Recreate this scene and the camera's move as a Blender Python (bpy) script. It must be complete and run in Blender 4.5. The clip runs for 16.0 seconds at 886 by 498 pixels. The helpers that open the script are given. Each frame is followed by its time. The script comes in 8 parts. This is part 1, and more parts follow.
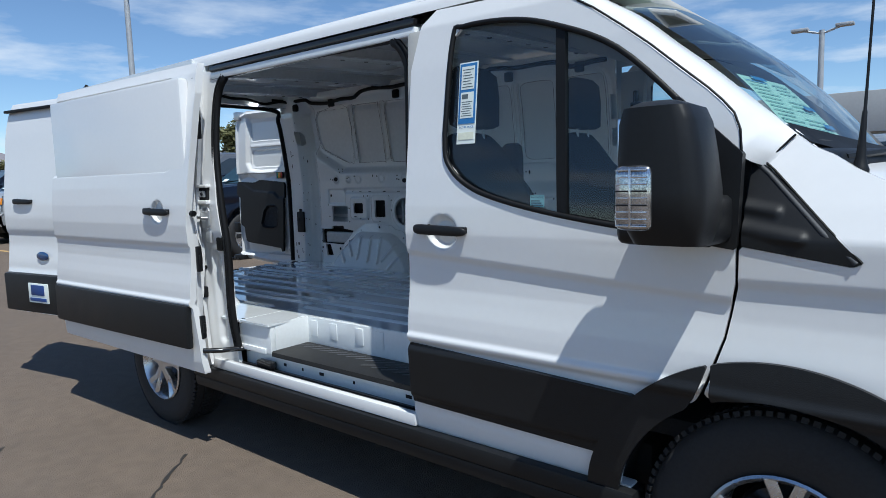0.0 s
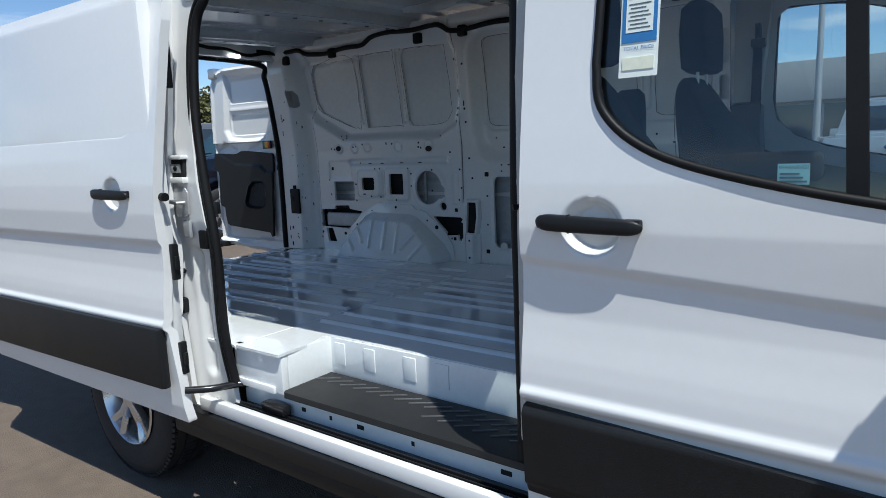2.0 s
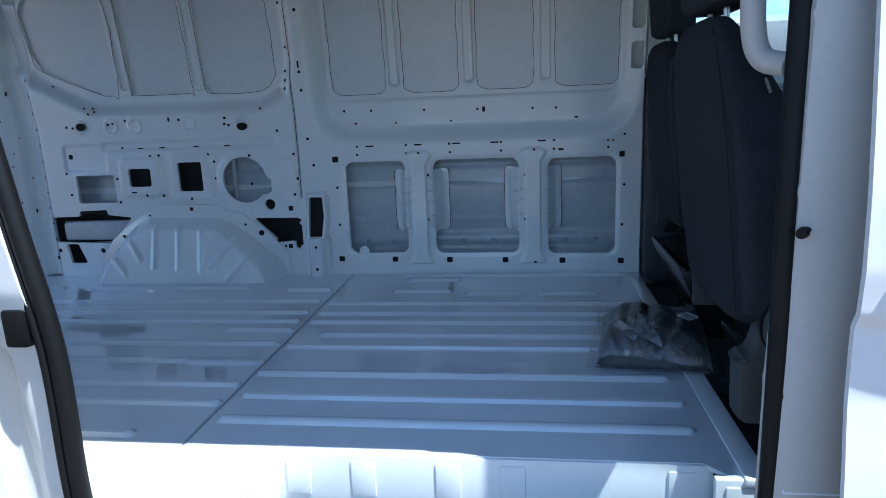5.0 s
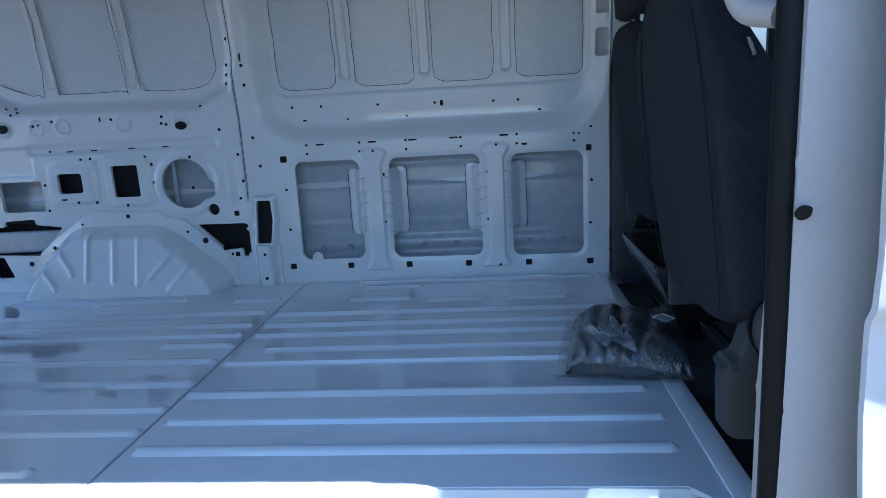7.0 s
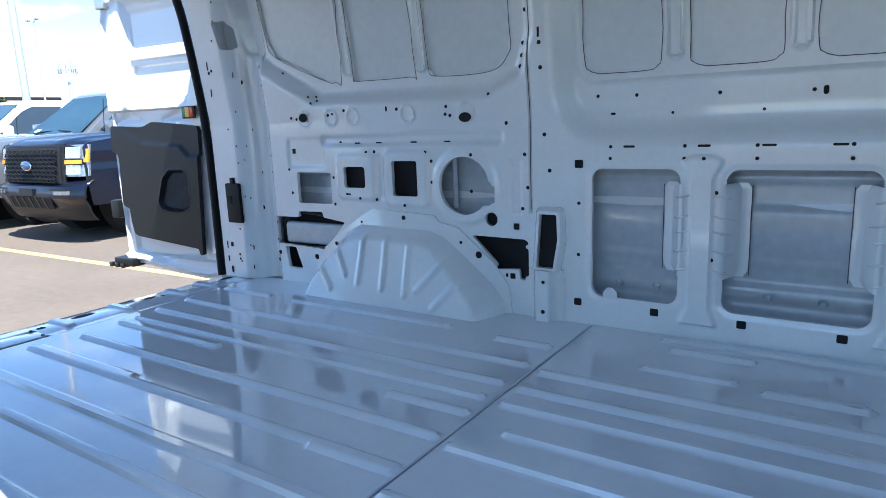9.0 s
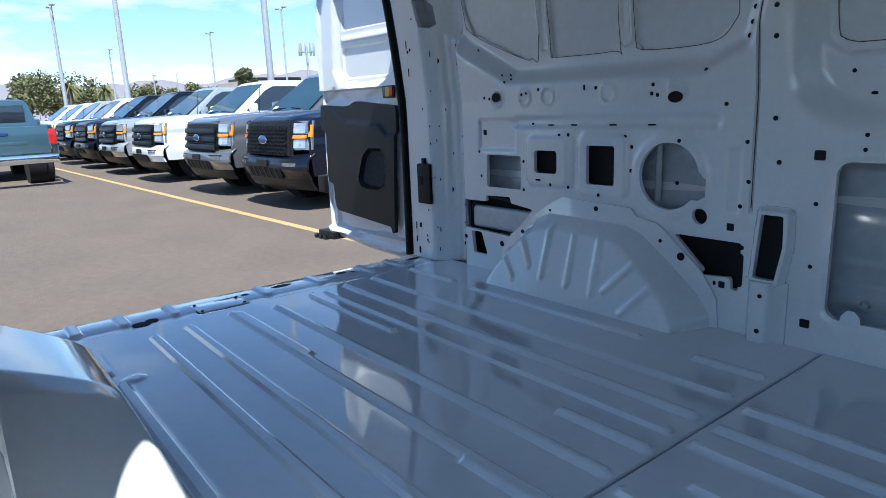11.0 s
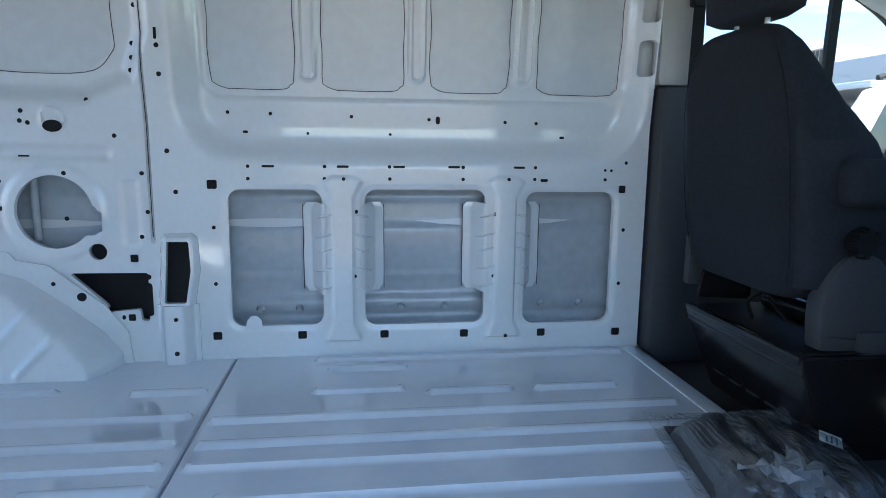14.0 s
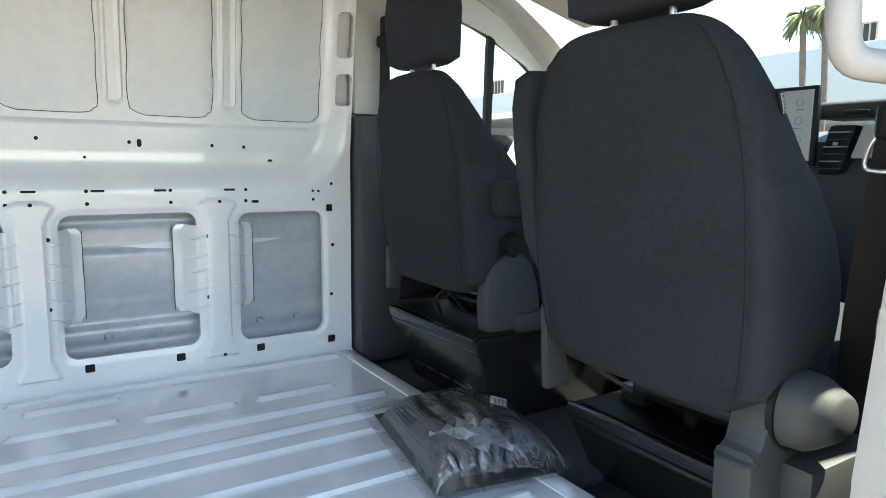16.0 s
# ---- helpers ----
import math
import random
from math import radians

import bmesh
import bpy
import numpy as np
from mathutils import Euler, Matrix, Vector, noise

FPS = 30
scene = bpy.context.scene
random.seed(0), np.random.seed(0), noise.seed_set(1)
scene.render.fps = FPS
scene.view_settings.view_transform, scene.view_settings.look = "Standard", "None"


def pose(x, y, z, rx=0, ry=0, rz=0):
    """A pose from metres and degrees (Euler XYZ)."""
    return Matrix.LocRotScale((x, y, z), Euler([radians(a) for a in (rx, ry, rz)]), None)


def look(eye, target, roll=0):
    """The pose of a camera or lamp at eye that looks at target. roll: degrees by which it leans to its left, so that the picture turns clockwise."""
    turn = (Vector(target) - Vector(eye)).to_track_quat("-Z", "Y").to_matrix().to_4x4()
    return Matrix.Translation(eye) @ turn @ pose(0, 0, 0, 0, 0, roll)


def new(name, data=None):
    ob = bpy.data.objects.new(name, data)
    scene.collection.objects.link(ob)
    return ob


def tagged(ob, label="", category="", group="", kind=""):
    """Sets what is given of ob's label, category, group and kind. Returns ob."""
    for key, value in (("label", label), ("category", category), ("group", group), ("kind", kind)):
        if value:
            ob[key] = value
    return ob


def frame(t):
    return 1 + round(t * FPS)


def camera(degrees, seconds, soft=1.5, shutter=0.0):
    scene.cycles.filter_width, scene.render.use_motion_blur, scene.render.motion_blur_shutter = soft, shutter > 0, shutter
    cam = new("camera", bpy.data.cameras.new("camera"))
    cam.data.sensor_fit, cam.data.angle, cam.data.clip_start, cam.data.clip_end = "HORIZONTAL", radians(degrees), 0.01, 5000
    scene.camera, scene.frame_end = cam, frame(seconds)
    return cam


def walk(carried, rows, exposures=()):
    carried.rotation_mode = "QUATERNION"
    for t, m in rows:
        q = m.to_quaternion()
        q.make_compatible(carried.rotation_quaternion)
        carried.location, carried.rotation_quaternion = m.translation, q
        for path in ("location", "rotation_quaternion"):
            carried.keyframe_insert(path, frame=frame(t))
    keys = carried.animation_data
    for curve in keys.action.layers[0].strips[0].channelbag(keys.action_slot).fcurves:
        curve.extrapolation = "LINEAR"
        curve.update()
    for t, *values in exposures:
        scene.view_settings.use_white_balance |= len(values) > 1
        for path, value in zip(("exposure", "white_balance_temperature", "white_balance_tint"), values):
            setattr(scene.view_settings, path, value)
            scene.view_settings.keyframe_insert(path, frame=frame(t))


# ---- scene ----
cam = camera(69.1, 16.0, soft=0.5)
PATH = [
    (0, (3.663, -2.767, 1.401), (2.4, -1.232, 1.181), -1.7),
    (0.5, (3.441, -2.621, 1.41), (2.197, -1.072, 1.176), -1.9),
    (1, (3.234, -2.519, 1.402), (2.0, -0.965, 1.15), -2.1),
    (1.5, (2.995, -2.404, 1.402), (1.769, -0.849, 1.119), -2.2),
    (2, (2.773, -2.275, 1.388), (1.579, -0.699, 1.079), -2.3),
    (2.5, (2.553, -2.161, 1.39), (1.419, -0.546, 1.062), -2.6),
    (3, (2.335, -2.105, 1.397), (1.334, -0.409, 1.044), -2.5),
    (3.5, (2.104, -2.063, 1.411), (1.289, -0.279, 1.025), -2.6),
    (4, (1.883, -1.992, 1.413), (1.245, -0.141, 1.005), -3.0),
    (4.5, (1.714, -1.923, 1.435), (1.279, -0.017, 1.011), -2.9),
    (5, (1.569, -1.911, 1.446), (1.303, 0.022, 1.01), -2.4),
    (5.2, (1.529, -1.902, 1.453), (1.333, 0.039, 1.012), -2.0),
    (7.3, (1.61, -1.659, 1.381), (1.42, 0.289, 0.969), -3.5),
    (7.5, (1.612, -1.601, 1.381), (1.332, 0.336, 0.971), -3.3),
    (8, (1.581, -1.427, 1.384), (1.05, 0.457, 0.975), -1.5),
    (8.5, (1.554, -1.242, 1.387), (0.72, 0.532, 0.987), -0.9),
    (9, (1.497, -1.067, 1.382), (0.402, 0.561, 0.99), -2.3),
    (9.5, (1.462, -0.951, 1.388), (0.083, 0.447, 1.005), -2.0),
    (9.7, (1.454, -0.92, 1.389), (-0.024, 0.371, 1.004), -2.2),
    (11.8, (1.335, -0.9, 1.395), (-0.207, 0.297, 0.958), -2.3),
    (12, (1.291, -0.901, 1.4), (-0.153, 0.409, 0.953), -1.7),
    (12.5, (1.201, -0.923, 1.414), (0.121, 0.702, 0.972), 0.4),
    (13, (1.167, -0.965, 1.392), (0.533, 0.89, 0.999), 0.8),
    (13.5, (1.164, -1.027, 1.373), (0.967, 0.93, 1.012), 0.4),
    (14, (1.14, -1.051, 1.353), (1.396, 0.906, 1.029), 0.6),
    (14.5, (1.087, -1.062, 1.355), (1.744, 0.803, 1.05), 1.3),
    (15, (1.051, -1.093, 1.362), (1.999, 0.645, 1.08), 1.6),
    (15.5, (1.049, -1.151, 1.366), (2.08, 0.541, 1.093), 1.1),
    (16, (1.12, -1.195, 1.37), (2.172, 0.486, 1.107), 0.6),
]
walk(cam, [(t, look(eye, target, roll)) for t, eye, target, roll in PATH], exposures=[(0.0, 0.02, 5900, 5), (1.0, 0.12, 5900, 5), (2.5, 0.22, 6100, 5), (3.5, 0.45, 6000, 5), (4.5, 0.85, 5650, 5), (5.0, 1.08, 5450, 5), (7.5, 1.45, 5300, 5), (9.0, 1.75, 5700, 5), (9.7, 1.15, 5800, 5), (12.0, 0.85, 5600, 5), (13.0, 1.60, 5750, 5), (13.5, 1.97, 5950, 5), (14.5, 2.25, 6400, 5), (15.0, 2.58, 7050, 5), (15.5, 2.78, 7500, 5), (16.0, 2.85, 7700, 5)])

# ---- light: a high clear-day sun and the sky ----
SUN_WAY = Vector((0.45, -0.21, 1.0)).normalized()
world = bpy.data.worlds.new("sky")
scene.world = world
world.use_nodes = True
wn, wl = world.node_tree.nodes, world.node_tree.links
wn.clear()
w_out = wn.new("ShaderNodeOutputWorld")
w_bg = wn.new("ShaderNodeBackground")
w_sky = wn.new("ShaderNodeTexSky")
w_sky.sky_type = "NISHITA"
w_sky.sun_disc = False
w_sky.sun_elevation = math.asin(SUN_WAY.z)
w_sky.sun_rotation = math.atan2(SUN_WAY.x, SUN_WAY.y)
w_sky.altitude = 1500
w_sky.air_density = 1.0
w_sky.dust_density = 0.15
w_sky.ozone_density = 3.6
# thin fair-weather clouds low over the horizon
w_tc = wn.new("ShaderNodeTexCoord")
w_map = wn.new("ShaderNodeMapping")
w_map.inputs["Scale"].default_value = (1.0, 1.0, 4.5)
w_noise = wn.new("ShaderNodeTexNoise")
w_noise.inputs["Scale"].default_value = 5.0
w_noise.inputs["Detail"].default_value = 7.0
w_noise.inputs["Roughness"].default_value = 0.55
w_ramp = wn.new("ShaderNodeValToRGB")
w_ramp.color_ramp.elements[0].position = 0.50
w_ramp.color_ramp.elements[1].position = 0.68
w_sep = wn.new("ShaderNodeSeparateXYZ")
w_low = wn.new("ShaderNodeMapRange")
w_low.inputs[1].default_value, w_low.inputs[2].default_value = 0.42, 0.06
w_low.inputs[3].default_value, w_low.inputs[4].default_value = 0.0, 0.85
w_mul = wn.new("ShaderNodeMath")
w_mul.operation = "MULTIPLY"
w_mix = wn.new("ShaderNodeMix")
w_mix.data_type = "RGBA"
w_mix.inputs[7].default_value = (7.0, 7.2, 7.6, 1)
wl.new(w_tc.outputs["Generated"], w_map.inputs[0])
wl.new(w_map.outputs[0], w_noise.inputs["Vector"])
wl.new(w_noise.outputs[0], w_ramp.inputs[0])
wl.new(w_tc.outputs["Generated"], w_sep.inputs[0])
wl.new(w_sep.outputs[2], w_low.inputs[0])
wl.new(w_ramp.outputs[0], w_mul.inputs[0])
wl.new(w_low.outputs[0], w_mul.inputs[1])
wl.new(w_mul.outputs[0], w_mix.inputs[0])
wl.new(w_sky.outputs[0], w_mix.inputs[6])
wl.new(w_mix.outputs[2], w_bg.inputs[0])
w_bg.inputs[1].default_value = 0.120
wl.new(w_bg.outputs[0], w_out.inputs[0])

sun_data = bpy.data.lights.new("sun", "SUN")
sun_data.energy = 5.0
sun_data.angle = radians(0.53)
sun_data.color = (1.0, 0.955, 0.885)
sun = new("sun", sun_data)
sun.matrix_world = look(SUN_WAY * 40, (0, 0, 0))


# ---- materials ----
def mat(name, colour, rough=0.5, metal=0.0, coat=0.0, vary=0.06, scale=6.0, bump=0.0, bump_scale=60.0, spec=0.5, dirt=0.0, dirt_colour=(0.2, 0.17, 0.13), per_piece=0.0):
    """A node material with colour variation at two scales, dirt patches, gloss variation and fine relief."""
    m = bpy.data.materials.new(name)
    m.use_nodes = True
    n, l = m.node_tree.nodes, m.node_tree.links
    b = n["Principled BSDF"]
    tc = n.new("ShaderNodeTexCoord")
    big = n.new("ShaderNodeTexNoise")
    big.inputs["Scale"].default_value = scale
    big.inputs["Detail"].default_value = 5
    fine = n.new("ShaderNodeTexNoise")
    fine.inputs["Scale"].default_value = scale * 14
    fine.inputs["Detail"].default_value = 3
    add = n.new("ShaderNodeMath")
    add.operation = "ADD"
    l.new(tc.outputs["Object"], big.inputs["Vector"])
    l.new(tc.outputs["Object"], fine.inputs["Vector"])
    l.new(big.outputs[0], add.inputs[0])
    l.new(fine.outputs[0], add.inputs[1])
    rng = n.new("ShaderNodeMapRange")
    rng.inputs[1].default_value, rng.inputs[2].default_value = 0.7, 1.3
    rng.inputs[3].default_value, rng.inputs[4].default_value = 1 - vary, 1 + vary
    l.new(add.outputs[0], rng.inputs[0])
    value = rng.outputs[0]
    if per_piece:
        info = n.new("ShaderNodeObjectInfo")
        pr = n.new("ShaderNodeMapRange")
        pr.inputs[3].default_value, pr.inputs[4].default_value = 1 - per_piece, 1 + per_piece
        l.new(info.outputs["Random"], pr.inputs[0])
        pm = n.new("ShaderNodeMath")
        pm.operation = "MULTIPLY"
        l.new(value, pm.inputs[0])
        l.new(pr.outputs[0], pm.inputs[1])
        value = pm.outputs[0]
    mul = n.new("ShaderNodeVectorMath")
    mul.operation = "SCALE"
    mul.inputs[0].default_value = colour
    l.new(value, mul.inputs["Scale"])
    out = mul.outputs[0]
    if dirt:
        dn = n.new("ShaderNodeTexNoise")
        dn.inputs["Scale"].default_value = scale * 0.6
        dn.inputs["Detail"].default_value = 9
        dn.inputs["Roughness"].default_value = 0.7
        l.new(tc.outputs["Object"], dn.inputs["Vector"])
        dr = n.new("ShaderNodeMapRange")
        dr.inputs[1].default_value, dr.inputs[2].default_value = 0.5, 0.75
        dr.inputs[3].default_value, dr.inputs[4].default_value = 0.0, dirt
        l.new(dn.outputs[0], dr.inputs[0])
        dm = n.new("ShaderNodeMix")
        dm.data_type = "RGBA"
        dm.inputs[7].default_value = (*dirt_colour, 1)
        l.new(dr.outputs[0], dm.inputs[0])
        l.new(out, dm.inputs[6])
        out = dm.outputs[2]
    l.new(out, b.inputs["Base Color"])
    rr = n.new("ShaderNodeMapRange")
    rr.inputs[3].default_value, rr.inputs[4].default_value = max(0.0, rough * 0.8), min(1.0, rough * 1.2)
    l.new(big.outputs[0], rr.inputs[0])
    l.new(rr.outputs[0], b.inputs["Roughness"])
    b.inputs["Metallic"].default_value = metal
    b.inputs["Specular IOR Level"].default_value = spec
    b.inputs["Coat Weight"].default_value = coat
    b.inputs["Coat Roughness"].default_value = 0.04
    if bump:
        bn = n.new("ShaderNodeTexNoise")
        bn.inputs["Scale"].default_value = bump_scale
        bn.inputs["Detail"].default_value = 4
        l.new(tc.outputs["Object"], bn.inputs["Vector"])
        bu = n.new("ShaderNodeBump")
        bu.inputs["Strength"].default_value = bump
        bu.inputs["Distance"].default_value = 0.02
        l.new(bn.outputs[0], bu.inputs["Height"])
        l.new(bu.outputs[0], b.inputs["Normal"])
    return m


def glass(name, tint, gloss_rough=0.0, ior=1.5):
    """Thin pane: clear tinted pass-through with a mirror share that grows at grazing angles."""
    m = bpy.data.materials.new(name)
    m.use_nodes = True
    n, l = m.node_tree.nodes, m.node_tree.links
    n.clear()
    o = n.new("ShaderNodeOutputMaterial")
    tr = n.new("ShaderNodeBsdfTransparent")
    tr.inputs[0].default_value = (*tint, 1)
    gl = n.new("ShaderNodeBsdfGlossy")
    gl.inputs["Roughness"].default_value = gloss_rough
    lw = n.new("ShaderNodeLayerWeight")
    lw.inputs[0].default_value = 0.5
    pw = n.new("ShaderNodeMath")
    pw.operation = "POWER"
    pw.inputs[1].default_value = 5.0
    l.new(lw.outputs["Facing"], pw.inputs[0])
    f0 = ((ior - 1) / (ior + 1)) ** 2 * 2
    fr = n.new("ShaderNodeMapRange")
    fr.inputs[3].default_value, fr.inputs[4].default_value = f0, 1.0
    l.new(pw.outputs[0], fr.inputs[0])
    mx = n.new("ShaderNodeMixShader")
    l.new(fr.outputs[0], mx.inputs[0])
    l.new(tr.outputs[0], mx.inputs[1])
    l.new(gl.outputs[0], mx.inputs[2])
    l.new(mx.outputs[0], o.inputs[0])
    return m


def emitter(name, colour, strength):
    m = bpy.data.materials.new(name)
    m.use_nodes = True
    b = m.node_tree.nodes["Principled BSDF"]
    b.inputs["Base Color"].default_value = (*colour, 1)
    b.inputs["Emission Color"].default_value = (*colour, 1)
    b.inputs["Emission Strength"].default_value = strength
    return m


WHITE = mat("white_body_paint", (0.74, 0.74, 0.735), 0.24, coat=0.5, vary=0.012, scale=3, bump=0.010, bump_scale=9)
INNER = mat("white_primer_paint", (0.79, 0.815, 0.815), 0.11, coat=1.0, vary=0.03, scale=4, bump=0.015, bump_scale=14)
SKINP = mat("thin_sprayed_skin_paint", (0.70, 0.73, 0.74), 0.22, coat=0.6, vary=0.05, scale=2.5, bump=0.05, bump_scale=5)
FLOORP = mat("cargo_floor_paint", (0.75, 0.775, 0.785), 0.06, coat=0.9, vary=0.03, scale=3, bump=0.012, bump_scale=18, dirt=0.12, dirt_colour=(0.45, 0.45, 0.44))
BLACK = mat("black_textured_plastic", (0.0085, 0.009, 0.010), 0.46, spec=0.32, vary=0.12, bump=0.04, bump_scale=500)
MOULD = mat("grey_black_cladding", (0.011, 0.0115, 0.0125), 0.45, spec=0.30, vary=0.12, bump=0.10, bump_scale=350)
RUBBER = mat("black_rubber", (0.006, 0.006, 0.0065), 0.55, vary=0.2, spec=0.25)
# near-black colour that stands in for the shade inside openings and gaps
HOLE_SHADE = mat("cavity_shade", (0.006, 0.006, 0.007), 0.9, vary=0.2)
STEEL = mat("zinc_steel", (0.55, 0.55, 0.55), 0.35, metal=1.0, vary=0.1, scale=30)
DARKSTEEL = mat("black_painted_steel", (0.011, 0.011, 0.0122), 0.20, spec=0.55, vary=0.15, scale=20)
ALLOY = mat("silver_alloy", (0.62, 0.63, 0.65), 0.28, metal=0.9, vary=0.05)
TYRE = mat("tyre_rubber", (0.016, 0.016, 0.017), 0.75, vary=0.25, bump=0.15, bump_scale=120)
FABRIC = mat("charcoal_seat_cloth", (0.022, 0.0245, 0.0305), 0.9, vary=0.25, scale=8, bump=0.35, bump_scale=900, spec=0.25)
FABRIC2 = mat("grey_seat_cloth", (0.027, 0.030, 0.037), 0.9, vary=0.2, scale=8, bump=0.35, bump_scale=900, spec=0.25)
TRIM = mat("dark_grey_trim_plastic", (0.045, 0.047, 0.052), 0.6, vary=0.1, bump=0.08, bump_scale=300)
BEIGE = mat("light_grey_trim", (0.50, 0.49, 0.46), 0.7, vary=0.04)
SEALER = mat("seam_sealer", (0.06, 0.06, 0.06), 0.8, vary=0.2)
SIDEGLASS = glass("tinted_side_glass", (0.78, 0.86, 0.87))
WINDGLASS = glass("windscreen_glass", (0.70, 0.82, 0.81))
DARKGLASS = mat("dark_vehicle_glass", (0.03, 0.04, 0.05), 0.04, vary=0.1, spec=0.8)
CLEARLENS = glass("clear_lamp_lens", (0.9, 0.92, 0.93))
AMBER = mat("amber_reflector", (0.85, 0.28, 0.02), 0.25, vary=0.1)
RED = mat("red_lens", (0.5, 0.02, 0.02), 0.2, vary=0.1)
PAPER = mat("printed_paper", (0.75, 0.80, 0.76), 0.7, vary=0.03)
INK = mat("grey_print", (0.10, 0.13, 0.14), 0.7, vary=0.1)
BLUEINK = mat("blue_print", (0.03, 0.20, 0.45), 0.6, vary=0.1)
TEALINK = mat("teal_print", (0.02, 0.30, 0.33), 0.6, vary=0.1)
YELLOW = mat("yellow_road_paint", (0.46, 0.30, 0.12), 0.8, vary=0.2, dirt=0.5, scale=9)
FOLIAGE = mat("leaf_green", (0.13, 0.13, 0.05), 0.7, vary=0.5, scale=2)
PALMLEAF = mat("palm_leaf", (0.15, 0.155, 0.045), 0.6, vary=0.4)
BARK = mat("bark", (0.16, 0.12, 0.09), 0.9, vary=0.3, scale=12)
GALV = mat("galvanised_pole", (0.45, 0.46, 0.47), 0.5, metal=0.3, vary=0.1)


# ---- building blocks ----
def mesh_object(name, verts, faces, material, parent=None, label="", smooth=True, angle=35):
    me = bpy.data.meshes.new(name)
    me.from_pydata([tuple(v) for v in verts], [], [tuple(f) for f in faces])
    me.update()
    if smooth:
        me.polygons.foreach_set("use_smooth", [True] * len(me.polygons))
        me.set_sharp_from_angle(angle=radians(angle))
    me.materials.append(material)
    ob = new(name, me)
    if parent is not None:
        ob.parent = parent
    if label:
        ob["label"] = label
    return ob


def part(name, bm, material, parent, label="", smooth=True, angle=50):
    """Links a bmesh as one mesh object under a thing or a part."""
    bmesh.ops.recalc_face_normals(bm, faces=bm.faces)
    me = bpy.data.meshes.new(name)
    bm.to_mesh(me)
    bm.free()
    if smooth:
        me.polygons.foreach_set("use_smooth", [True] * len(me.polygons))
        me.set_sharp_from_angle(angle=radians(angle))
    me.materials.append(material)
    ob = new(name, me)
    if parent is not None:
        ob.parent = parent
    if label:
        ob["label"] = label
    return ob


def thing(name, label, category, group="", kind="", at=(0, 0, 0), rz=0.0):
    ob = new(name)
    ob.empty_display_size = 0.2
    ob.matrix_world = pose(*at, 0, 0, rz)
    return tagged(ob, label, category, group, kind)


def add_box(bm, lo, hi, bevel=0.0, m=None, segments=2):
    c = [(a + b) / 2 for a, b in zip(lo, hi)]
    d = [abs(b - a) for a, b in zip(lo, hi)]
    r = bmesh.ops.create_cube(bm, size=1, matrix=(m or Matrix()) @ Matrix.Translation(c) @ Matrix.Diagonal((*d, 1)))
    if bevel:
        edges = list({e for v in r["verts"] for e in v.link_edges})
        bmesh.ops.bevel(bm, geom=edges, offset=min(bevel, min(d) * 0.45), segments=segments, affect="EDGES", profile=0.6)
    return bm


def box(lo, hi, bevel=0.0, m=None, segments=2):
    return add_box(bmesh.new(), lo, hi, bevel, m, segments)


def add_cyl(bm, a, b, r, r2=None, n=16):
    a, b = Vector(a), Vector(b)
    d = b - a
    m = Matrix.Translation((a + b) / 2) @ d.to_track_quat("Z", "Y").to_matrix().to_4x4()
    bmesh.ops.create_cone(bm, cap_ends=True, segments=n, radius1=r, radius2=r if r2 is None else r2, depth=d.length, matrix=m)
    return bm


def cyl(a, b, r, r2=None, n=16):
    return add_cyl(bmesh.new(), a, b, r, r2, n)


def lathe(profile, n=48, axis="y"):
    """Ring surface from (radius, along) pairs about the y axis."""
    bm = bmesh.new()
    rings = []
    for r, y in profile:
        rings.append([bm.verts.new((r * math.cos(2 * math.pi * k / n), y, r * math.sin(2 * math.pi * k / n))) for k in range(n)])
    for a, b in zip(rings, rings[1:]):
        for k in range(n):
            bm.faces.new((a[k], a[(k + 1) % n], b[(k + 1) % n], b[k]))
    return bm


def tube(points, r, n=8, closed=False):
    """A round bar along a line of points."""
    bm = bmesh.new()
    pts = [Vector(p) for p in points]
    rings = []
    side_way = None
    for i, p in enumerate(pts):
        if closed:
            d = pts[(i + 1) % len(pts)] - pts[i - 1]
        else:
            d = pts[min(i + 1, len(pts) - 1)] - pts[max(i - 1, 0)]
        d = d.normalized()
        if side_way is None:
            side_way = d.orthogonal()
        side_way = (side_way - d * side_way.dot(d)).normalized()
        up_way = d.cross(side_way)
        rr = r[i] if isinstance(r, (list, tuple)) else r
        rings.append([bm.verts.new(p + side_way * (rr * math.cos(2 * math.pi * k / n)) + up_way * (rr * math.sin(2 * math.pi * k / n))) for k in range(n)])
    pairs = list(zip(rings, rings[1:])) + ([(rings[-1], rings[0])] if closed else [])
    for a, b in pairs:
        for k in range(n):
            bm.faces.new((a[k], a[(k + 1) % n], b[(k + 1) % n], b[k]))
    if not closed:
        bm.faces.new(rings[0])
        bm.faces.new(rings[-1])
    return bm


def spline(points, n=8):
    """Catmull-Rom line through the points."""
    p = [np.array(q, float) for q in points]
    p = [2 * p[0] - p[1]] + p + [2 * p[-1] - p[-2]]
    out = []
    for i in range(1, len(p) - 2):
        for k in range(n):
            t = k / n
            out.append(0.5 * (2 * p[i] + (p[i + 1] - p[i - 1]) * t + (2 * p[i - 1] - 5 * p[i] + 4 * p[i + 1] - p[i + 2]) * t * t + (3 * p[i] - p[i - 1] - 3 * p[i + 1] + p[i + 2]) * t ** 3))
    out.append(p[-2])
    return [tuple(q) for q in out]


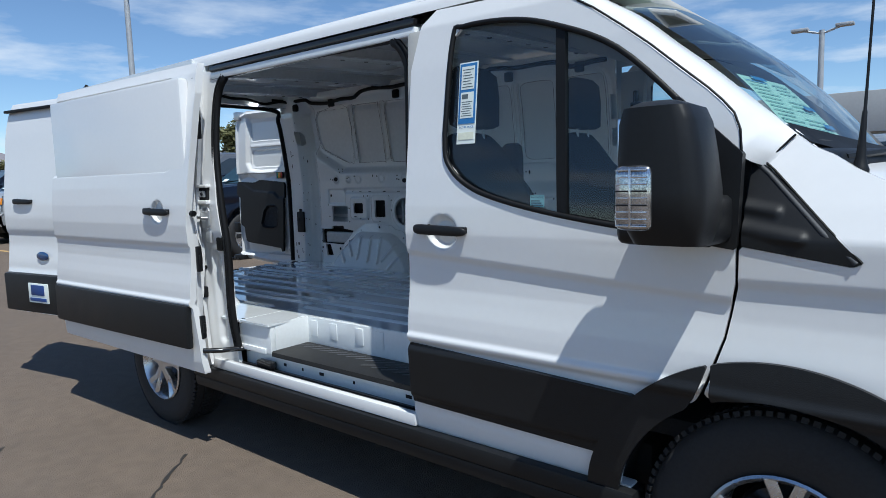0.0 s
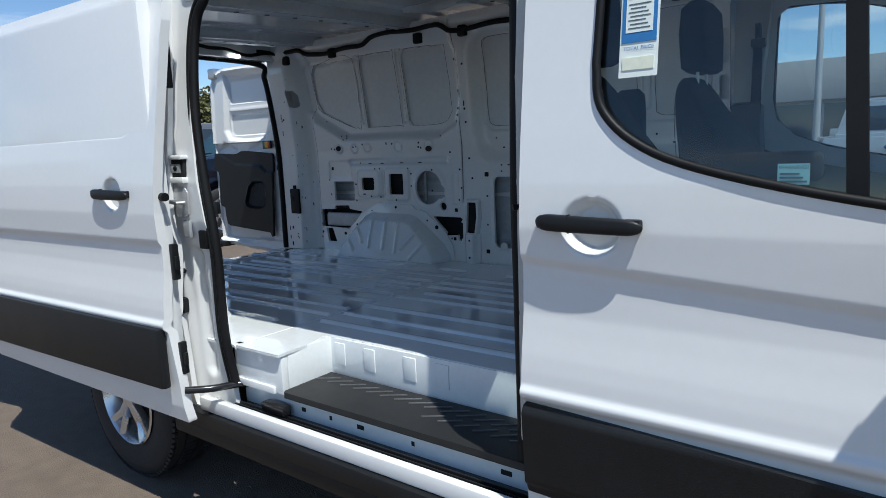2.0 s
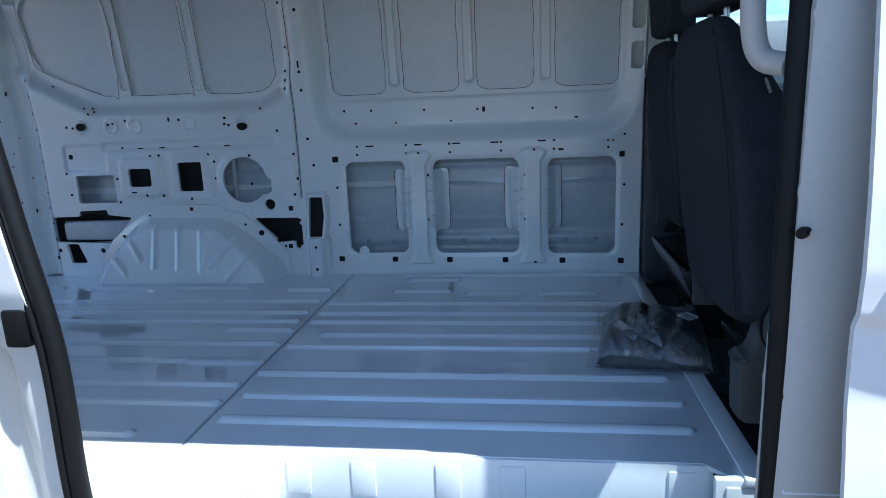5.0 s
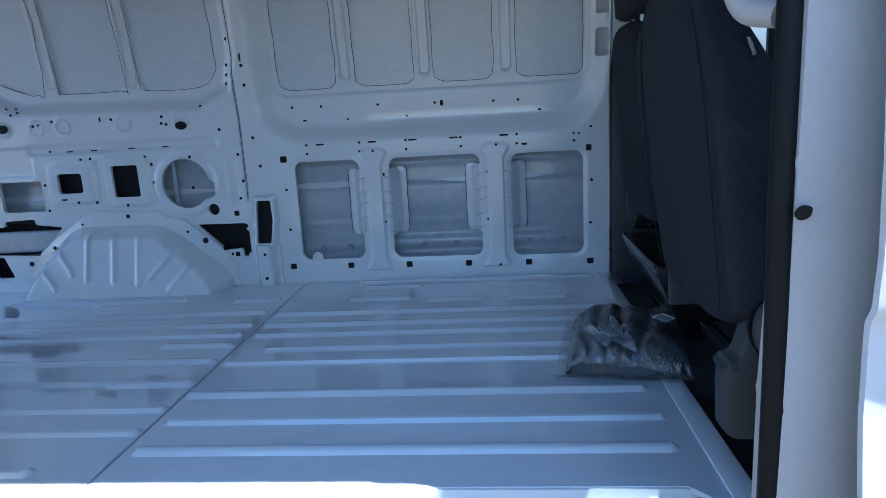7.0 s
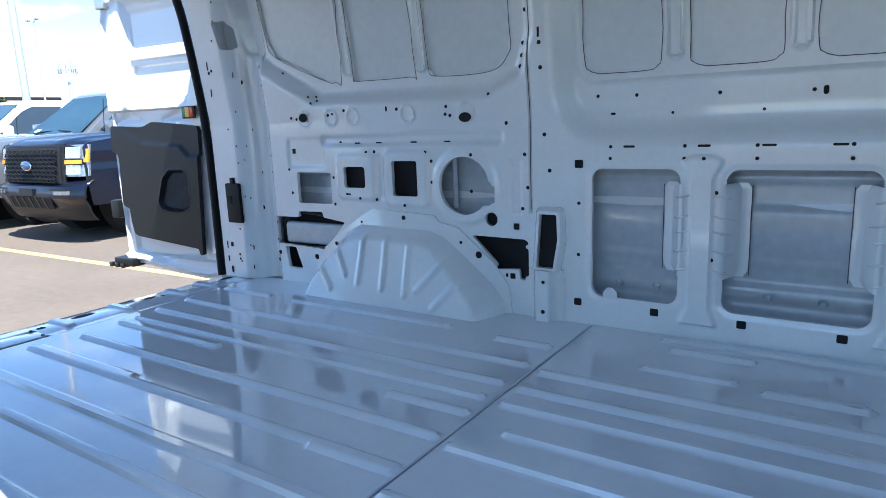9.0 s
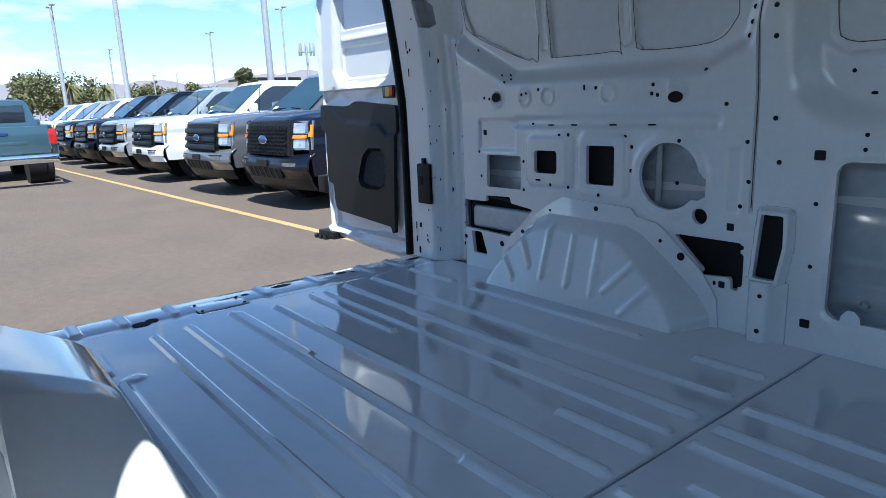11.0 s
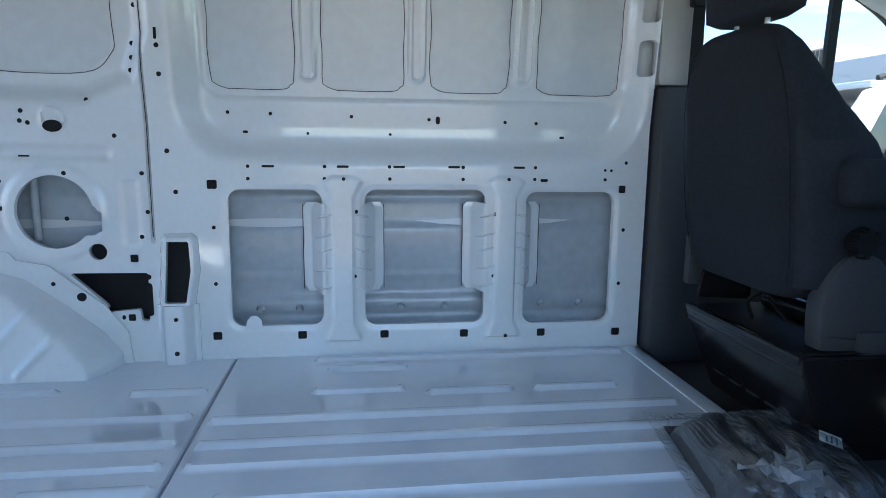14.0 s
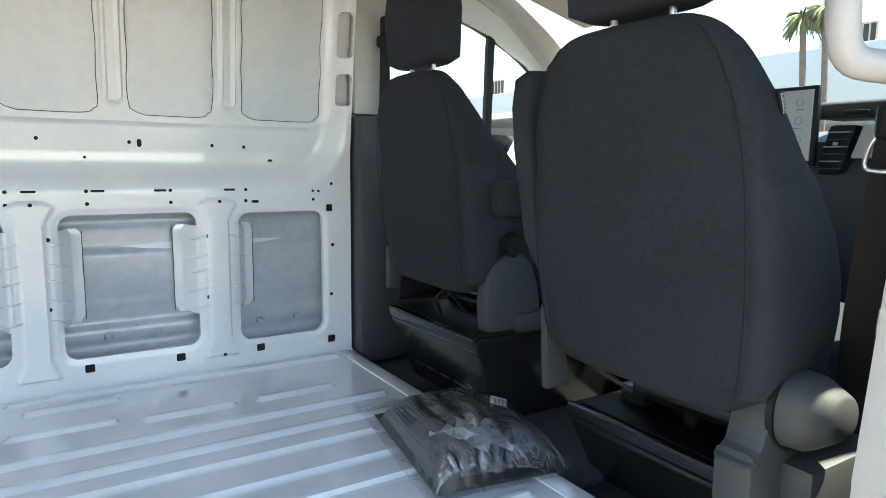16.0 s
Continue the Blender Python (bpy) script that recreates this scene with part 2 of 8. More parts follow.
def prism(outline, thick, m, bevel=0.0):
    """A flat outline (u, v) given thickness along w, then placed by m."""
    bm = bmesh.new()
    vs = [bm.verts.new((u, v, 0)) for u, v in outline]
    f = bm.faces.new(vs)
    r = bmesh.ops.extrude_face_region(bm, geom=[f])
    bmesh.ops.translate(bm, verts=[v for v in r["geom"] if isinstance(v, bmesh.types.BMVert)], vec=(0, 0, thick))
    if bevel:
        bmesh.ops.bevel(bm, geom=list(bm.edges), offset=bevel, segments=2, affect="EDGES", profile=0.6)
    bmesh.ops.transform(bm, matrix=m, verts=bm.verts)
    return bm


UPRIGHT = Matrix(((1, 0, 0, 0), (0, 0, -1, 0), (0, 1, 0, 0), (0, 0, 0, 1)))  # u to x, v to z, w to -y


def lettering(name, body, size, material, parent, m, label=""):
    """Flat letters in the built-in font, turned into a mesh; u to the right, v up."""
    cu = bpy.data.curves.new(name, "FONT")
    cu.body, cu.size, cu.align_x, cu.align_y = body, size, "CENTER", "CENTER"
    tmp = bpy.data.objects.new(name, cu)
    scene.collection.objects.link(tmp)
    me = bpy.data.meshes.new_from_object(tmp.evaluated_get(bpy.context.evaluated_depsgraph_get()))
    bpy.data.objects.remove(tmp)
    bpy.data.curves.remove(cu)
    me.transform(m)
    me.materials.clear()
    me.materials.append(material)
    ob = new(name, me)
    ob.parent = parent
    if label:
        ob["label"] = label
    return ob


# signed distances in a plane, negative inside
def sd_box(u, v, u0, u1, v0, v1, r=0.0):
    qx = np.abs(u - (u0 + u1) / 2) - (u1 - u0) / 2 + r
    qy = np.abs(v - (v0 + v1) / 2) - (v1 - v0) / 2 + r
    return np.hypot(np.maximum(qx, 0), np.maximum(qy, 0)) + np.minimum(np.maximum(qx, qy), 0) - r


def sd_disc(u, v, cu, cv, r):
    return np.hypot(u - cu, v - cv) - r


def sd_poly(u, v, pts, r=0.0):
    u, v = np.asarray(u, float), np.asarray(v, float)
    d = np.full(u.shape, 1e9)
    inside = np.zeros(u.shape, bool)
    k = len(pts)
    for i in range(k):
        ax, ay = pts[i]
        bx, by = pts[(i + 1) % k]
        ex, ey = bx - ax, by - ay
        wx, wy = u - ax, v - ay
        t = np.clip((wx * ex + wy * ey) / (ex * ex + ey * ey + 1e-12), 0, 1)
        d = np.minimum(d, np.hypot(wx - ex * t, wy - ey * t))
        if abs(ey) > 1e-9:
            cross = ((ay > v) != (by > v)) & (u < ax + (v - ay) * ex / ey)
            inside ^= cross
    return np.where(inside, -d, d) - r


def sd_line(u, v, a, b, r):
    ex, ey = b[0] - a[0], b[1] - a[1]
    t = np.clip(((u - a[0]) * ex + (v - a[1]) * ey) / (ex * ex + ey * ey + 1e-12), 0, 1)
    return np.hypot(u - a[0] - ex * t, v - a[1] - ey * t) - r


def step(s, width):
    """1 inside, 0 outside, eased over the width."""
    t = np.clip(0.5 - s / width, 0, 1)
    return t * t * (3 - 2 * t)


def sheet(name, urange, vrange, cell, place, keep, material, parent, thick=0.0, way=(0, 1, 0), label="", angle=35):
    """Pressed sheet: a fine grid in (u, v), cut along keep(u, v) < 0, put into space by place(u, v), given thickness along way."""
    nu = max(2, int(round((urange[1] - urange[0]) / cell)) + 1)
    nv = max(2, int(round((vrange[1] - vrange[0]) / cell)) + 1)
    uu, vv = np.meshgrid(np.linspace(*urange, nu), np.linspace(*vrange, nv), indexing="ij")
    s = keep(uu, vv) if keep is not None else np.full(uu.shape, -1.0)
    s = np.where(np.abs(s) < cell * 0.02, -cell * 0.02, s)
    ins = s < 0
    index = np.full(uu.shape, -1)
    index[ins] = np.arange(ins.sum())
    us, vs = list(uu[ins]), list(vv[ins])
    count = ins[:-1, :-1].astype(int) + ins[1:, :-1] + ins[1:, 1:] + ins[:-1, 1:]
    full = np.argwhere(count == 4)
    faces = [(index[i, j], index[i + 1, j], index[i + 1, j + 1], index[i, j + 1]) for i, j in full]
    cut = {}

    def crossing(a, b):
        key = (a, b) if a < b else (b, a)
        if key not in cut:
            sa, sb = s[a], s[b]
            t = sa / (sa - sb)
            us.append(uu[a] + t * (uu[b] - uu[a]))
            vs.append(vv[a] + t * (vv[b] - vv[a]))
            cut[key] = len(us) - 1
        return cut[key]

    for i, j in np.argwhere((count > 0) & (count < 4)):
        ring = [(i, j), (i + 1, j), (i + 1, j + 1), (i, j + 1)]
        poly = []
        for a, b in zip(ring, ring[1:] + ring[:1]):
            if ins[a]:
                poly.append(index[a])
            if ins[a] != ins[b]:
                poly.append(crossing(a, b))
        if len(poly) >= 3:
            faces.append(tuple(poly))
    p = np.stack(place(np.array(us), np.array(vs)), -1)
    verts = p
    if thick:
        off = np.array(way, float) * thick
        n = len(p)
        verts = np.concatenate([p, p + off])
        seen = {}
        for f in faces:
            for a, b in zip(f, f[1:] + f[:1]):
                seen[(a, b)] = 1
        rim = [(a, b) for a, b in seen if (b, a) not in seen]
        faces = faces + [tuple(x + n for x in reversed(f)) for f in faces] + [(b, a, a + n, b + n) for a, b in rim]
    return mesh_object(name, verts.tolist(), faces, material, parent, label, angle=angle)


# ---- ground ----
ASPHALT = mat("worn_asphalt", (0.138, 0.104, 0.077), 0.85, vary=0.16, scale=0.9, bump=0.5, bump_scale=160, dirt=0.35, dirt_colour=(0.12, 0.10, 0.085))
bm = bmesh.new()
bmesh.ops.create_grid(bm, x_segments=40, y_segments=40, size=600)
ground = part("ground", bm, ASPHALT, None)
tagged(ground, "worn brown-grey asphalt of a car park", "ground", kind="structure")

# ---- van: sizes ----
FLOOR_Z = 0.70
SKIN_Z = [0.36, 0.42, 0.50, 0.78, 0.798, 0.812, 0.824, 0.86, 0.90, 0.95, 1.00, 1.045, 1.088, 1.108, 1.20, 1.30, 1.40, 1.80, 1.95, 2.03, 2.07]
SKIN_Y = [0.935, 0.960, 0.975, 0.990, 1.008, 1.009, 1.000, 0.998, 0.994, 0.987, 0.981, 0.979, 0.979, 0.991, 0.995, 0.990, 0.980, 0.932, 0.908, 0.880, 0.845]
_zf = np.linspace(0.3, 2.1, 721)
_k = np.exp(-0.5 * (np.arange(-12, 13) / 1.1) ** 2)
_of = np.convolve(np.pad(np.interp(_zf, SKIN_Z, SKIN_Y), 12, mode="edge"), _k / _k.sum(), mode="valid")


def skin(z):
    """Half-width of the body at a height."""
    return np.interp(z, _zf, _of)


van = thing("cargo_van", "white cargo van with open doors and an empty metal load bay", "van")


def side_place(side, off=0.0, extra=None):
    def place(u, v):
        o = skin(v) + off
        if extra is not None:
            o = o + extra(u, v)
        return u, side * o, v
    return place


def side_sheet(name, urange, vrange, keep, material, side=-1, off=0.0, thick=0.02, cell=0.012, extra=None, label="", parent=van):
    return sheet(name, urange, vrange, cell, side_place(side, off, extra), keep, material, parent, thick, (0, -side, 0), label)


WHEEL_F, WHEEL_R, ARCH, ARCH_F = 3.315, 0.0, 0.36, 3.31
WINDOW = [(2.20, 1.55), (2.215, 1.89), (2.26, 1.925), (2.45, 1.915), (2.62, 1.87), (2.84, 1.765), (3.06, 1.56), (3.15, 1.44), (3.15, 1.215), (2.95, 1.235), (2.67, 1.275), (2.42, 1.33), (2.29, 1.385), (2.215, 1.46)]
DOOR = [(2.025, 0.42), (2.025, 1.80), (2.06, 1.96), (2.12, 2.01), (2.45, 2.0), (2.58, 1.978), (2.686, 1.934), (2.755, 1.892), (2.849, 1.824), (2.936, 1.757), (3.023, 1.683), (3.101, 1.618), (3.142, 1.579), (3.172, 1.544), (3.189, 1.50), (3.195, 1.44), (3.192, 1.10), (3.165, 0.95), (3.115, 0.80), (2.90, 0.42)]


def window_line(n=5):
    return spline(WINDOW + WINDOW[:1], n)[:-1]


def front_door(side):
    """Front door with its frame, window, trim, handle and mirror."""
    d = van
    keep = lambda u, v: np.maximum(np.maximum(sd_poly(u, v, DOOR), -sd_poly(u, v, WINDOW)), -sd_disc(u, v, ARCH_F, ARCH, 0.455))
    cup = lambda u, v: -0.030 * step(sd_disc((u - 2.200) * 0.92, v, 0, 1.207, 0.054), 0.026) + step(np.abs(v - 1.10) - 0.075, 0.06) * (skin(v + 0.065 * (u - 2.45)) - skin(v))
    door = side_sheet("front_door", (2.02, 3.21), (0.41, 2.02), keep, WHITE, side, thick=0.012, cell=0.0055 if side < 0 else 0.02, extra=cup, label="white front door with a black handle")
    ring = window_line()
    pts = [(x, side * (skin(z) - 0.002), z) for x, z in ring]
    part("window_seal", tube(pts, 0.0095, 8, True), RUBBER, door)
    sheet("window_pane", (2.18, 3.16), (1.2, 1.94), 0.02, side_place(side, -0.016), lambda u, v: sd_poly(u, v, WINDOW), SIDEGLASS, door, 0.0, (0, -side, 0), "tinted door glass")
    bar = [(2.645, 1.855), (2.68, 1.27)]
    sheet("division_bar", (2.60, 2.72), (1.25, 1.88), 0.008, side_place(side, -0.004), lambda u, v: np.maximum(sd_line(u, v, *bar, 0.016), sd_poly(u, v, WINDOW)), RUBBER, door, 0.02, (0, -side, 0))
    sail = [(3.03, 1.60), (3.20, 1.44), (3.195, 1.195), (2.93, 1.235)]
    sheet("mirror_base", (2.9, 3.22), (1.18, 1.62), 0.01, side_place(side, 0.012), lambda u, v: sd_poly(u, v, sail, 0.004), BLACK, door, 0.03, (0, -side, 0), "black mirror mounting triangle")
    clad = lambda u, v: np.maximum(np.maximum(sd_poly(u, v, [(2.03, 0.548), (2.03, 0.782), (2.90, 0.748), (3.2, 0.735), (3.2, 0.53)]), -sd_disc(u, v, ARCH_F, ARCH, 0.545)), sd_poly(u, v, DOOR, -0.004))
    side_sheet("lower_cladding", (2.02, 3.2), (0.525, 0.79), clad, MOULD, side, 0.022, 0.022, 0.008, lambda u, v: -0.012 * step(np.minimum(v - 0.57, 0.768 - v), 0.02), "black ribbed lower door moulding", door)
    edge_ = lambda pts, lift: [(x, side * (float(skin(z)) - 0.42 * max(z - 1.22, 0) + lift), z) for x, z in pts]
    part("fender_joint", tube(edge_([(3.252, 1.434), (3.275, 1.457), (3.290, 1.475), (3.301, 1.487)], 0.006), 0.0032, 6), RUBBER, van, "dark joint above the front fender")
    part("sail_gap", tube(edge_([(3.222, 1.432), (3.262, 1.397), (3.33, 1.325), (3.400, 1.250), (3.474, 1.172)], 0.002), 0.0032, 6), RUBBER, van)
    part("sail_edge_strip", tube(edge_([(3.212, 1.420), (3.252, 1.385), (3.32, 1.313), (3.390, 1.238), (3.462, 1.170)], 0.000), 0.0075, 8), TRIM, van, "grey edge strip of the black corner panel")
    arch = lambda u, v: np.maximum(np.maximum(sd_disc(u, v, ARCH_F, ARCH, 0.548), -sd_disc(u, v, ARCH_F, ARCH, 0.448)), np.maximum(sd_poly(u, v, DOOR, -0.006), 0.42 - v))
    side_sheet("arch_trim", (2.75, 3.2), (0.41, 0.92), arch, MOULD, side, 0.032, 0.014, 0.008, None, "black wheel arch moulding", door)
    door_handle(door, 2.075, 1.216, side, 0.243)
    return door


def door_handle(parent, x, z, side, length=0.24):
    """A bowed grip bar that stands off the skin most in its middle, on two feet."""
    y0 = float(skin(z))
    bm = bmesh.new()
    rings = []
    for q in 0.5 - 0.5 * np.cos(np.linspace(0.0, math.pi, 25)):
        bow = math.sin(math.pi * min(1.0, max(0.0, 0.04 + 0.92 * q)))
        off = 0.011 + 0.007 * bow ** 0.8
        ease = max(0.02, 1 - abs(2 * q - 1) ** 9) ** 0.5
        half = 0.0195 * ease * (0.86 + 0.14 * (1 - q))
        deep = 0.011 * ease
        zc = z + 0.002 - 0.006 * q
        ring = []
        for k in range(14):
            c, w = math.cos(2 * math.pi * k / 14), math.sin(2 * math.pi * k / 14)
            ring.append(bm.verts.new((x + q * length, side * (y0 + off + deep * math.copysign(abs(c) ** 0.6, c)), zc + half * math.copysign(abs(w) ** 0.6, w))))
        rings.append(ring)
    for a, b in zip(rings, rings[1:]):
        for k in range(14):
            bm.faces.new((a[k], a[(k + 1) % 14], b[(k + 1) % 14], b[k]))
    bm.faces.new(rings[0])
    bm.faces.new(rings[-1])
    for xx in (0.022, length - 0.024):
        add_box(bm, (x + xx - 0.02, side * (y0 - 0.01), z - 0.013), (x + xx + 0.02, side * (y0 + 0.016), z + 0.013), 0.006)
    h = part("door_handle", bm, BLACK, parent, "black door handle")
    part("handle_joint", box((x + 0.083, side * (y0 + 0.015), z - 0.020), (x + 0.0845, side * (y0 + 0.0265), z + 0.021)), HOLE_SHADE, h)
    return h


door_near = front_door(-1)
door_far = front_door(1)

# fenders, sills and quarters
FENDER = [(3.122, 0.79), (3.173, 0.95), (3.20, 1.10), (3.206, 1.40), (3.214, 1.425), (3.25, 1.432), (3.302, 1.488), (3.342, 1.455), (3.393, 1.430), (3.445, 1.394), (3.50, 1.366), (3.80, 1.245), (4.05, 1.12), (4.22, 0.85), (4.24, 0.45), (3.12, 0.45)]
SAIL = [(3.205, 1.445), (3.205, 1.20), (3.455, 1.160), (3.475, 1.170), (3.33, 1.325)]
lean = lambda u, v: -0.55 * np.maximum(u - 3.72, 0) ** 2 - 0.42 * np.maximum(v - 1.22, 0) ** 1.0
for side in (-1, 1):
    keep = lambda u, v: np.maximum(np.maximum(sd_poly(u, v, FENDER), -sd_disc(u, v, ARCH_F, ARCH, 0.455)), -sd_poly(u, v, SAIL))
    side_sheet("front_fender", (3.10, 4.26), (0.44, 1.52), keep, WHITE, side, thick=0.03, extra=lean, cell=0.010)
    side_sheet("sail_panel", (3.19, 3.5), (1.14, 1.46), lambda u, v: sd_poly(u, v, SAIL, -0.002), BLACK, side, 0.004, 0.05, 0.006, lambda u, v: lean(u, v) + 0.008 * step(sd_line(u, v, (3.2, 1.305), (3.28, 1.29), 0.012), 0.02) + 0.008 * step(sd_line(u, v, (3.2, 1.25), (3.34, 1.225), 0.014), 0.02), "black triangular panel behind the bonnet")
    arch = lambda u, v: np.maximum(np.maximum(sd_disc(u, v, ARCH_F, ARCH, 0.548), -sd_disc(u, v, ARCH_F, ARCH, 0.448)), np.maximum(3.145 - u, 0.42 - v))
    side_sheet("arch_trim", (3.13, 3.88), (0.41, 0.92), arch, MOULD, side, 0.034, 0.014, 0.008, None, "black wheel arch moulding")
    liner = lambda u, v: sd_disc(u, v, ARCH_F, ARCH, 0.50)
    sheet("wheel_well_liner", (2.8, 3.85), (0.3, 0.86), 0.05, lambda u, v, s=side: (u, s * (0.60 + 0.0 * u), v), liner, HOLE_SHADE, van, 0.02, (0, side, 0))
    bm = bmesh.new()
    ring = []
    for k in range(25):
        a = math.pi * k / 24
        ring.append([bm.verts.new((ARCH_F + 0.47 * math.cos(a), side * y, ARCH + 0.47 * math.sin(a))) for y in (0.60, 0.965)])
    for a, b in zip(ring, ring[1:]):
        bm.faces.new((a[0], a[1], b[1], b[0]))
    part("wheel_well_arch", bm, HOLE_SHADE, van)

# near-side rocker, sill step rail
side_sheet("rocker_panel", (0.40, 2.93), (0.36, 0.445), lambda u, v: sd_box(u, v, 0.45, 2.90, 0.375, 0.445, 0.01), WHITE, -1, 0.0, 0.05, 0.012)
side_sheet("rocker_panel", (0.40, 2.93), (0.36, 0.56), lambda u, v: sd_box(u, v, 0.45, 2.90, 0.375, 0.545, 0.01), WHITE, 1, 0.0, 0.05, 0.02)
part("sill_rail", box((0.42, -1.002, 0.375), (2.92, -0.90, 0.438), 0.012), BLACK, van, "black plastic sill rail")
part("sill_rail", box((0.42, -0.992, 0.318), (2.92, -0.90, 0.372), 0.012), BLACK, van)
part("underbody", box((-0.95, -0.80, 0.30), (2.9, 0.80, 0.52), 0.02), HOLE_SHADE, van)

# roof skin
ROOF_Z = lambda u, v: 2.072 + 0.052 * (v + 0.86) + 0.012 * (1 - (v / 0.9) ** 2)
sheet("roof", (-1.10, 2.62), (-0.86, 0.93), 0.04, lambda u, v: (u, v, ROOF_Z(u, v) - 1.2 * np.maximum(u - 2.25, 0) ** 2), lambda u, v: sd_box(u, v, -1.1, 2.62, -0.86, 0.93, 0.04), WHITE, van, 0.012, (0, 0, -1))
# roof side band and windscreen pillar: a broad pressing from the door frame in to the glass
UPPER_EDGE = [(-1.10, 2.012), (2.10, 2.012), (2.45, 2.006), (2.686, 1.932), (2.792, 1.858), (2.846, 1.820), (2.933, 1.753), (3.020, 1.679), (3.097, 1.614), (3.150, 1.555), (3.178, 1.480), (3.205, 1.425), (3.27, 1.395)]
INNER_EDGE = [(-1.10, 2.084), (2.00, 2.084), (2.40, 2.060), (2.62, 2.010), (2.80, 1.910), (2.881, 1.855), (2.971, 1.778), (3.053, 1.711), (3.13, 1.643), (3.208, 1.571), (3.26, 1.526), (3.30, 1.494), (3.37, 1.425)]


def pillar_band(side):
    a = np.array(spline(UPPER_EDGE, 8))
    c = np.array(spline(INNER_EDGE, 8))
    bm = bmesh.new()
    rows = []
    for (xa, za), (xc, zc) in zip(a, c):
        ya = float(skin(za)) + 0.001 - 0.005 * min(1.0, max(0.0, (xa - 2.5) / 0.2)) - (0.42 * max(za - 1.22, 0) * min(1.0, (xa - 3.19) / 0.05) if xa > 3.19 else 0)
        yc = 0.80 + 0.02 * min(1, max(0, (2.3 - xc) / 0.4))
        pts = []
        for t in np.linspace(0, 1, 6):
            bulge = 0.018 * math.sin(math.pi * t)
            pts.append(bm.verts.new((xa + (xc - xa) * t, side * (ya + (yc - ya) * t + bulge), za + (zc - za) * t + bulge)))
        rows.append(pts)
    for p, q in zip(rows, rows[1:]):
        for k in range(5):
            bm.faces.new((p[k], p[k + 1], q[k + 1], q[k]))
    part("door_shut_line", tube([(x + 0.003, side * (float(skin(z)) - 0.001), z + 0.004) for x, z in DOOR[4:16]], 0.0035, 6), RUBBER, van, "black gap along the front door edge")
    return part("pillar_band", bm, WHITE, van, "white roof edge running down into the windscreen pillar", angle=60)


for side in (-1, 1):
    pillar_band(side)

# far-side outer skin and the rear quarter of the near side
side_sheet("outer_side_skin", (-1.08, 2.03), (0.40, 2.05), lambda u, v: np.maximum(sd_box(u, v, -1.08, 2.02, 0.42, 2.04, 0.02), -sd_disc(u, v, 0, ARCH, 0.42)), WHITE, 1, -0.004, 0.004, 0.03)
side_sheet("quarter_panel", (-1.08, 0.56), (0.40, 2.05), lambda u, v: np.maximum(sd_box(u, v, -1.08, 0.55, 0.42, 2.04, 0.02), -sd_disc(u, v, 0, ARCH, 0.42)), WHITE, -1, 0.0, 0.02, 0.02)

# windscreen, bonnet, cowl
def screen_place(u, v):
    # u across, v from the base (0) to the roof (1)
    half = 0.815 - 0.02 * v
    y = u * half
    x = 3.285 + (2.60 - 3.285) * v + 0.15 * (1 - u * u) * (1 - 0.30 * v) + 0.05 * np.sin(math.pi * np.clip(v, 0, 1))
    z = 1.495 + (2.035 - 1.495) * v + 0.03 * (1 - u * u) * v - 0.06 * (1 - u * u) * (1 - v) + 0.02 * np.sin(math.pi * np.clip(v, 0, 1))
    return x, y, z


sheet("windscreen", (-1, 1), (0, 1), 0.05, screen_place, None, WINDGLASS, van, 0.0, (0.6, 0, 0.8), "laminated windscreen")
sheet("windscreen_band", (-1, 1), (-0.06, 0.04), 0.02, lambda u, v: tuple(a + b for a, b in zip(screen_place(u, v), (0.004, 0, 0.004))), None, RUBBER, van)


def bonnet_place(u, v):
    # u 0..1 from the cowl forward, v -1..1 across
    y = v * (0.885 - 0.12 * u * u)
    x = 3.36 + 0.13 * (1 - v * v) + u * 0.72
    z = 1.415 - 0.02 * np.abs(v) ** 3 - 0.18 * u - 0.12 * u ** 3 + 0.01 * (1 - v * v)
    return x, y, z


sheet("bonnet", (0, 1), (-1, 1), 0.04, bonnet_place, None, WHITE, van, 0.02, (0, 0, -1), "white bonnet")
part("front_face", box((4.02, -0.80, 0.40), (4.20, 0.80, 1.03), 0.05), BLACK, van)
cowl = [(3.31 + 0.15 * (1 - v * v) + 0.03, v * 0.84, 1.405 + 0.0 * v) for v in np.linspace(-1, 1, 21)]
part("cowl_grille", tube(cowl, 0.045, 8), BLACK, van, "black plastic cowl under the windscreen")

# firewall, footwell and the inner trim of the front doors
FIREWALL = mat("black_footwell_carpet", (0.012, 0.012, 0.013), 0.95, vary=0.25, bump=0.3, bump_scale=300)
part("firewall", box((3.28, -0.89, 0.40), (3.36, 0.89, 1.42), 0.01), FIREWALL, van, "black carpeted bulkhead under the dashboard")
part("footwell", box((2.80, -0.89, 0.60), (3.30, 0.89, 0.66), 0.01), FIREWALL, van)
for side, d in ((-1, door_near), (1, door_far)):
    side_sheet("door_trim", (2.16, 3.18), (0.50, 1.34), lambda u, v: np.maximum(sd_poly(u, v, [(2.17, 0.52), (2.17, 1.33), (2.30, 1.28), (2.70, 1.20), (3.15, 1.15), (3.13, 0.95), (2.85, 0.52)]), -1 + 0 * u), TRIM, side, -0.060, 0.02, 0.02, lambda u, v: -0.02 * step(sd_box(u, v, 2.3, 3.05, 0.95, 1.03, 0.03), 0.03) + 0.03 * step(sd_box(u, v, 2.35, 2.95, 0.62, 0.78, 0.04), 0.03), "dark grey inner door trim", d)

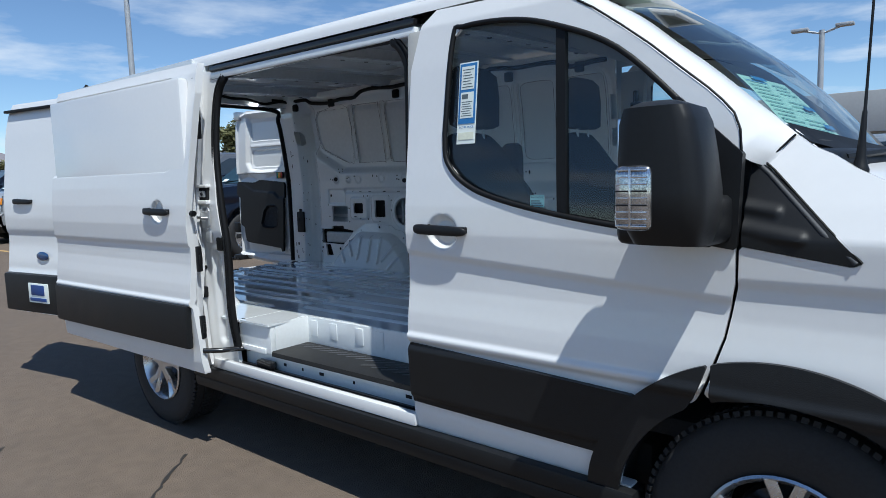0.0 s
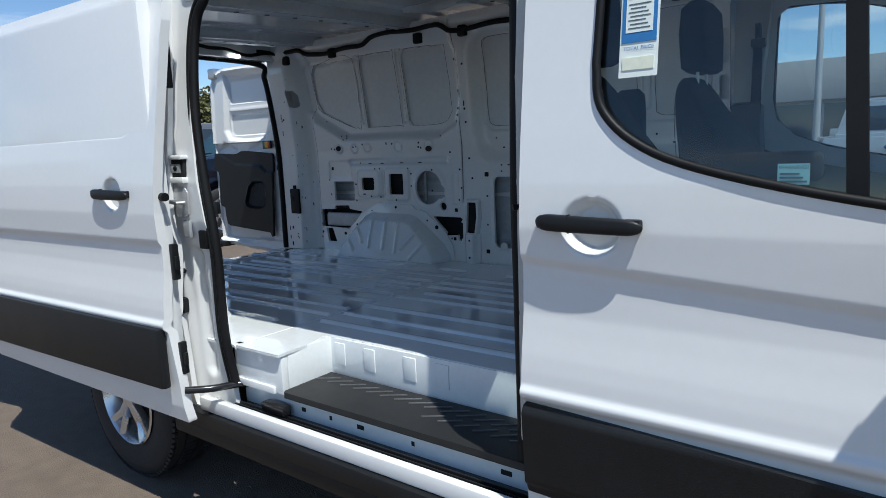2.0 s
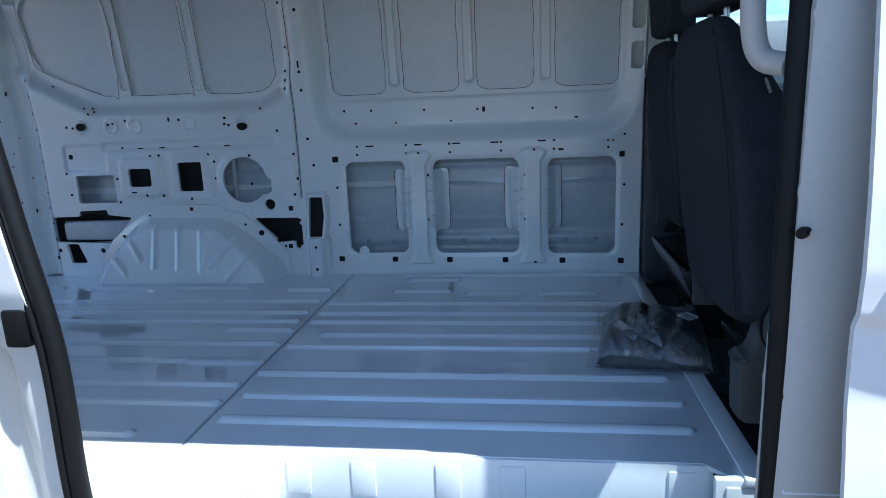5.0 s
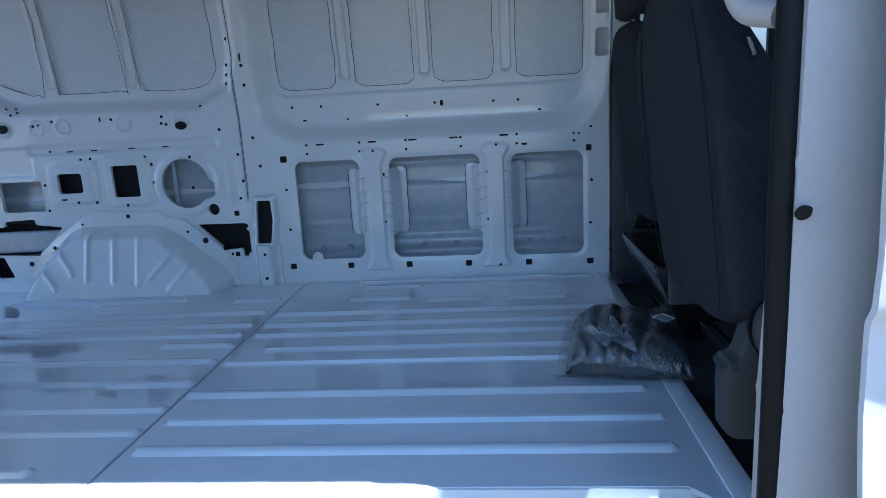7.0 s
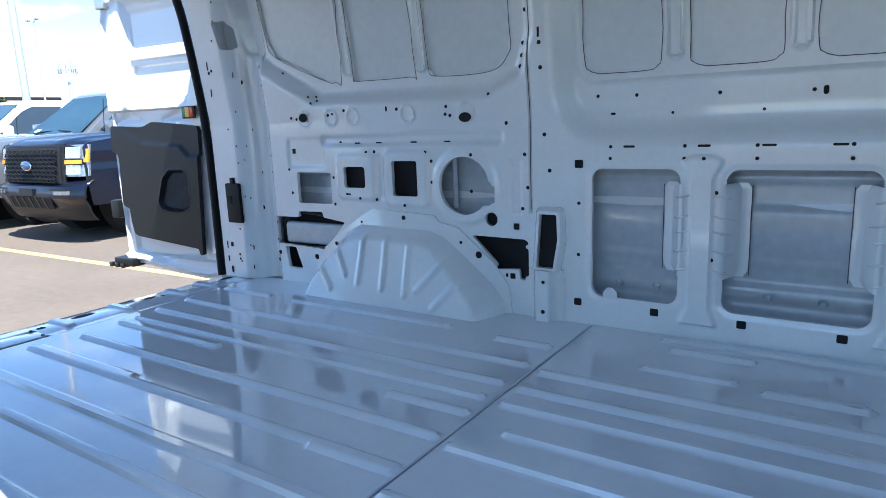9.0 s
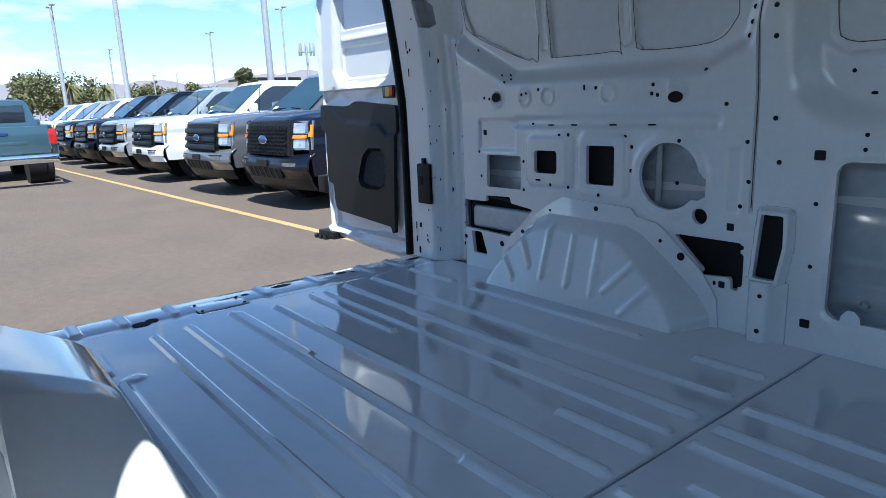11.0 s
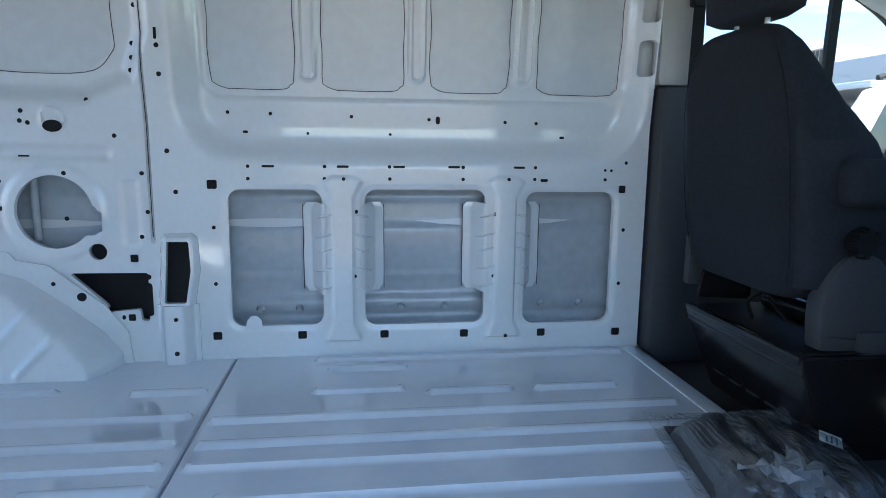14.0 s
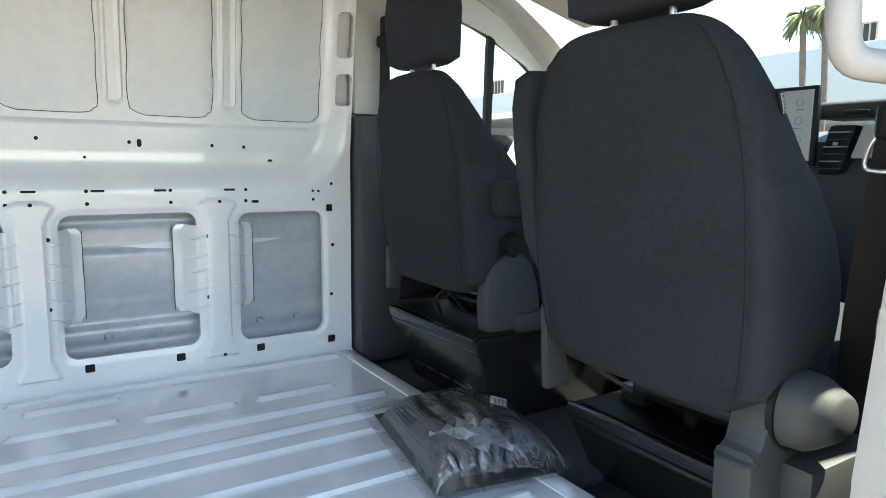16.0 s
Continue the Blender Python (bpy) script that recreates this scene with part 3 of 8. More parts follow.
# ---- van: load floor ----
RIBS = [(-0.80, 0.72, 0.47), (-0.78, 0.72, 0.325), (-0.76, 0.72, 0.225), (-0.72, 0.73, 0.0), (-0.76, 0.74, -0.15), (-0.72, 0.74, -0.315), (-0.70, 0.74, -0.43),
        (-0.80, -0.53, 0.665), (-0.39, 0.34, 0.655), (0.56, 0.72, 0.625), (0.52, 0.73, 0.13), (0.53, 0.74, -0.163), (-0.76, -0.21, 0.16), (-0.74, -0.22, -0.13),
        (0.80, 1.93, 0.43), (0.80, 1.93, 0.305), (0.80, 1.93, 0.21), (0.88, 1.93, 0.08), (0.80, 1.92, -0.03), (0.79, 1.92, -0.24), (0.81, 1.93, -0.385), (0.81, 1.92, -0.52),
        (1.03, 1.24, 0.59), (1.33, 1.53, 0.56), (1.62, 1.82, 0.56), (1.06, 1.26, 0.755), (1.02, 1.95, 0.835), (-0.70, -0.47, -0.615), (-0.36, 0.60, -0.60)]
SEAM_X = 0.765


def floor_height(u, v):
    z = np.zeros_like(u)
    for a, b, y in RIBS:
        z = np.maximum(z, 0.011 * step(sd_line(u, v, (a, y), (b, y), 0.0140), 0.0075))
    z = z - 0.008 * step(np.abs(u - SEAM_X) - 0.003, 0.004) + 0.002 * step(SEAM_X - u, 0.004)
    z = z - 0.006 * step(u + 0.862, 0.006) - 0.005 * step(np.abs(u + 0.858) - 0.004, 0.004)
    for y in (-0.62, -0.47, -0.30, 0.05, 0.28, 0.53, 0.68):
        z = z + 0.011 * step(sd_line(u, v, (-1.05, y), (-0.925, y), 0.020), 0.014)
    z = z + 0.005 * step(sd_disc(u, v, -0.394, -0.562, 0.026), 0.012)
    return z


STEP = [(1.015, -1.2), (1.0, -0.78), (0.97, -0.665), (1.06, -0.655), (1.92, -0.655), (1.96, -0.70), (2.2, -0.70), (2.2, -1.2)]
floor_keep = lambda u, v: np.maximum(np.maximum(sd_box(u, v, -1.04, 2.03, -0.915, 0.90, 0.015), -sd_poly(u, v, STEP)), np.maximum(-sd_box(u, v, -0.38, 0.38, -1.2, -0.72, 0.05), -sd_box(u, v, 0.30, 0.30, 0, 0) * 0 - 1))
sheet("load_floor", (-1.05, 2.05), (-0.93, 0.91), 0.0065, lambda u, v: (u, v, FLOOR_Z + floor_height(u, v)), floor_keep, FLOORP, van, 0.01, (0, 0, -1), "ribbed white-painted metal load floor")

part("floor_seam", box((SEAM_X - 0.002, -0.64, FLOOR_Z - 0.006), (SEAM_X + 0.002, 0.885, FLOOR_Z + 0.0008)), mat("grey_joint_sealer", (0.30, 0.32, 0.34), 0.6), van, "dark sealed joint across the load floor")

# ---- van: far inner wall ----
BAYS = [(0.757, 1.028, 0.80, 1.214), (1.155, 1.525, 0.795, 1.214), (1.652, 1.937, 0.788, 1.207)]
STIFF = [(1.034, 1), (1.148, -1), (1.530, 1), (1.646, -1)]  # edges of the stiffener pockets, and on which side the metal goes on
UPPER = [(0.715, 0.955), (1.035, 1.275), (1.355, 1.595), (1.685, 1.945)]
REAR_UPPER = [[(-0.70, 1.93), (-0.69, 1.75), (-0.645, 1.668), (-0.39, 1.558), (-0.33, 1.55), (-0.295, 1.575), (-0.30, 1.99), (-0.62, 1.99), (-0.67, 1.975)],
              [(-0.235, 1.545), (0.035, 1.545), (0.065, 1.57), (0.055, 1.97), (0.03, 2.0), (-0.21, 2.0), (-0.235, 1.97)],
              [(0.125, 1.57), (0.15, 1.54), (0.38, 1.54), (0.45, 1.59), (0.465, 1.66), (0.455, 1.95), (0.42, 1.99), (0.14, 2.0), (0.12, 1.97)]]
R2 = [(-0.74, 2.03), (-0.775, 1.97), (-0.765, 1.70), (-0.68, 1.62), (-0.42, 1.485), (0.38, 1.475), (0.50, 1.53), (0.545, 1.65), (0.545, 1.95), (0.50, 2.03)]


def wall_depth(x, z):
    d = np.zeros_like(x)
    d += 0.052 * step(sd_box(x, z, 0.655, 1.985, 1.325, 2.035, 0.15), 0.09)
    d += 0.012 * step(sd_box(x, z, 0.69, 1.965, 1.478, 2.02, 0.07), 0.018)
    d += 0.055 * step(sd_poly(x, z, R2), 0.07)
    for xr in (0.993, 1.315, 1.640):
        d -= 0.012 * step(np.abs(sd_line(x, z, (xr, 1.555), (xr, 1.985), 0.020)) - 0.004, 0.010)
    for xr, zr in ((-0.262, 1.585), (0.095, 1.575)):
        d -= 0.010 * step(np.abs(sd_line(x, z, (xr, zr), (xr, 1.985), 0.018)) - 0.004, 0.010)
    # swages of the rear lower wall
    d += 0.016 * step(sd_box(x, z, -0.40, 0.44, 1.300, 1.335, 0.015), 0.025)
    d += 0.008 * step(sd_box(x, z, -0.60, -0.39, 1.21, 1.33, 0.01), 0.014)
    for b in ((-0.325, -0.125, 1.085, 1.262), (-0.075, 0.13, 1.065, 1.275)):
        d -= 0.010 * step(sd_box(x, z, *b, 0.03), 0.018)
    d -= 0.009 * step(sd_disc(x, z, 0.285, 1.148, 0.135), 0.022)
    d += 0.008 * step(sd_line(x, z, (-0.10, 1.10), (-0.10, 1.25), 0.012), 0.014)
    d += 0.007 * step(sd_box(x, z, 0.465, 0.51, 1.05, 1.24, 0.01), 0.012)
    for b in BAYS:
        d += 0.005 * step(sd_box(x, z, *b, 0.035) - 0.010, 0.010)
    for xd in (-0.484, -0.338, -0.22, 0.047, 0.30):
        d -= 0.006 * step(np.abs(sd_disc(x, z, xd, 1.41, 0.030)) - 0.004, 0.008)
    # pressed columns between the front bays
    for xc in (1.09, 1.588):
        d -= 0.009 * step(sd_poly(x, z, [(xc - 0.032, 0.80), (xc - 0.055, 0.748), (xc + 0.055, 0.748), (xc + 0.032, 0.80), (xc + 0.032, 1.19), (xc + 0.058, 1.238), (xc + 0.03, 1.252), (xc - 0.03, 1.252), (xc - 0.058, 1.238), (xc - 0.032, 1.19)]), 0.010)
    d += 0.010 * step(np.abs(x - 0.545) - 0.0025, 0.004) * (z > 1.06)
    d -= 0.03 * step(2.065 - z, 0.06)
    d += 0.045 * step(sd_box(x, z, -0.80, -0.73, 0.6, 2.2), 0.06) - 0.05 * step(x + 0.84, 0.10)
    # the wall bows in with the skin towards the roof
    d -= np.maximum(0.980 - skin(np.clip(z, 1.40, 1.95)), 0)
    return d


def wall_keep(x, z):
    s = sd_box(x, z, -1.035, 2.04, 0.70, 2.13)
    for b in BAYS:
        s = np.maximum(s, -sd_box(x, z, *b, 0.035))
    for xe, w in STIFF:
        s = np.maximum(s, -sd_box(x, z, min(xe, xe - 0.04 * w), max(xe, xe - 0.04 * w), 0.893, 1.172, 0.010))
    for a, b in UPPER:
        s = np.maximum(s, -(sd_box(x, z, a, b, 1.505, 1.995, 0.045) + 0.001 * np.sin(31 * x + 17 * z)))
    for p in REAR_UPPER:
        s = np.maximum(s, -(sd_poly(x, z, p) + 0.0012 * np.sin(x * 60)))
    s = np.maximum(s, -sd_box(x, z, -0.281, -0.170, 1.131, 1.215, 0.012))
    s = np.maximum(s, -sd_box(x, z, -0.034, 0.083, 1.105, 1.238, 0.006))
    hole = np.minimum(sd_disc(x, z, 0.285, 1.150, 0.104), sd_poly(x, z, [(0.30, 1.225), (0.352, 1.200), (0.361, 1.188), (0.374, 1.184), (0.38, 1.169), (0.395, 1.166), (0.400, 1.153), (0.412, 1.150), (0.409, 1.093), (0.398, 1.090), (0.392, 1.083), (0.359, 1.083), (0.30, 1.06)]))
    s = np.maximum(s, -hole)
    s = np.maximum(s, -sd_disc(x, z, 0.392, 1.034, 0.024))
    s = np.maximum(s, -sd_box(x, z, -0.558, -0.362, 1.058, 1.189, 0.008))
    s = np.maximum(s, -sd_poly(x, z, [(-0.735, 0.992), (-0.735, 0.872), (-0.42, 0.862), (-0.30, 0.985), (-0.42, 1.000), (-0.425, 1.024), (-0.565, 1.020), (-0.57, 0.995)]))
    s = np.maximum(s, -sd_poly(x, z, [(0.307, 0.972), (0.525, 0.970), (0.522, 0.826), (0.500, 0.826), (0.496, 0.862), (0.43, 0.857), (0.400, 0.853), (0.410, 0.872)]))
    s = np.maximum(s, -sd_poly(x, z, [(-0.665, 0.86), (-0.60, 0.86), (-0.565, 0.765), (-0.65, 0.765)]))
    for zz in ((1.56, 1.665), (1.715, 1.86)):
        s = np.maximum(s, -sd_box(x, z, 1.988, 2.034, *zz, 0.012))
    s = np.maximum(s, -sd_poly(x, z, [(-0.895, 1.825), (-0.840, 1.830), (-0.815, 1.800), (-0.812, 1.725), (-0.83, 1.712), (-0.875, 1.716)]))
    return s


inner_wall = sheet("inner_side_panel", (-1.04, 2.045), (0.70, 2.135), 0.0065, lambda u, v: (u, 0.89 + wall_depth(u, v), v), wall_keep, INNER, van, 0.016, (0, 1, 0), "white pressed-steel inner side wall full of cut-outs")
# skin seen through the cut-outs; the bays' shade is put into a darker copy of its paint
SKIN_SHADED = mat("shaded_skin_paint", (0.46, 0.50, 0.53), 0.22, coat=0.6, vary=0.10, scale=2.2, bump=0.05, bump_scale=5)
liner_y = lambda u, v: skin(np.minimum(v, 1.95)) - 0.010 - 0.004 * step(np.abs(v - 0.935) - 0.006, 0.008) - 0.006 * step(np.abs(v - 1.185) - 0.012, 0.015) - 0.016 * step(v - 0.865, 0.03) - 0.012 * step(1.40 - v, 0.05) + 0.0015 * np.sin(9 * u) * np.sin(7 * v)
sheet("bay_liner", (-1.03, 2.05), (0.62, 1.32), 0.010, lambda u, v: (u, liner_y(u, v), v), None, SKIN_SHADED, inner_wall, label="outer skin seen through the lower cut-outs, shade put into its colour")
sheet("skin_liner", (-1.03, 2.05), (1.32, 2.12), 0.014, lambda u, v: (u, liner_y(u, v), v), None, SKINP, inner_wall, label="white outer skin behind the upper cut-outs")
bm = prism([(0.795, 0.795), (0.845, 0.795), (0.842, 0.818), (0.828, 0.832), (0.812, 0.832), (0.798, 0.815)], 0.004, Matrix.Translation((0, 0.897, 0)) @ UPRIGHT, 0.001)
part("locating_tab", bm, INNER, inner_wall)
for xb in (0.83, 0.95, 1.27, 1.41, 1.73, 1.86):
    part("weld_boss", cyl((xb, 0.962, 0.836), (xb, 0.950, 0.833), 0.013, 0.008, 14), SKIN_SHADED, inner_wall)
# near-black sheets added behind the cut-outs as painted shade
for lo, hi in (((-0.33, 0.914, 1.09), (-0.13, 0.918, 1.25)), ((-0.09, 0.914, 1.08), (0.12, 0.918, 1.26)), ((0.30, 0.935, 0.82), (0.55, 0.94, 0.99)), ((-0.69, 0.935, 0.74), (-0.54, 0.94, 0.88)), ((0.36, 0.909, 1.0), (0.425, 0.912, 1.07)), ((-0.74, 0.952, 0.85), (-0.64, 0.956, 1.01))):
    part("cavity_shade_sheet", box(lo, hi), HOLE_SHADE, inner_wall)
part("cavity_box", box((-0.69, 0.920, 0.870), (-0.2, 0.955, 0.968), 0.018, segments=3), SKIN_SHADED, inner_wall)
# two more black sheets that paint the depth of the rear cut-outs dark
part("cavity_shade_sheet", box((-0.74, 0.958, 0.86), (-0.2, 0.962, 1.04)), HOLE_SHADE, inner_wall)
part("cavity_shade_sheet", box((-0.93, 0.945, 1.68), (-0.78, 0.95, 1.86)), HOLE_SHADE, inner_wall)
part("cavity_loom", tube(spline([(-0.70, 0.93, 0.93), (-0.66, 0.915, 0.985), (-0.56, 0.905, 1.012), (-0.40, 0.905, 1.004), (-0.30, 0.92, 0.985)], 6), 0.006, 6), RUBBER, inner_wall, "thin black cable behind the wall")
part("cavity_rib", tube([(0.205, 0.955, 1.06), (0.205, 0.955, 1.24)], 0.012, 8), SKIN_SHADED, inner_wall)

def panel_outline(pts, n=5):
    ring = spline(pts + pts[:1], n)[:-1]
    return [(x + 0.002 * math.sin(37 * z + 11 * x), 0.89 + float(wall_depth(np.array([x]), np.array([z]))[0]) - 0.0008, z) for x, z in ring]


for a, c in UPPER:
    pts = [(a + 0.045, 1.505), (c - 0.045, 1.505), (c - 0.012, 1.518), (c, 1.55), (c, 1.75), (c, 1.95), (c - 0.012, 1.982), (c - 0.045, 1.995), (a + 0.045, 1.995), (a + 0.012, 1.982), (a, 1.95), (a, 1.75), (a, 1.55), (a + 0.012, 1.518)]
    part("sealer_bead", tube(panel_outline(pts), 0.0012, 5, True), SEALER, inner_wall)
for pts in REAR_UPPER:
    part("sealer_bead", tube(panel_outline(pts), 0.0012, 5, True), SEALER, inner_wall)
part("sealer_bead", tube([(0.545, 0.89 + float(wall_depth(np.array([0.5445]), np.array([z]))[0]) - 0.008, z) for z in np.linspace(1.075, 2.05, 30)], 0.0014, 5), SEALER, inner_wall)

# wheel housings: an outline on the wall, blown out into the bay
HOUSE = [(-0.478, 0.40), (-0.474, 0.715), (-0.43, 0.80), (-0.36, 0.882), (-0.265, 0.965), (-0.205, 0.994), (0.13, 0.988), (0.195, 0.965), (0.30, 0.885), (0.40, 0.800), (0.447, 0.735), (0.455, 0.40)]
HOUSE_BEADS = [((-0.150, 0.945), (-0.145, 0.775)), ((-0.035, 0.945), (-0.025, 0.765)), ((0.075, 0.94), (0.085, 0.755)), ((-0.295, 0.915), (-0.215, 0.80)), ((-0.375, 0.845), (-0.285, 0.745)), ((0.235, 0.885), (0.135, 0.775)), ((0.315, 0.83), (0.215, 0.72))]


def housing(side, wall, foot, roll, beads):
    """foot: how far from the middle its face stands at the floor."""
    def place(u, v):
        d = np.clip(-sd_poly(u, v, HOUSE), 0, None)
        q = np.clip(d / roll, 0, 1)
        out = (1 - (1 - q) ** 1.75) * 0.8 + 0.2 * q
        face = foot + 0.34 * (v - 0.70) + 0.25 * np.maximum(v - 0.93, 0)
        bead = np.zeros_like(u)
        for p, e in beads:
            bead = np.maximum(bead, step(sd_line(u, v, p, e, 0.010), 0.012))
        y = wall - (wall - face) * out - 0.009 * bead * np.clip(q * 2, 0, 1)
        return u, side * y, v
    return sheet("wheel_housing", (-0.48, 0.46), (0.69, 1.01), 0.0065, place, lambda u, v: sd_poly(u, v, HOUSE), INNER, van, 0.0, label="white pressed wheel housing with ribs", angle=70)


housing(1, 0.888, 0.742, 0.058, HOUSE_BEADS)
housing(-1, 0.886, 0.625, 0.115, [((0.30, 0.90), (0.37, 0.80))])
flange = part("housing_flange", prism([(-0.495, 0.70), (-0.465, 0.80), (-0.411, 0.878), (-0.334, 0.935), (-0.205, 1.018), (-0.14, 1.050), (0.153, 1.038), (0.173, 1.013), (0.255, 0.998), (0.403, 0.878), (0.462, 0.795), (0.472, 0.70)], 0.007, Matrix.Translation((0, 0.886, 0)) @ UPRIGHT, 0.002), INNER, van, "welded flange round the wheel housing")
# black discs on the flange paint the shade of its holes
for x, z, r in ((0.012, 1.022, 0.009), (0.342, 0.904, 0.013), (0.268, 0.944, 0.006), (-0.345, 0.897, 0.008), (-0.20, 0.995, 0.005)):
    part("flange_hole_shade", cyl((x, 0.8775, z), (x, 0.8790, z), r, n=14), HOLE_SHADE, flange)

# pillar box beside the seam
foot = sheet("pillar_foot", (0.545, 0.665), (0.698, 0.876), 0.006, lambda u, v: (u, 0.848 + 0.035 * step(0.022 - np.minimum(u - 0.545, 0.660 - u), 0.03) * -1 + 0.035, v), None, INNER, van, 0.02, (0, 1, 0), "folded white foot of the wall pillar")
# same here: dark discs instead of cut holes
for x, z, r in ((0.605, 0.735, 0.007), (0.607, 0.838, 0.006)):
    part("foot_hole_shade", cyl((x, 0.8455, z), (x, 0.849, z), r, n=12), HOLE_SHADE, foot)
SLOTR = [(0.588, 1.065), (0.648, 1.065), (0.651, 0.98), (0.634, 0.882), (0.574, 0.882)]
collar = sheet("slot_collar", (0.548, 0.675), (0.860, 1.105), 0.005, lambda u, v: (u, 0.886 - 0.022 * step(sd_poly(u, v, SLOTR) - 0.016, 0.016), v), lambda u, v: np.maximum(sd_poly(u, v, SLOTR, 0.022), -sd_poly(u, v, SLOTR)), INNER, van, 0.02, (0, 1, 0), "raised collar round a narrow slot")
# flat black sheet in place of the shade inside the slot
part("slot_shade_sheet", box((0.566, 0.8865, 0.874), (0.656, 0.8885, 1.072)), HOLE_SHADE, van)


# side plates and flanges seen inside the bays
for xe, w in STIFF:
    s = -w
    bm = bmesh.new()
    cols = [(xe - s * 0.004, 0.887), (xe + s * 0.004, 0.889), (xe + s * 0.010, 0.897), (xe + s * 0.038, 0.950), (xe + s * 0.042, 0.955), (xe + s * 0.066, 0.957)]
    rows = np.linspace(0.893, 1.172, 30)
    grid = []
    for z in rows:
        end = min(1.0, (z - 0.893) / 0.02, (1.172 - z) / 0.02)
        grid.append([bm.verts.new((x - (s * 0.012 * (1 - end) if k > 2 else 0) + (0.002 * s * math.sin(z * 40) if k == 5 else 0), y, z)) for k, (x, y) in enumerate(cols)])
    for a, b in zip(grid, grid[1:]):
        for k in range(len(cols) - 1):
            bm.faces.new((a[k], a[k + 1], b[k + 1], b[k]))
    stiff = part("bay_stiffener", bm, INNER, inner_wall, "folded stiffener plate inside the bay")
    for k, zz in enumerate((0.915, 0.972, 1.03, 1.075, 1.135)):
        bm = tube([(xe - s * 0.024, 0.887, zz + 0.005), (xe - s * 0.002, 0.884, zz), (xe + s * 0.012, 0.900, zz - 0.004), (xe + s * (0.030 if k % 2 else 0.022), 0.935, zz - 0.012)], [0.0025, 0.0045, 0.005, 0.0015], 6)
        part("pressed_bead", bm, INNER, stiff)
    part("sealer_bead", tube([(xe + s * 0.067, 0.9555, z) for z in (0.90, 1.03, 1.165)], 0.0012, 5), SEALER, stiff)

# small holes and slots of the wall pressing, their shade painted as flat black faces
def wall_y(x, z):
    return 0.89 + float(wall_depth(np.array([x]), np.array([z]))[0])


bm = bmesh.new()


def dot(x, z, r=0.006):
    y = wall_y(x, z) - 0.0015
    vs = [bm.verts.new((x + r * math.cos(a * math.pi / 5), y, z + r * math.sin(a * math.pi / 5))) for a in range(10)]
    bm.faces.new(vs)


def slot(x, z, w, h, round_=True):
    """A stamped slot with round ends, or a square hole with eased corners, as a flat dark face."""
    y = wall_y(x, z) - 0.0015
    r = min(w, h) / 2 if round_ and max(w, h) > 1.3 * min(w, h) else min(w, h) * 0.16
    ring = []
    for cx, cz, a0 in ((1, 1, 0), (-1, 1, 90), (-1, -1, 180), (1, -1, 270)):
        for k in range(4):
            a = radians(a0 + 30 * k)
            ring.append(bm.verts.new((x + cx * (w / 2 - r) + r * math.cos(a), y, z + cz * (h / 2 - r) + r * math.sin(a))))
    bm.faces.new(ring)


# squares along the foot of the wall
for k in range(6):
    slot(0.713 + 0.25 * k, 0.774 - 0.004 * k, 0.026, 0.024)
slot(0.716, 1.229, 0.028, 0.026)
slot(1.960, 1.216, 0.022, 0.024)
# slots with a round hole beside, above the bays
for x, d in ((0.876, -0.057), (1.092, -0.053), (1.259, -0.029), (1.425, 0.028), (1.627, 0.051)):
    slot(x, 1.282, 0.036, 0.007)
    dot(x + d, 1.282, 0.0055)
slot(1.707, 1.243, 0.024, 0.009)
for x in (0.818, 1.038, 1.094, 1.231, 1.453, 1.594, 1.677, 1.903):
    dot(x, 1.246, 0.0055)
dot(1.902, 1.275, 0.0045)
dot(1.922, 1.274, 0.0045)
dot(1.969, 1.298, 0.0055)
for x in (0.76, 0.882, 1.119, 1.353, 1.59, 1.689):
    dot(x, 1.437 - 0.022 * (x - 0.76), 0.0055)
slot(1.38, 1.422, 0.013, 0.024)
for x in (0.989, 1.235):
    dot(x, 1.378, 0.0045)
slot(0.808, 1.381, 0.016, 0.008)
slot(1.774, 1.374, 0.016, 0.008)
for x, z in ((0.716, 1.103), (0.715, 0.934), (1.13, 1.148), (1.124, 0.951), (1.555, 1.139), (1.553, 0.945), (1.971, 1.087), (1.965, 0.914), (1.595, 0.753)):
    dot(x, z, 0.006)
# the joint between the two pressings
for x, z in ((0.597, 1.324), (0.592, 1.535), (0.615, 1.207), (0.592, 1.611), (0.515, 1.58), (0.513, 1.545), (0.515, 1.62), (0.53, 1.72), (0.605, 1.86), (0.52, 1.90)):
    dot(x, z, 0.007)
slot(0.591, 1.645, 0.008, 0.038)
# rear pressing
for x in (-0.215, -0.107, 0.06, 0.21):
    slot(x, 1.306, 0.03, 0.007)
for x, z in ((-0.307, 1.31), (0.32, 1.26), (-0.165, 1.271), (-0.122, 1.273), (0.121, 1.27), (0.145, 1.237), (0.145, 1.16), (0.525, 1.26), (0.458, 1.365), (0.535, 1.149), (0.515, 1.077), (-0.122, 1.086), (0.319, 1.132), (-0.345, 1.06), (-0.345, 1.17), (-0.20, 1.09), (0.02, 1.07), (-0.59, 1.10), (-0.60, 1.20)):
    dot(x, z, 0.0065)
for x, z in ((-0.612, 1.602), (-0.461, 1.496), (-0.43, 1.495), (-0.417, 1.478), (-0.44, 1.47), (-0.262, 1.435), (0.0, 1.43), (0.214, 1.403), (0.234, 1.398), (0.22, 1.43), (0.39, 1.463), (-0.53, 1.41), (-0.56, 1.415), (-0.35, 1.42), (-0.325, 1.425)):
    dot(x, z, 0.0065)
slot(-0.049, 1.433, 0.009, 0.02)
slot(-0.261, 1.105, 0.028, 0.007)
slot(0.49, 1.014, 0.022, 0.022)
slot(0.473, 0.837, 0.020, 0.020)
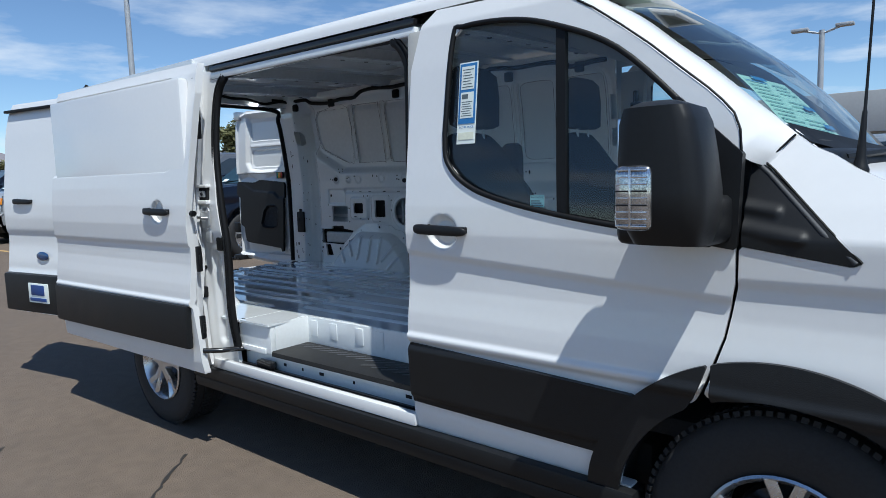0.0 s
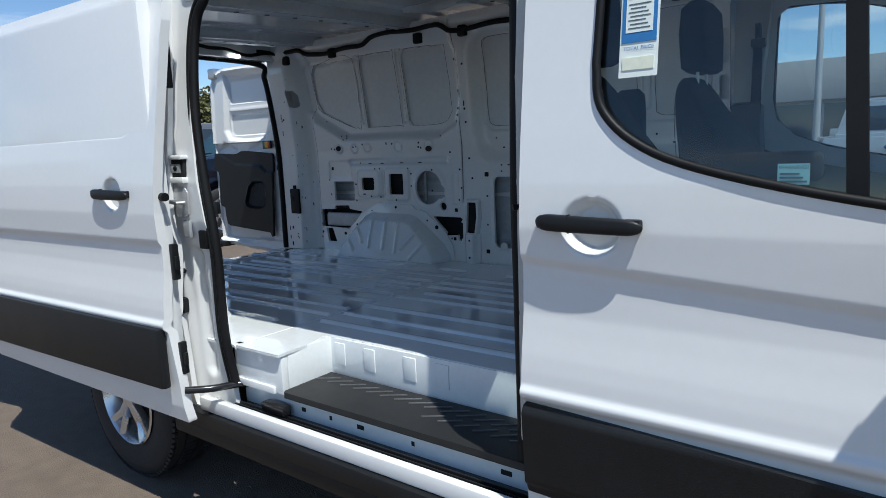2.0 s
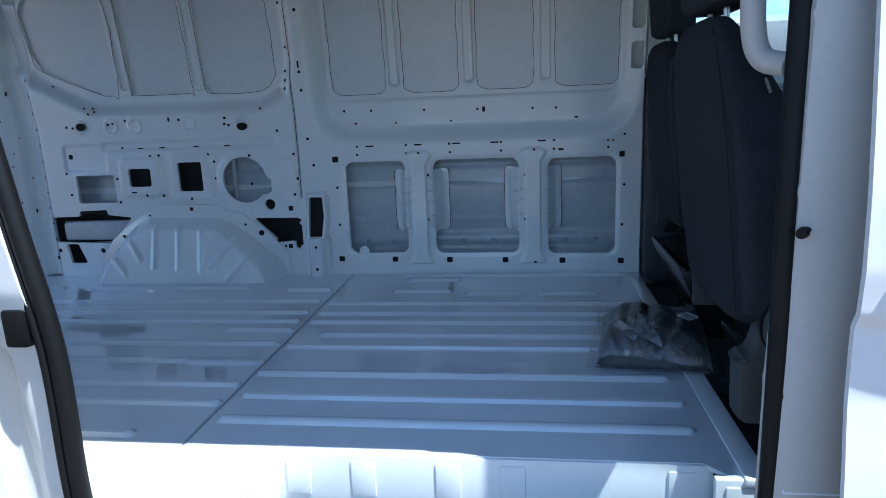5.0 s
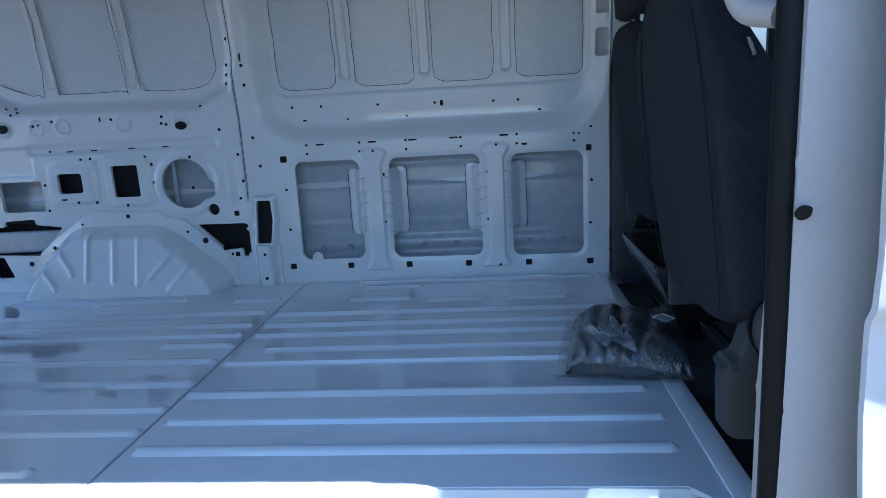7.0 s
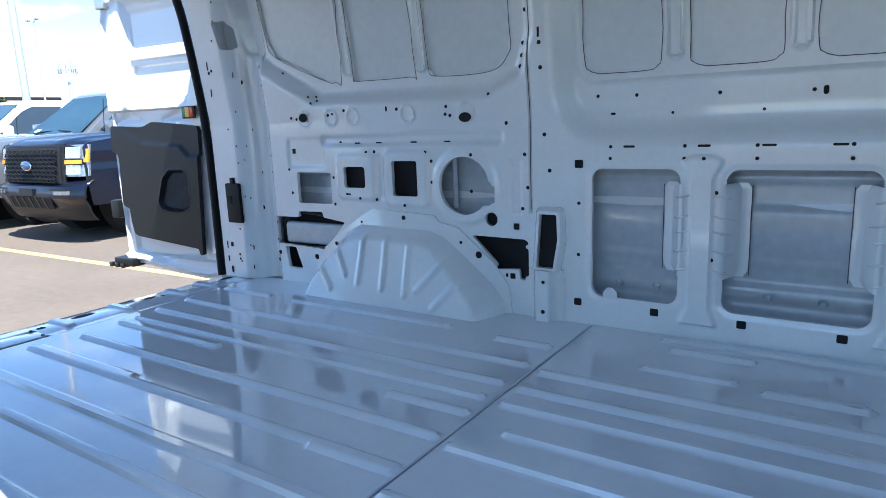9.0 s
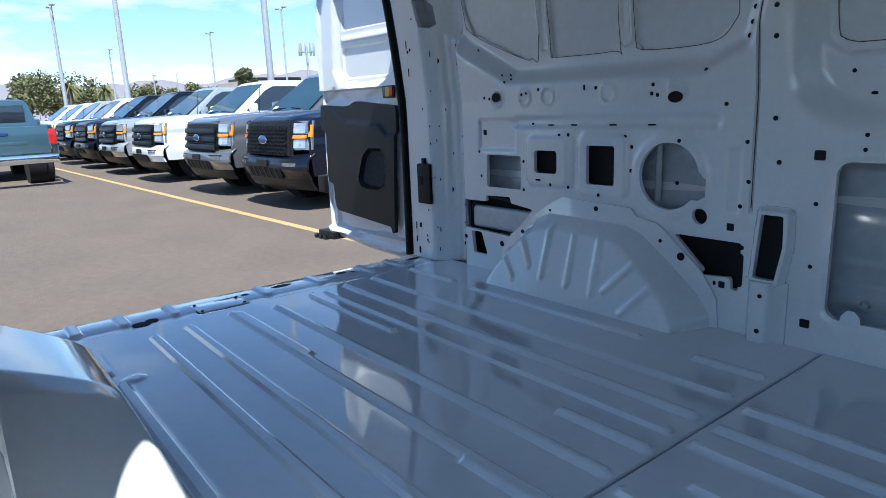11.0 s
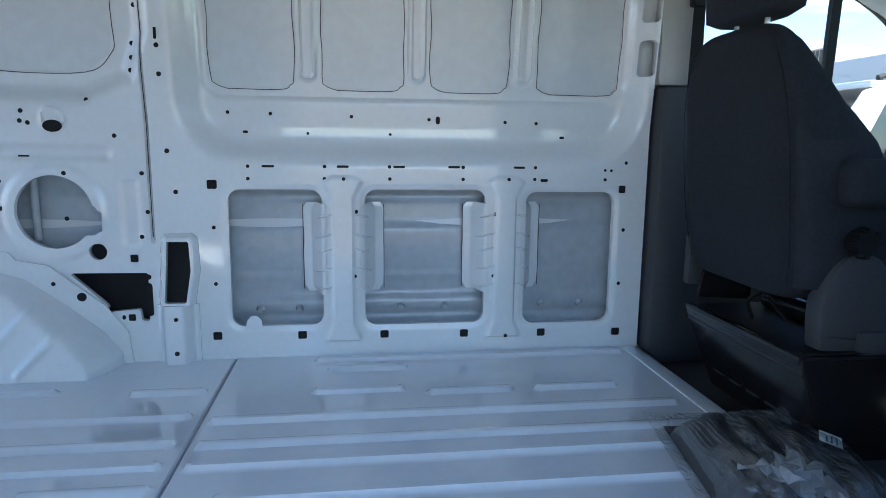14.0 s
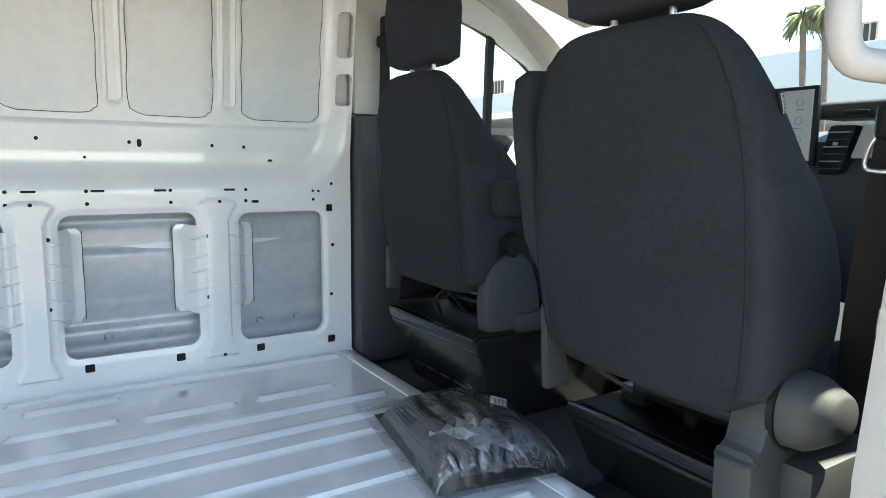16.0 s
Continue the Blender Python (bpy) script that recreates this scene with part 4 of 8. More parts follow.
slot(0.45, 0.838, 0.010, 0.014)
slot(-0.57, 1.278, 0.020, 0.022)
slot(0.526, 0.89, 0.018, 0.10)
dot(0.605, 0.839, 0.007)
dot(0.526, 0.958, 0.008)
dot(-0.474, 0.827, 0.012)
dot(-0.728, 0.79, 0.010)
dot(-0.70, 0.83, 0.010)
for z in np.arange(0.78, 1.95, 0.075):
    if z < 1.5 or z > 1.75:
        dot(-0.885 + 0.03 * math.sin(z * 31), z, 0.005)
    dot(-0.735 + 0.012 * math.sin(z * 17), z + 0.03, 0.0045)
for x, z, w, h in ((-0.972, 1.66, 0.008, 0.045), (-0.970, 1.625, 0.012, 0.014), (-0.980, 1.545, 0.008, 0.045), (-0.843, 1.61, 0.008, 0.024), (-0.967, 0.855, 0.018, 0.022), (-1.000, 0.85, 0.008, 0.035), (-1.000, 0.785, 0.010, 0.030), (-0.918, 0.81, 0.012, 0.010), (-0.918, 0.79, 0.012, 0.010), (-0.98, 0.735, 0.016, 0.034), (-0.85, 0.754, 0.012, 0.020), (-0.845, 0.845, 0.012, 0.022)):
    slot(x, z, w, h)
for x, z, r in ((-0.951, 1.633, 0.007), (-0.82, 1.578, 0.011), (-0.814, 1.375, 0.005), (-0.836, 1.305, 0.005), (-0.847, 1.243, 0.005), (-0.799, 1.185, 0.006), (-0.839, 1.072, 0.006), (-0.804, 1.026, 0.011)):
    dot(x, z, r)
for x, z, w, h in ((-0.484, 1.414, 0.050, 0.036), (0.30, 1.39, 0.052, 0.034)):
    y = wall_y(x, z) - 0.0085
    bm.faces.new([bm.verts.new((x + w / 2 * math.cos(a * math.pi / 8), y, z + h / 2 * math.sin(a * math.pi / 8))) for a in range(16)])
holes = part("fixing_hole_shade", bm, HOLE_SHADE, inner_wall, "small round and slotted fixing holes, painted as flat dark shade", smooth=False)
holes["kind"] = "stuff"

# ---- van: ceiling, rear frame ----
ROOFP = mat("grey_roof_primer", (0.52, 0.545, 0.565), 0.26, coat=0.4, vary=0.08, scale=3)
def ceil_z(u, v):
    z = 2.060 + 0.052 * (v + 0.86) + 0.010 * (1 - (v / 0.9) ** 2)
    for x in (-0.62, 0.22, 1.06, 1.9):
        z = z - 0.05 * step(np.abs(u - x) - 0.06, 0.03) + 0.012 * step(np.abs(u - x) - 0.018, 0.02)
    for x in (-0.2, 0.64, 1.48):
        z = z - 0.012 * step(np.abs(np.abs(u - x) - 0.17) - 0.012, 0.016)
    return z


sheet("roof_lining", (-1.05, 2.10), (-0.875, 0.90), 0.016, lambda u, v: (u, v, ceil_z(u, v)), None, ROOFP, van, 0.0, label="bare metal roof underside with cross bows")
for x in (-0.62, 0.22, 1.06, 1.9):
    for k in range(9):
        y = -0.7 + 0.175 * k
        part("bow_hole", cyl((x - 0.045, y, float(ceil_z(np.array([x - 0.045]), np.array([y]))[0]) - 0.002), (x - 0.045, y, float(ceil_z(np.array([x - 0.045]), np.array([y]))[0]) + 0.004), 0.012, n=10), HOLE_SHADE, van)
part("ceiling_trim", box((2.1, -0.82, 2.02), (2.62, 0.86, 2.05), 0.01), BEIGE, van)
part("ceiling_trim", box((2.60, -0.74, 1.985), (2.775, 0.74, 2.03), 0.015), BEIGE, van)
# unseen flaps added behind the windscreen to keep sun off the cab floor
for y0 in (-0.68, 0.06):
    sun_flap = box((2.63, y0, 1.955), (2.93, y0 + 0.62, 1.975), 0.009, segments=2)
    bmesh.ops.rotate(sun_flap, cent=(2.63, 0, 1.965), matrix=Matrix.Rotation(radians(14), 3, "Y"), verts=sun_flap.verts)
    part("sun_blocker", sun_flap, BEIGE, van, "light grey flap added under the roof to block the sun")
harness = [(x, 0.785 + 0.008 * math.sin(9 * x), 2.066 + 0.006 * math.sin(6 * x + 1) + 0.005 * math.sin(17 * x) + 0.020 * math.tanh(7 * math.sin(5.2 * x + 0.4))) for x in np.linspace(-0.93, 2.0, 90)]
loom = part("wiring_harness", tube(harness, 0.015, 8), RUBBER, van, "black taped wiring loom along the roof rail")
cross = [(-0.925 + 0.006 * math.sin(11 * y), y, 2.075 + 0.012 * math.sin(9 * y) + 0.008 * math.sin(21 * y)) for y in np.linspace(-0.7, 0.785, 40)]
part("wiring_harness", tube(cross, 0.011, 8), RUBBER, van, "black taped wiring loom along the rear header")
for x in (-0.88, -0.42, 0.30, 0.62, 1.3, 1.8):
    part("harness_clip", box((x, 0.770, 2.0), (x + 0.055, 0.805, 2.062), 0.012), RUBBER, loom)
part("rear_header", prism([(-0.84, 2.035), (0.90, 2.035), (0.90, 2.145), (-0.84, 2.060)], 0.10, Matrix.Translation((-1.05, 0, 0)) @ Matrix(((0, 0, 1, 0), (1, 0, 0, 0), (0, 1, 0, 0), (0, 0, 0, 1))), 0.01), INNER, van)
for y in (-0.55, -0.1, 0.62):
    part("header_hole", box((-0.952, y, 2.075), (-0.946, y + 0.12, 2.105), 0.004), HOLE_SHADE, van)
part("rear_lamp", box((-0.955, 0.39, 2.03), (-0.92, 0.47, 2.058), 0.012), emitter("lamp_lens", (1, 0.98, 0.95), 2.0), van, "lit white cargo lamp")
for side, y0 in ((1, 0.855), (-1, -0.96)):
    part("rear_pillar", box((-1.05, y0, 0.70), (-0.965, y0 + 0.10, 2.1 if side > 0 else 2.03), 0.02), INNER, van)
sill = part("rear_sill", box((-1.06, -0.90, 0.60), (-0.90, 0.90, 0.697), 0.012), INNER, van)
for y, x, w, l in ((-0.385, -0.915, 0.020, 0.022), (-0.425, -0.895, 0.026, 0.030), (0.14, -1.0, 0.018, 0.045), (-0.02, -0.985, 0.014, 0.016), (0.42, -1.0, 0.016, 0.026), (0.47, -0.985, 0.010, 0.011), (0.80, -0.985, 0.016, 0.036)):
    bm = cyl((0, 0, 0), (0, 0, 0.003), 0.02, n=18)
    bmesh.ops.scale(bm, vec=(w / 0.02, l / 0.02, 1), verts=bm.verts)
    o = part("sill_slot", bm, HOLE_SHADE, sill)
    o.location = (x, y, 0.6945)
plate_s = part("sill_plate", prism([(-0.980, -0.232), (-0.868, -0.232), (-0.868, -0.050), (-0.980, -0.050)], 0.004, Matrix.Translation((0, 0, 0.6955)), 0.0015), INNER, sill, "small bolted cover plate in the rear sill")
part("plate_gap", box((-0.984, -0.236, 0.6945), (-0.864, -0.046, 0.6962)), HOLE_SHADE, plate_s)
for x, y in ((-0.968, -0.220), (-0.968, -0.062), (-0.880, -0.220), (-0.880, -0.062)):
    part("plate_bolt", cyl((x, y, 0.699), (x, y, 0.704), 0.007, 0.005, 10), DARKSTEEL, plate_s)
seal = spline([(-1.066, 0.838, 0.70), (-1.066, 0.842, 1.2), (-1.066, 0.832, 1.45), (-1.066, 0.795, 1.75), (-1.066, 0.76, 1.93), (-1.06, 0.70, 2.025), (-1.06, 0, 2.035), (-1.06, -0.70, 2.025), (-1.06, -0.83, 1.98), (-1.06, -0.86, 0.70)], 8)
part("rear_door_seal", tube(seal, 0.019, 8), RUBBER, van)
stp = part("striker_plate", box((-0.960, 0.824, 0.960), (-0.868, 0.842, 1.140), 0.006), RUBBER, van, "black rear door striker plate")
part("striker_opening", box((-0.945, 0.8215, 1.045), (-0.918, 0.8245, 1.085), 0.001), HOLE_SHADE, stp)
part("striker_tab", box((-0.925, 0.826, 1.138), (-0.905, 0.842, 1.165), 0.002), RUBBER, stp)

# near rear inner wall, plain
part("near_inner_wall", box((-1.0, -0.90, 0.70), (0.45, -0.885, 2.06)), INNER, van)

# C pillar at the back of the side opening
cp = lambda u, v: sd_poly(u, v, [(0.40, 0.40), (0.745, 0.44), (0.722, 0.80), (0.722, 1.05), (0.682, 1.30), (0.648, 1.55), (0.648, 1.85), (0.70, 1.97), (0.40, 2.0)])
PILLAR_Y = lambda v: np.interp(v, [0.38, 0.60, 0.85, 1.05, 1.16, 1.30, 1.45, 1.70, 2.02], [0.915, 0.925, 0.925, 0.932, 0.955, 0.958, 0.945, 0.915, 0.885])
sheet("rear_pillar", (0.38, 0.78), (0.38, 2.02), 0.008, lambda u, v: (u, -(PILLAR_Y(v) + 0.016 * step(u - 0.535 - 0.02 * np.sin(4 * v), 0.06) - 0.020 * step(sd_line(u, v, (0.62, 0.60), (0.60, 1.02), 0.030), 0.04)), v), cp, WHITE, van, 0.02, (0, 1, 0), "white door pillar with latch parts")
# solid near-black block painted as the shade in the track recess
part("track_recess", box((0.40, -0.968, 1.322), (0.622, -0.935, 1.388), 0.008), HOLE_SHADE, van)
ZINC = mat("bright_zinc", (0.42, 0.43, 0.44), 0.35, metal=0.3, vary=0.15, scale=40, coat=0.3)
part("centre_track", box((0.41, -0.974, 1.338), (0.608, -0.955, 1.370), 0.004), ZINC, van, "bright steel centre track end")
part("track_lip", box((0.40, -0.980, 1.300), (0.63, -0.94, 1.322), 0.006), WHITE, van)
part("track_lip", box((0.40, -0.980, 1.386), (0.63, -0.94, 1.402), 0.006), WHITE, van)
part("track_end", cyl((0.585, -0.9735, 1.354), (0.585, -0.978, 1.354), 0.009), DARKSTEEL, van)
lt = part("latch_plate", prism([(0.545, 1.195), (0.545, 1.265), (0.565, 1.285), (0.625, 1.285), (0.64, 1.265), (0.635, 1.19), (0.61, 1.175), (0.565, 1.178)], 0.006, Matrix.Translation((0, -0.966, 0)) @ UPRIGHT, 0.002), ZINC, van, "bright steel latch striker")
bm = tube([(0.565, -0.97, 1.235), (0.568, -1.0, 1.235), (0.615, -1.0, 1.23), (0.618, -0.97, 1.23)], 0.007, 8)
part("striker_loop", bm, STEEL, lt)
part("latch_slot", box((0.585, -0.968, 1.10), (0.625, -0.955, 1.165), 0.004), ZINC, lt)
part("buffer", box((0.655, -0.955, 1.06), (0.70, -0.925, 1.13), 0.008), RUBBER, van)
part("buffer", box((0.46, -0.96, 0.80), (0.52, -0.92, 0.86), 0.01), BLACK, van)
part("locator_pin", cyl((0.515, -0.93, 0.965), (0.515, -0.985, 0.965), 0.010), RUBBER, van)
part("buffer", box((0.46, -0.96, 0.70), (0.51, -0.925, 0.80), 0.01), STEEL, van)
seal = spline([(1.963, -0.885, 0.56), (1.961, -0.888, 1.0), (1.957, -0.886, 1.3), (1.960, -0.875, 1.75), (1.948, -0.875, 1.86), (1.90, -0.885, 1.925), (1.80, -0.88, 1.945), (0.85, -0.88, 1.95), (0.72, -0.89, 1.92), (0.665, -0.90, 1.80), (0.66, -0.92, 1.55), (0.70, -0.935, 1.30), (0.735, -0.935, 1.05), (0.735, -0.935, 0.75), (0.755, -0.92, 0.545)], 8)
door_seal = part("door_seal", tube(seal, 0.0165, 10), RUBBER, van, "thick black rubber seal round the side opening")
lip = []
for i, p in enumerate(seal):
    a, c = seal[max(i - 1, 0)], seal[min(i + 1, len(seal) - 1)]
    dx, dz = c[0] - a[0], c[2] - a[2]
    n_ = math.hypot(dx, dz) or 1.0
    lip.append((p[0] + dz / n_ * 0.021, p[1] - 0.007, p[2] - dx / n_ * 0.021))
part("seal_lip", tube(lip, 0.0085, 8), RUBBER, door_seal)

# B pillar and top rail of the side opening
side_sheet("front_pillar", (1.976, 2.085), (0.46, 2.0), None, INNER, -1, -0.100, 0.03, 0.02)
bm = prism([(1.960, 0.62), (1.960, 0.97), (1.963, 1.30), (1.965, 1.55), (1.985, 1.95), (2.09, 1.95), (2.07, 1.3), (2.10, 0.62)], 0.045, Matrix.Translation((0, -0.862, 0)) @ UPRIGHT, 0.02)
inner_y = max(v.co.y for v in bm.verts)
for v in bm.verts:
    if v.co.y > inner_y - 0.0225:
        v.co.y += -0.836 - inner_y + 0.020 * min(1.0, max(0.0, (1.34 - v.co.z) / 0.36))
part("pillar_cover", bm, BEIGE, van, "light grey pillar cover")
grab = spline([(1.955, -0.82, 1.86), (1.93, -0.785, 1.84), (1.925, -0.78, 1.70), (1.925, -0.78, 1.56), (1.94, -0.785, 1.50), (1.97, -0.82, 1.485)], 6)
part("grab_handle", tube(grab, 0.019, 12), BEIGE, van, "light grey grab handle")
strap = bmesh.new()
prev = None
for c in spline([(2.052, -0.800, 1.455), (2.072, -0.780, 1.37), (2.120, -0.742, 1.17), (2.170, -0.717, 1.05), (2.195, -0.707, 0.95)], 5):
    c = Vector(c)
    cur = (strap.verts.new(c + Vector((0.009, -0.019, 0))), strap.verts.new(c + Vector((-0.009, 0.019, 0))))
    if prev:
        strap.faces.new((prev[0], prev[1], cur[1], cur[0]))
    prev = cur
r_ = bmesh.ops.extrude_face_region(strap, geom=list(strap.faces))
bmesh.ops.translate(strap, verts=[v for v in r_["geom"] if isinstance(v, bmesh.types.BMVert)], vec=(0.002, 0, 0))
part("seat_belt", strap, RUBBER, van, "black seat belt strap")
bm = box((2.035, -0.85, 1.405), (2.066, -0.772, 1.452), 0.012, segments=3)
guide = part("belt_guide", bm, BLACK, van, "black belt guide on the pillar")
part("guide_loop", tube(spline([(2.046, -0.776, 1.415), (2.046, -0.766, 1.395), (2.048, -0.762, 1.372), (2.050, -0.776, 1.366), (2.052, -0.80, 1.366)], 4), 0.0035, 8), STEEL, guide, "chrome belt loop")
bp = prism(spline([(0, -0.075), (-0.009, -0.06), (-0.010, 0), (-0.009, 0.06), (0, 0.075), (0.009, 0.06), (0.010, 0), (0.009, -0.06), (0, -0.075)], 4)[:-1], 0.008, Matrix.Translation((1.995, -0.892, 0.975)) @ UPRIGHT, 0.002)
lt2 = part("door_contact", bp, BLACK, van, "black door contact plate")
for k in range(3):
    part("contact_pin", box((1.990, -0.905, 0.95 + 0.02 * k), (2.0, -0.897, 0.96 + 0.02 * k), 0.002), STEEL, lt2)
bm = prism(spline([(0, -0.028), (-0.008, -0.02), (-0.008, 0.02), (0, 0.028), (0.008, 0.02), (0.008, -0.02), (0, -0.028)], 4)[:-1], 0.008, Matrix.Translation((1.994, -0.897, 1.245)) @ UPRIGHT, 0.002)
add_cyl(bm, (1.993, -0.89, 1.243), (1.970, -0.918, 1.24), 0.007, 0.005, 10)
add_cyl(bm, (1.973, -0.914, 1.24), (1.966, -0.922, 1.239), 0.009, 0.008, 12)
part("door_buffer", bm, RUBBER, van, "black rubber door stop pin")
sheet("opening_header", (0.55, 2.06), (1.985, 2.06), 0.02, side_place(-1, -0.045), None, DARKSTEEL, van, 0.03, (0, 1, 0))
part("upper_track", box((0.62, -0.905, 1.972), (2.02, -0.86, 2.0), 0.006), DARKSTEEL, van, "dark upper sliding-door track")
part("header_flange", box((0.62, -0.90, 1.935), (2.02, -0.86, 1.97), 0.008), INNER, van)
part("door_sill", box((0.60, -0.984, 0.440), (2.03, -0.952, 0.492), 0.008), WHITE, van, "white sill lip")
track = part("lower_track", box((0.72, -0.955, 0.445), (2.0, -0.868, 0.468), 0.004), DARKSTEEL, van, "black ribbed lower sliding-door track")
for y in (-0.945, -0.925, -0.905):
    part("track_rib", box((0.74, y, 0.466), (1.99, y + 0.008, 0.476), 0.003), BLACK, track)
rail = part("step_beam", box((0.74, -0.872, 0.455), (2.0, -0.858, 0.553), 0.003), INNER, van, "white painted beam under the step")
for x, w in ((1.06, 0.02), (1.20, 0.012), (1.33, 0.03), (1.56, 0.012), (1.88, 0.035)):
    part("beam_slot", box((x, -0.8735, 0.495), (x + w, -0.8715, 0.510), 0.0005), HOLE_SHADE, rail)
part("track_bracket", box((0.74, -0.91, 0.548), (0.96, -0.875, 0.575), 0.005), WHITE, van, "white roller bracket with slots")
for x in (0.78, 0.87):
    part("bracket_slot", box((x, -0.9, 0.5745), (x + 0.03, -0.888, 0.5765), 0.0005), HOLE_SHADE, van)
part("roller_carriage", box((0.90, -0.925, 0.478), (1.02, -0.885, 0.515), 0.008), DARKSTEEL, van, "black roller carriage")
part("step_riser", box((0.98, -0.662, 0.55), (1.94, -0.640, 0.70), 0.004), INNER, van)
part("step_riser", box((1.93, -0.712, 0.55), (2.02, -0.690, 0.70), 0.004), INNER, van)
part("step_side", box((0.965, -0.87, 0.55), (1.0, -0.64, 0.70), 0.004), INNER, van)
part("step_front", box((0.73, -0.90, 0.55), (1.0, -0.87, 0.70), 0.006), INNER, van)
for x in (1.02, 1.17, 1.36, 1.50, 1.85, 1.95):
    y = -0.6655 if x < 1.93 else -0.7155
    part("riser_pad", box((x, y, 0.60), (x + 0.055, y + 0.02, 0.685), 0.003), INNER, van)
mat_keep = lambda u, v: sd_poly(u, v, [(1.01, -0.905), (0.985, -0.87), (0.99, -0.67), (1.92, -0.67), (1.95, -0.715), (2.0, -0.715), (2.0, -0.905)])
MATRUB = mat("dusty_black_rubber_mat", (0.012, 0.012, 0.0125), 0.6, vary=0.2, scale=5, dirt=0.35, dirt_colour=(0.045, 0.041, 0.037))
step_mat = sheet("step_mat", (0.96, 2.02), (-0.915, -0.65), 0.01, lambda u, v: (u, v, 0.565 + 0 * u), mat_keep, MATRUB, van, 0.022, (0, 0, -1), "black ribbed rubber step mat")
# grey of the tread bars, paler than the mat
TREAD = mat("pale_tread_edge", (0.10, 0.10, 0.105), 0.5, vary=0.2)
for k in range(14):
    m = Matrix.Translation((1.045 + 0.064 * k, -0.728, 0)) @ Matrix.Rotation(radians(34), 4, "Z")
    part("tread_bar", box((-0.047, -0.002, 0.563), (0.047, 0.002, 0.569), 0.0012, m=m), TREAD, step_mat)
    if k > 7:
        part("tread_bar", box((-0.038, -0.002, 0.563), (0.038, 0.002, 0.569), 0.001, m=Matrix.Translation((0.03, -0.066, 0)) @ m), TREAD, step_mat)

# ---- sliding door, slid open along the side ----
SLIDE = pose(0.67, -1.105, 0, 0, 0, 2.6)
slider = thing("sliding_door", "white sliding side door pushed open, black handle and moulding", "van door", at=(0, 0, 0))
slider.matrix_world = SLIDE
slider.parent = van


def slide_place(off=0.0, extra=None):
    def place(u, v):
        o = (skin(v) - 0.99) + off
        if extra is not None:
            o = o + extra(u, v)
        return u, -o, v
    return place


SL = 1.52
emb = lambda u, v: -0.030 * step(sd_disc(u, v, -0.285, 1.268, 0.052), 0.022) - 0.012 * step(sd_box(u, v, -SL - 0.2, -0.17, 1.475, 1.945, 0.05), 0.012)
body = sheet("door_skin", (-SL, 0.035), (0.44, 2.01), 0.0055, slide_place(0.0, emb), lambda u, v: sd_poly(u, v, [(-SL, 0.47), (-SL, 2.0), (0.02, 2.0), (0.03, 1.85), (0.0, 1.5), (-0.02, 1.20), (-0.02, 0.80), (0.0, 0.62), (0.01, 0.44)]), WHITE, slider, 0.035, (0, 1, 0), "white door skin with a blank window pressing")
part("door_inner", box((-SL + 0.04, 0.02, 0.50), (-0.035, 0.075, 1.93), 0.02), WHITE, slider)
part("lower_cladding", box((-SL + 0.01, -0.035, 0.575), (-0.03, 0.0, 0.798), 0.012), MOULD, slider, "black lower door moulding")
slide_handle = door_handle(slider, -0.40, 1.27, -1, 0.24)
for o in slider.children:
    if o.name.startswith("door_handle"):
        o.location.y += 0.99
for z, h in ((1.03, 0.13), (0.68, 0.12), (1.78, 0.3)):
    yl = 0.99 - float(skin(z))
    bm = box((-0.014, yl + 0.022, z - h / 2), (0.004, yl + 0.050, z + h / 2), 0.006)
    add_box(bm, (0.0, yl + 0.028, z - h / 5), (0.014, yl + 0.044, z + h / 6), 0.003)
    part("door_latch", bm, BLACK, slider)
part("rubber_stop", cyl((-0.02, 0.03, 1.26), (0.004, 0.03, 1.26), 0.015), RUBBER, slider)
part("door_arm", tube(spline([(0.0, 0.03, 0.56), (0.06, 0.10, 0.555), (0.11, 0.20, 0.55), (0.20, 0.24, 0.55)], 5), 0.014, 8), DARKSTEEL, slider, "black lower roller arm")

# ---- rear doors, swung open ----
def rear_door(side, at, turn):
    """Outside towards -y in its own frame; hinge at x = 0, free edge at x = -0.80."""
    d = thing("rear_door", "white rear cargo door swung open" + (", black trim panel inside" if side > 0 else ", black handle outside"), "van door")
    d.matrix_world = pose(*at, 0, 0, turn)
    d.parent = van
    return d


far_door = rear_door(1, (-1.10, 0.945, 0), 3.0)
out = [(-0.885, 0.70), (-0.888, 1.20), (-0.877, 1.40), (-0.868, 1.60), (-0.841, 1.95), (-0.80, 2.05), (-0.66, 2.09), (-0.18, 2.08), (-0.07, 2.0), (-0.03, 1.80), (-0.02, 1.45), (-0.05, 0.70), (-0.09, 0.645), (-0.20, 0.632), (-0.44, 0.643), (-0.72, 0.672), (-0.85, 0.672)]


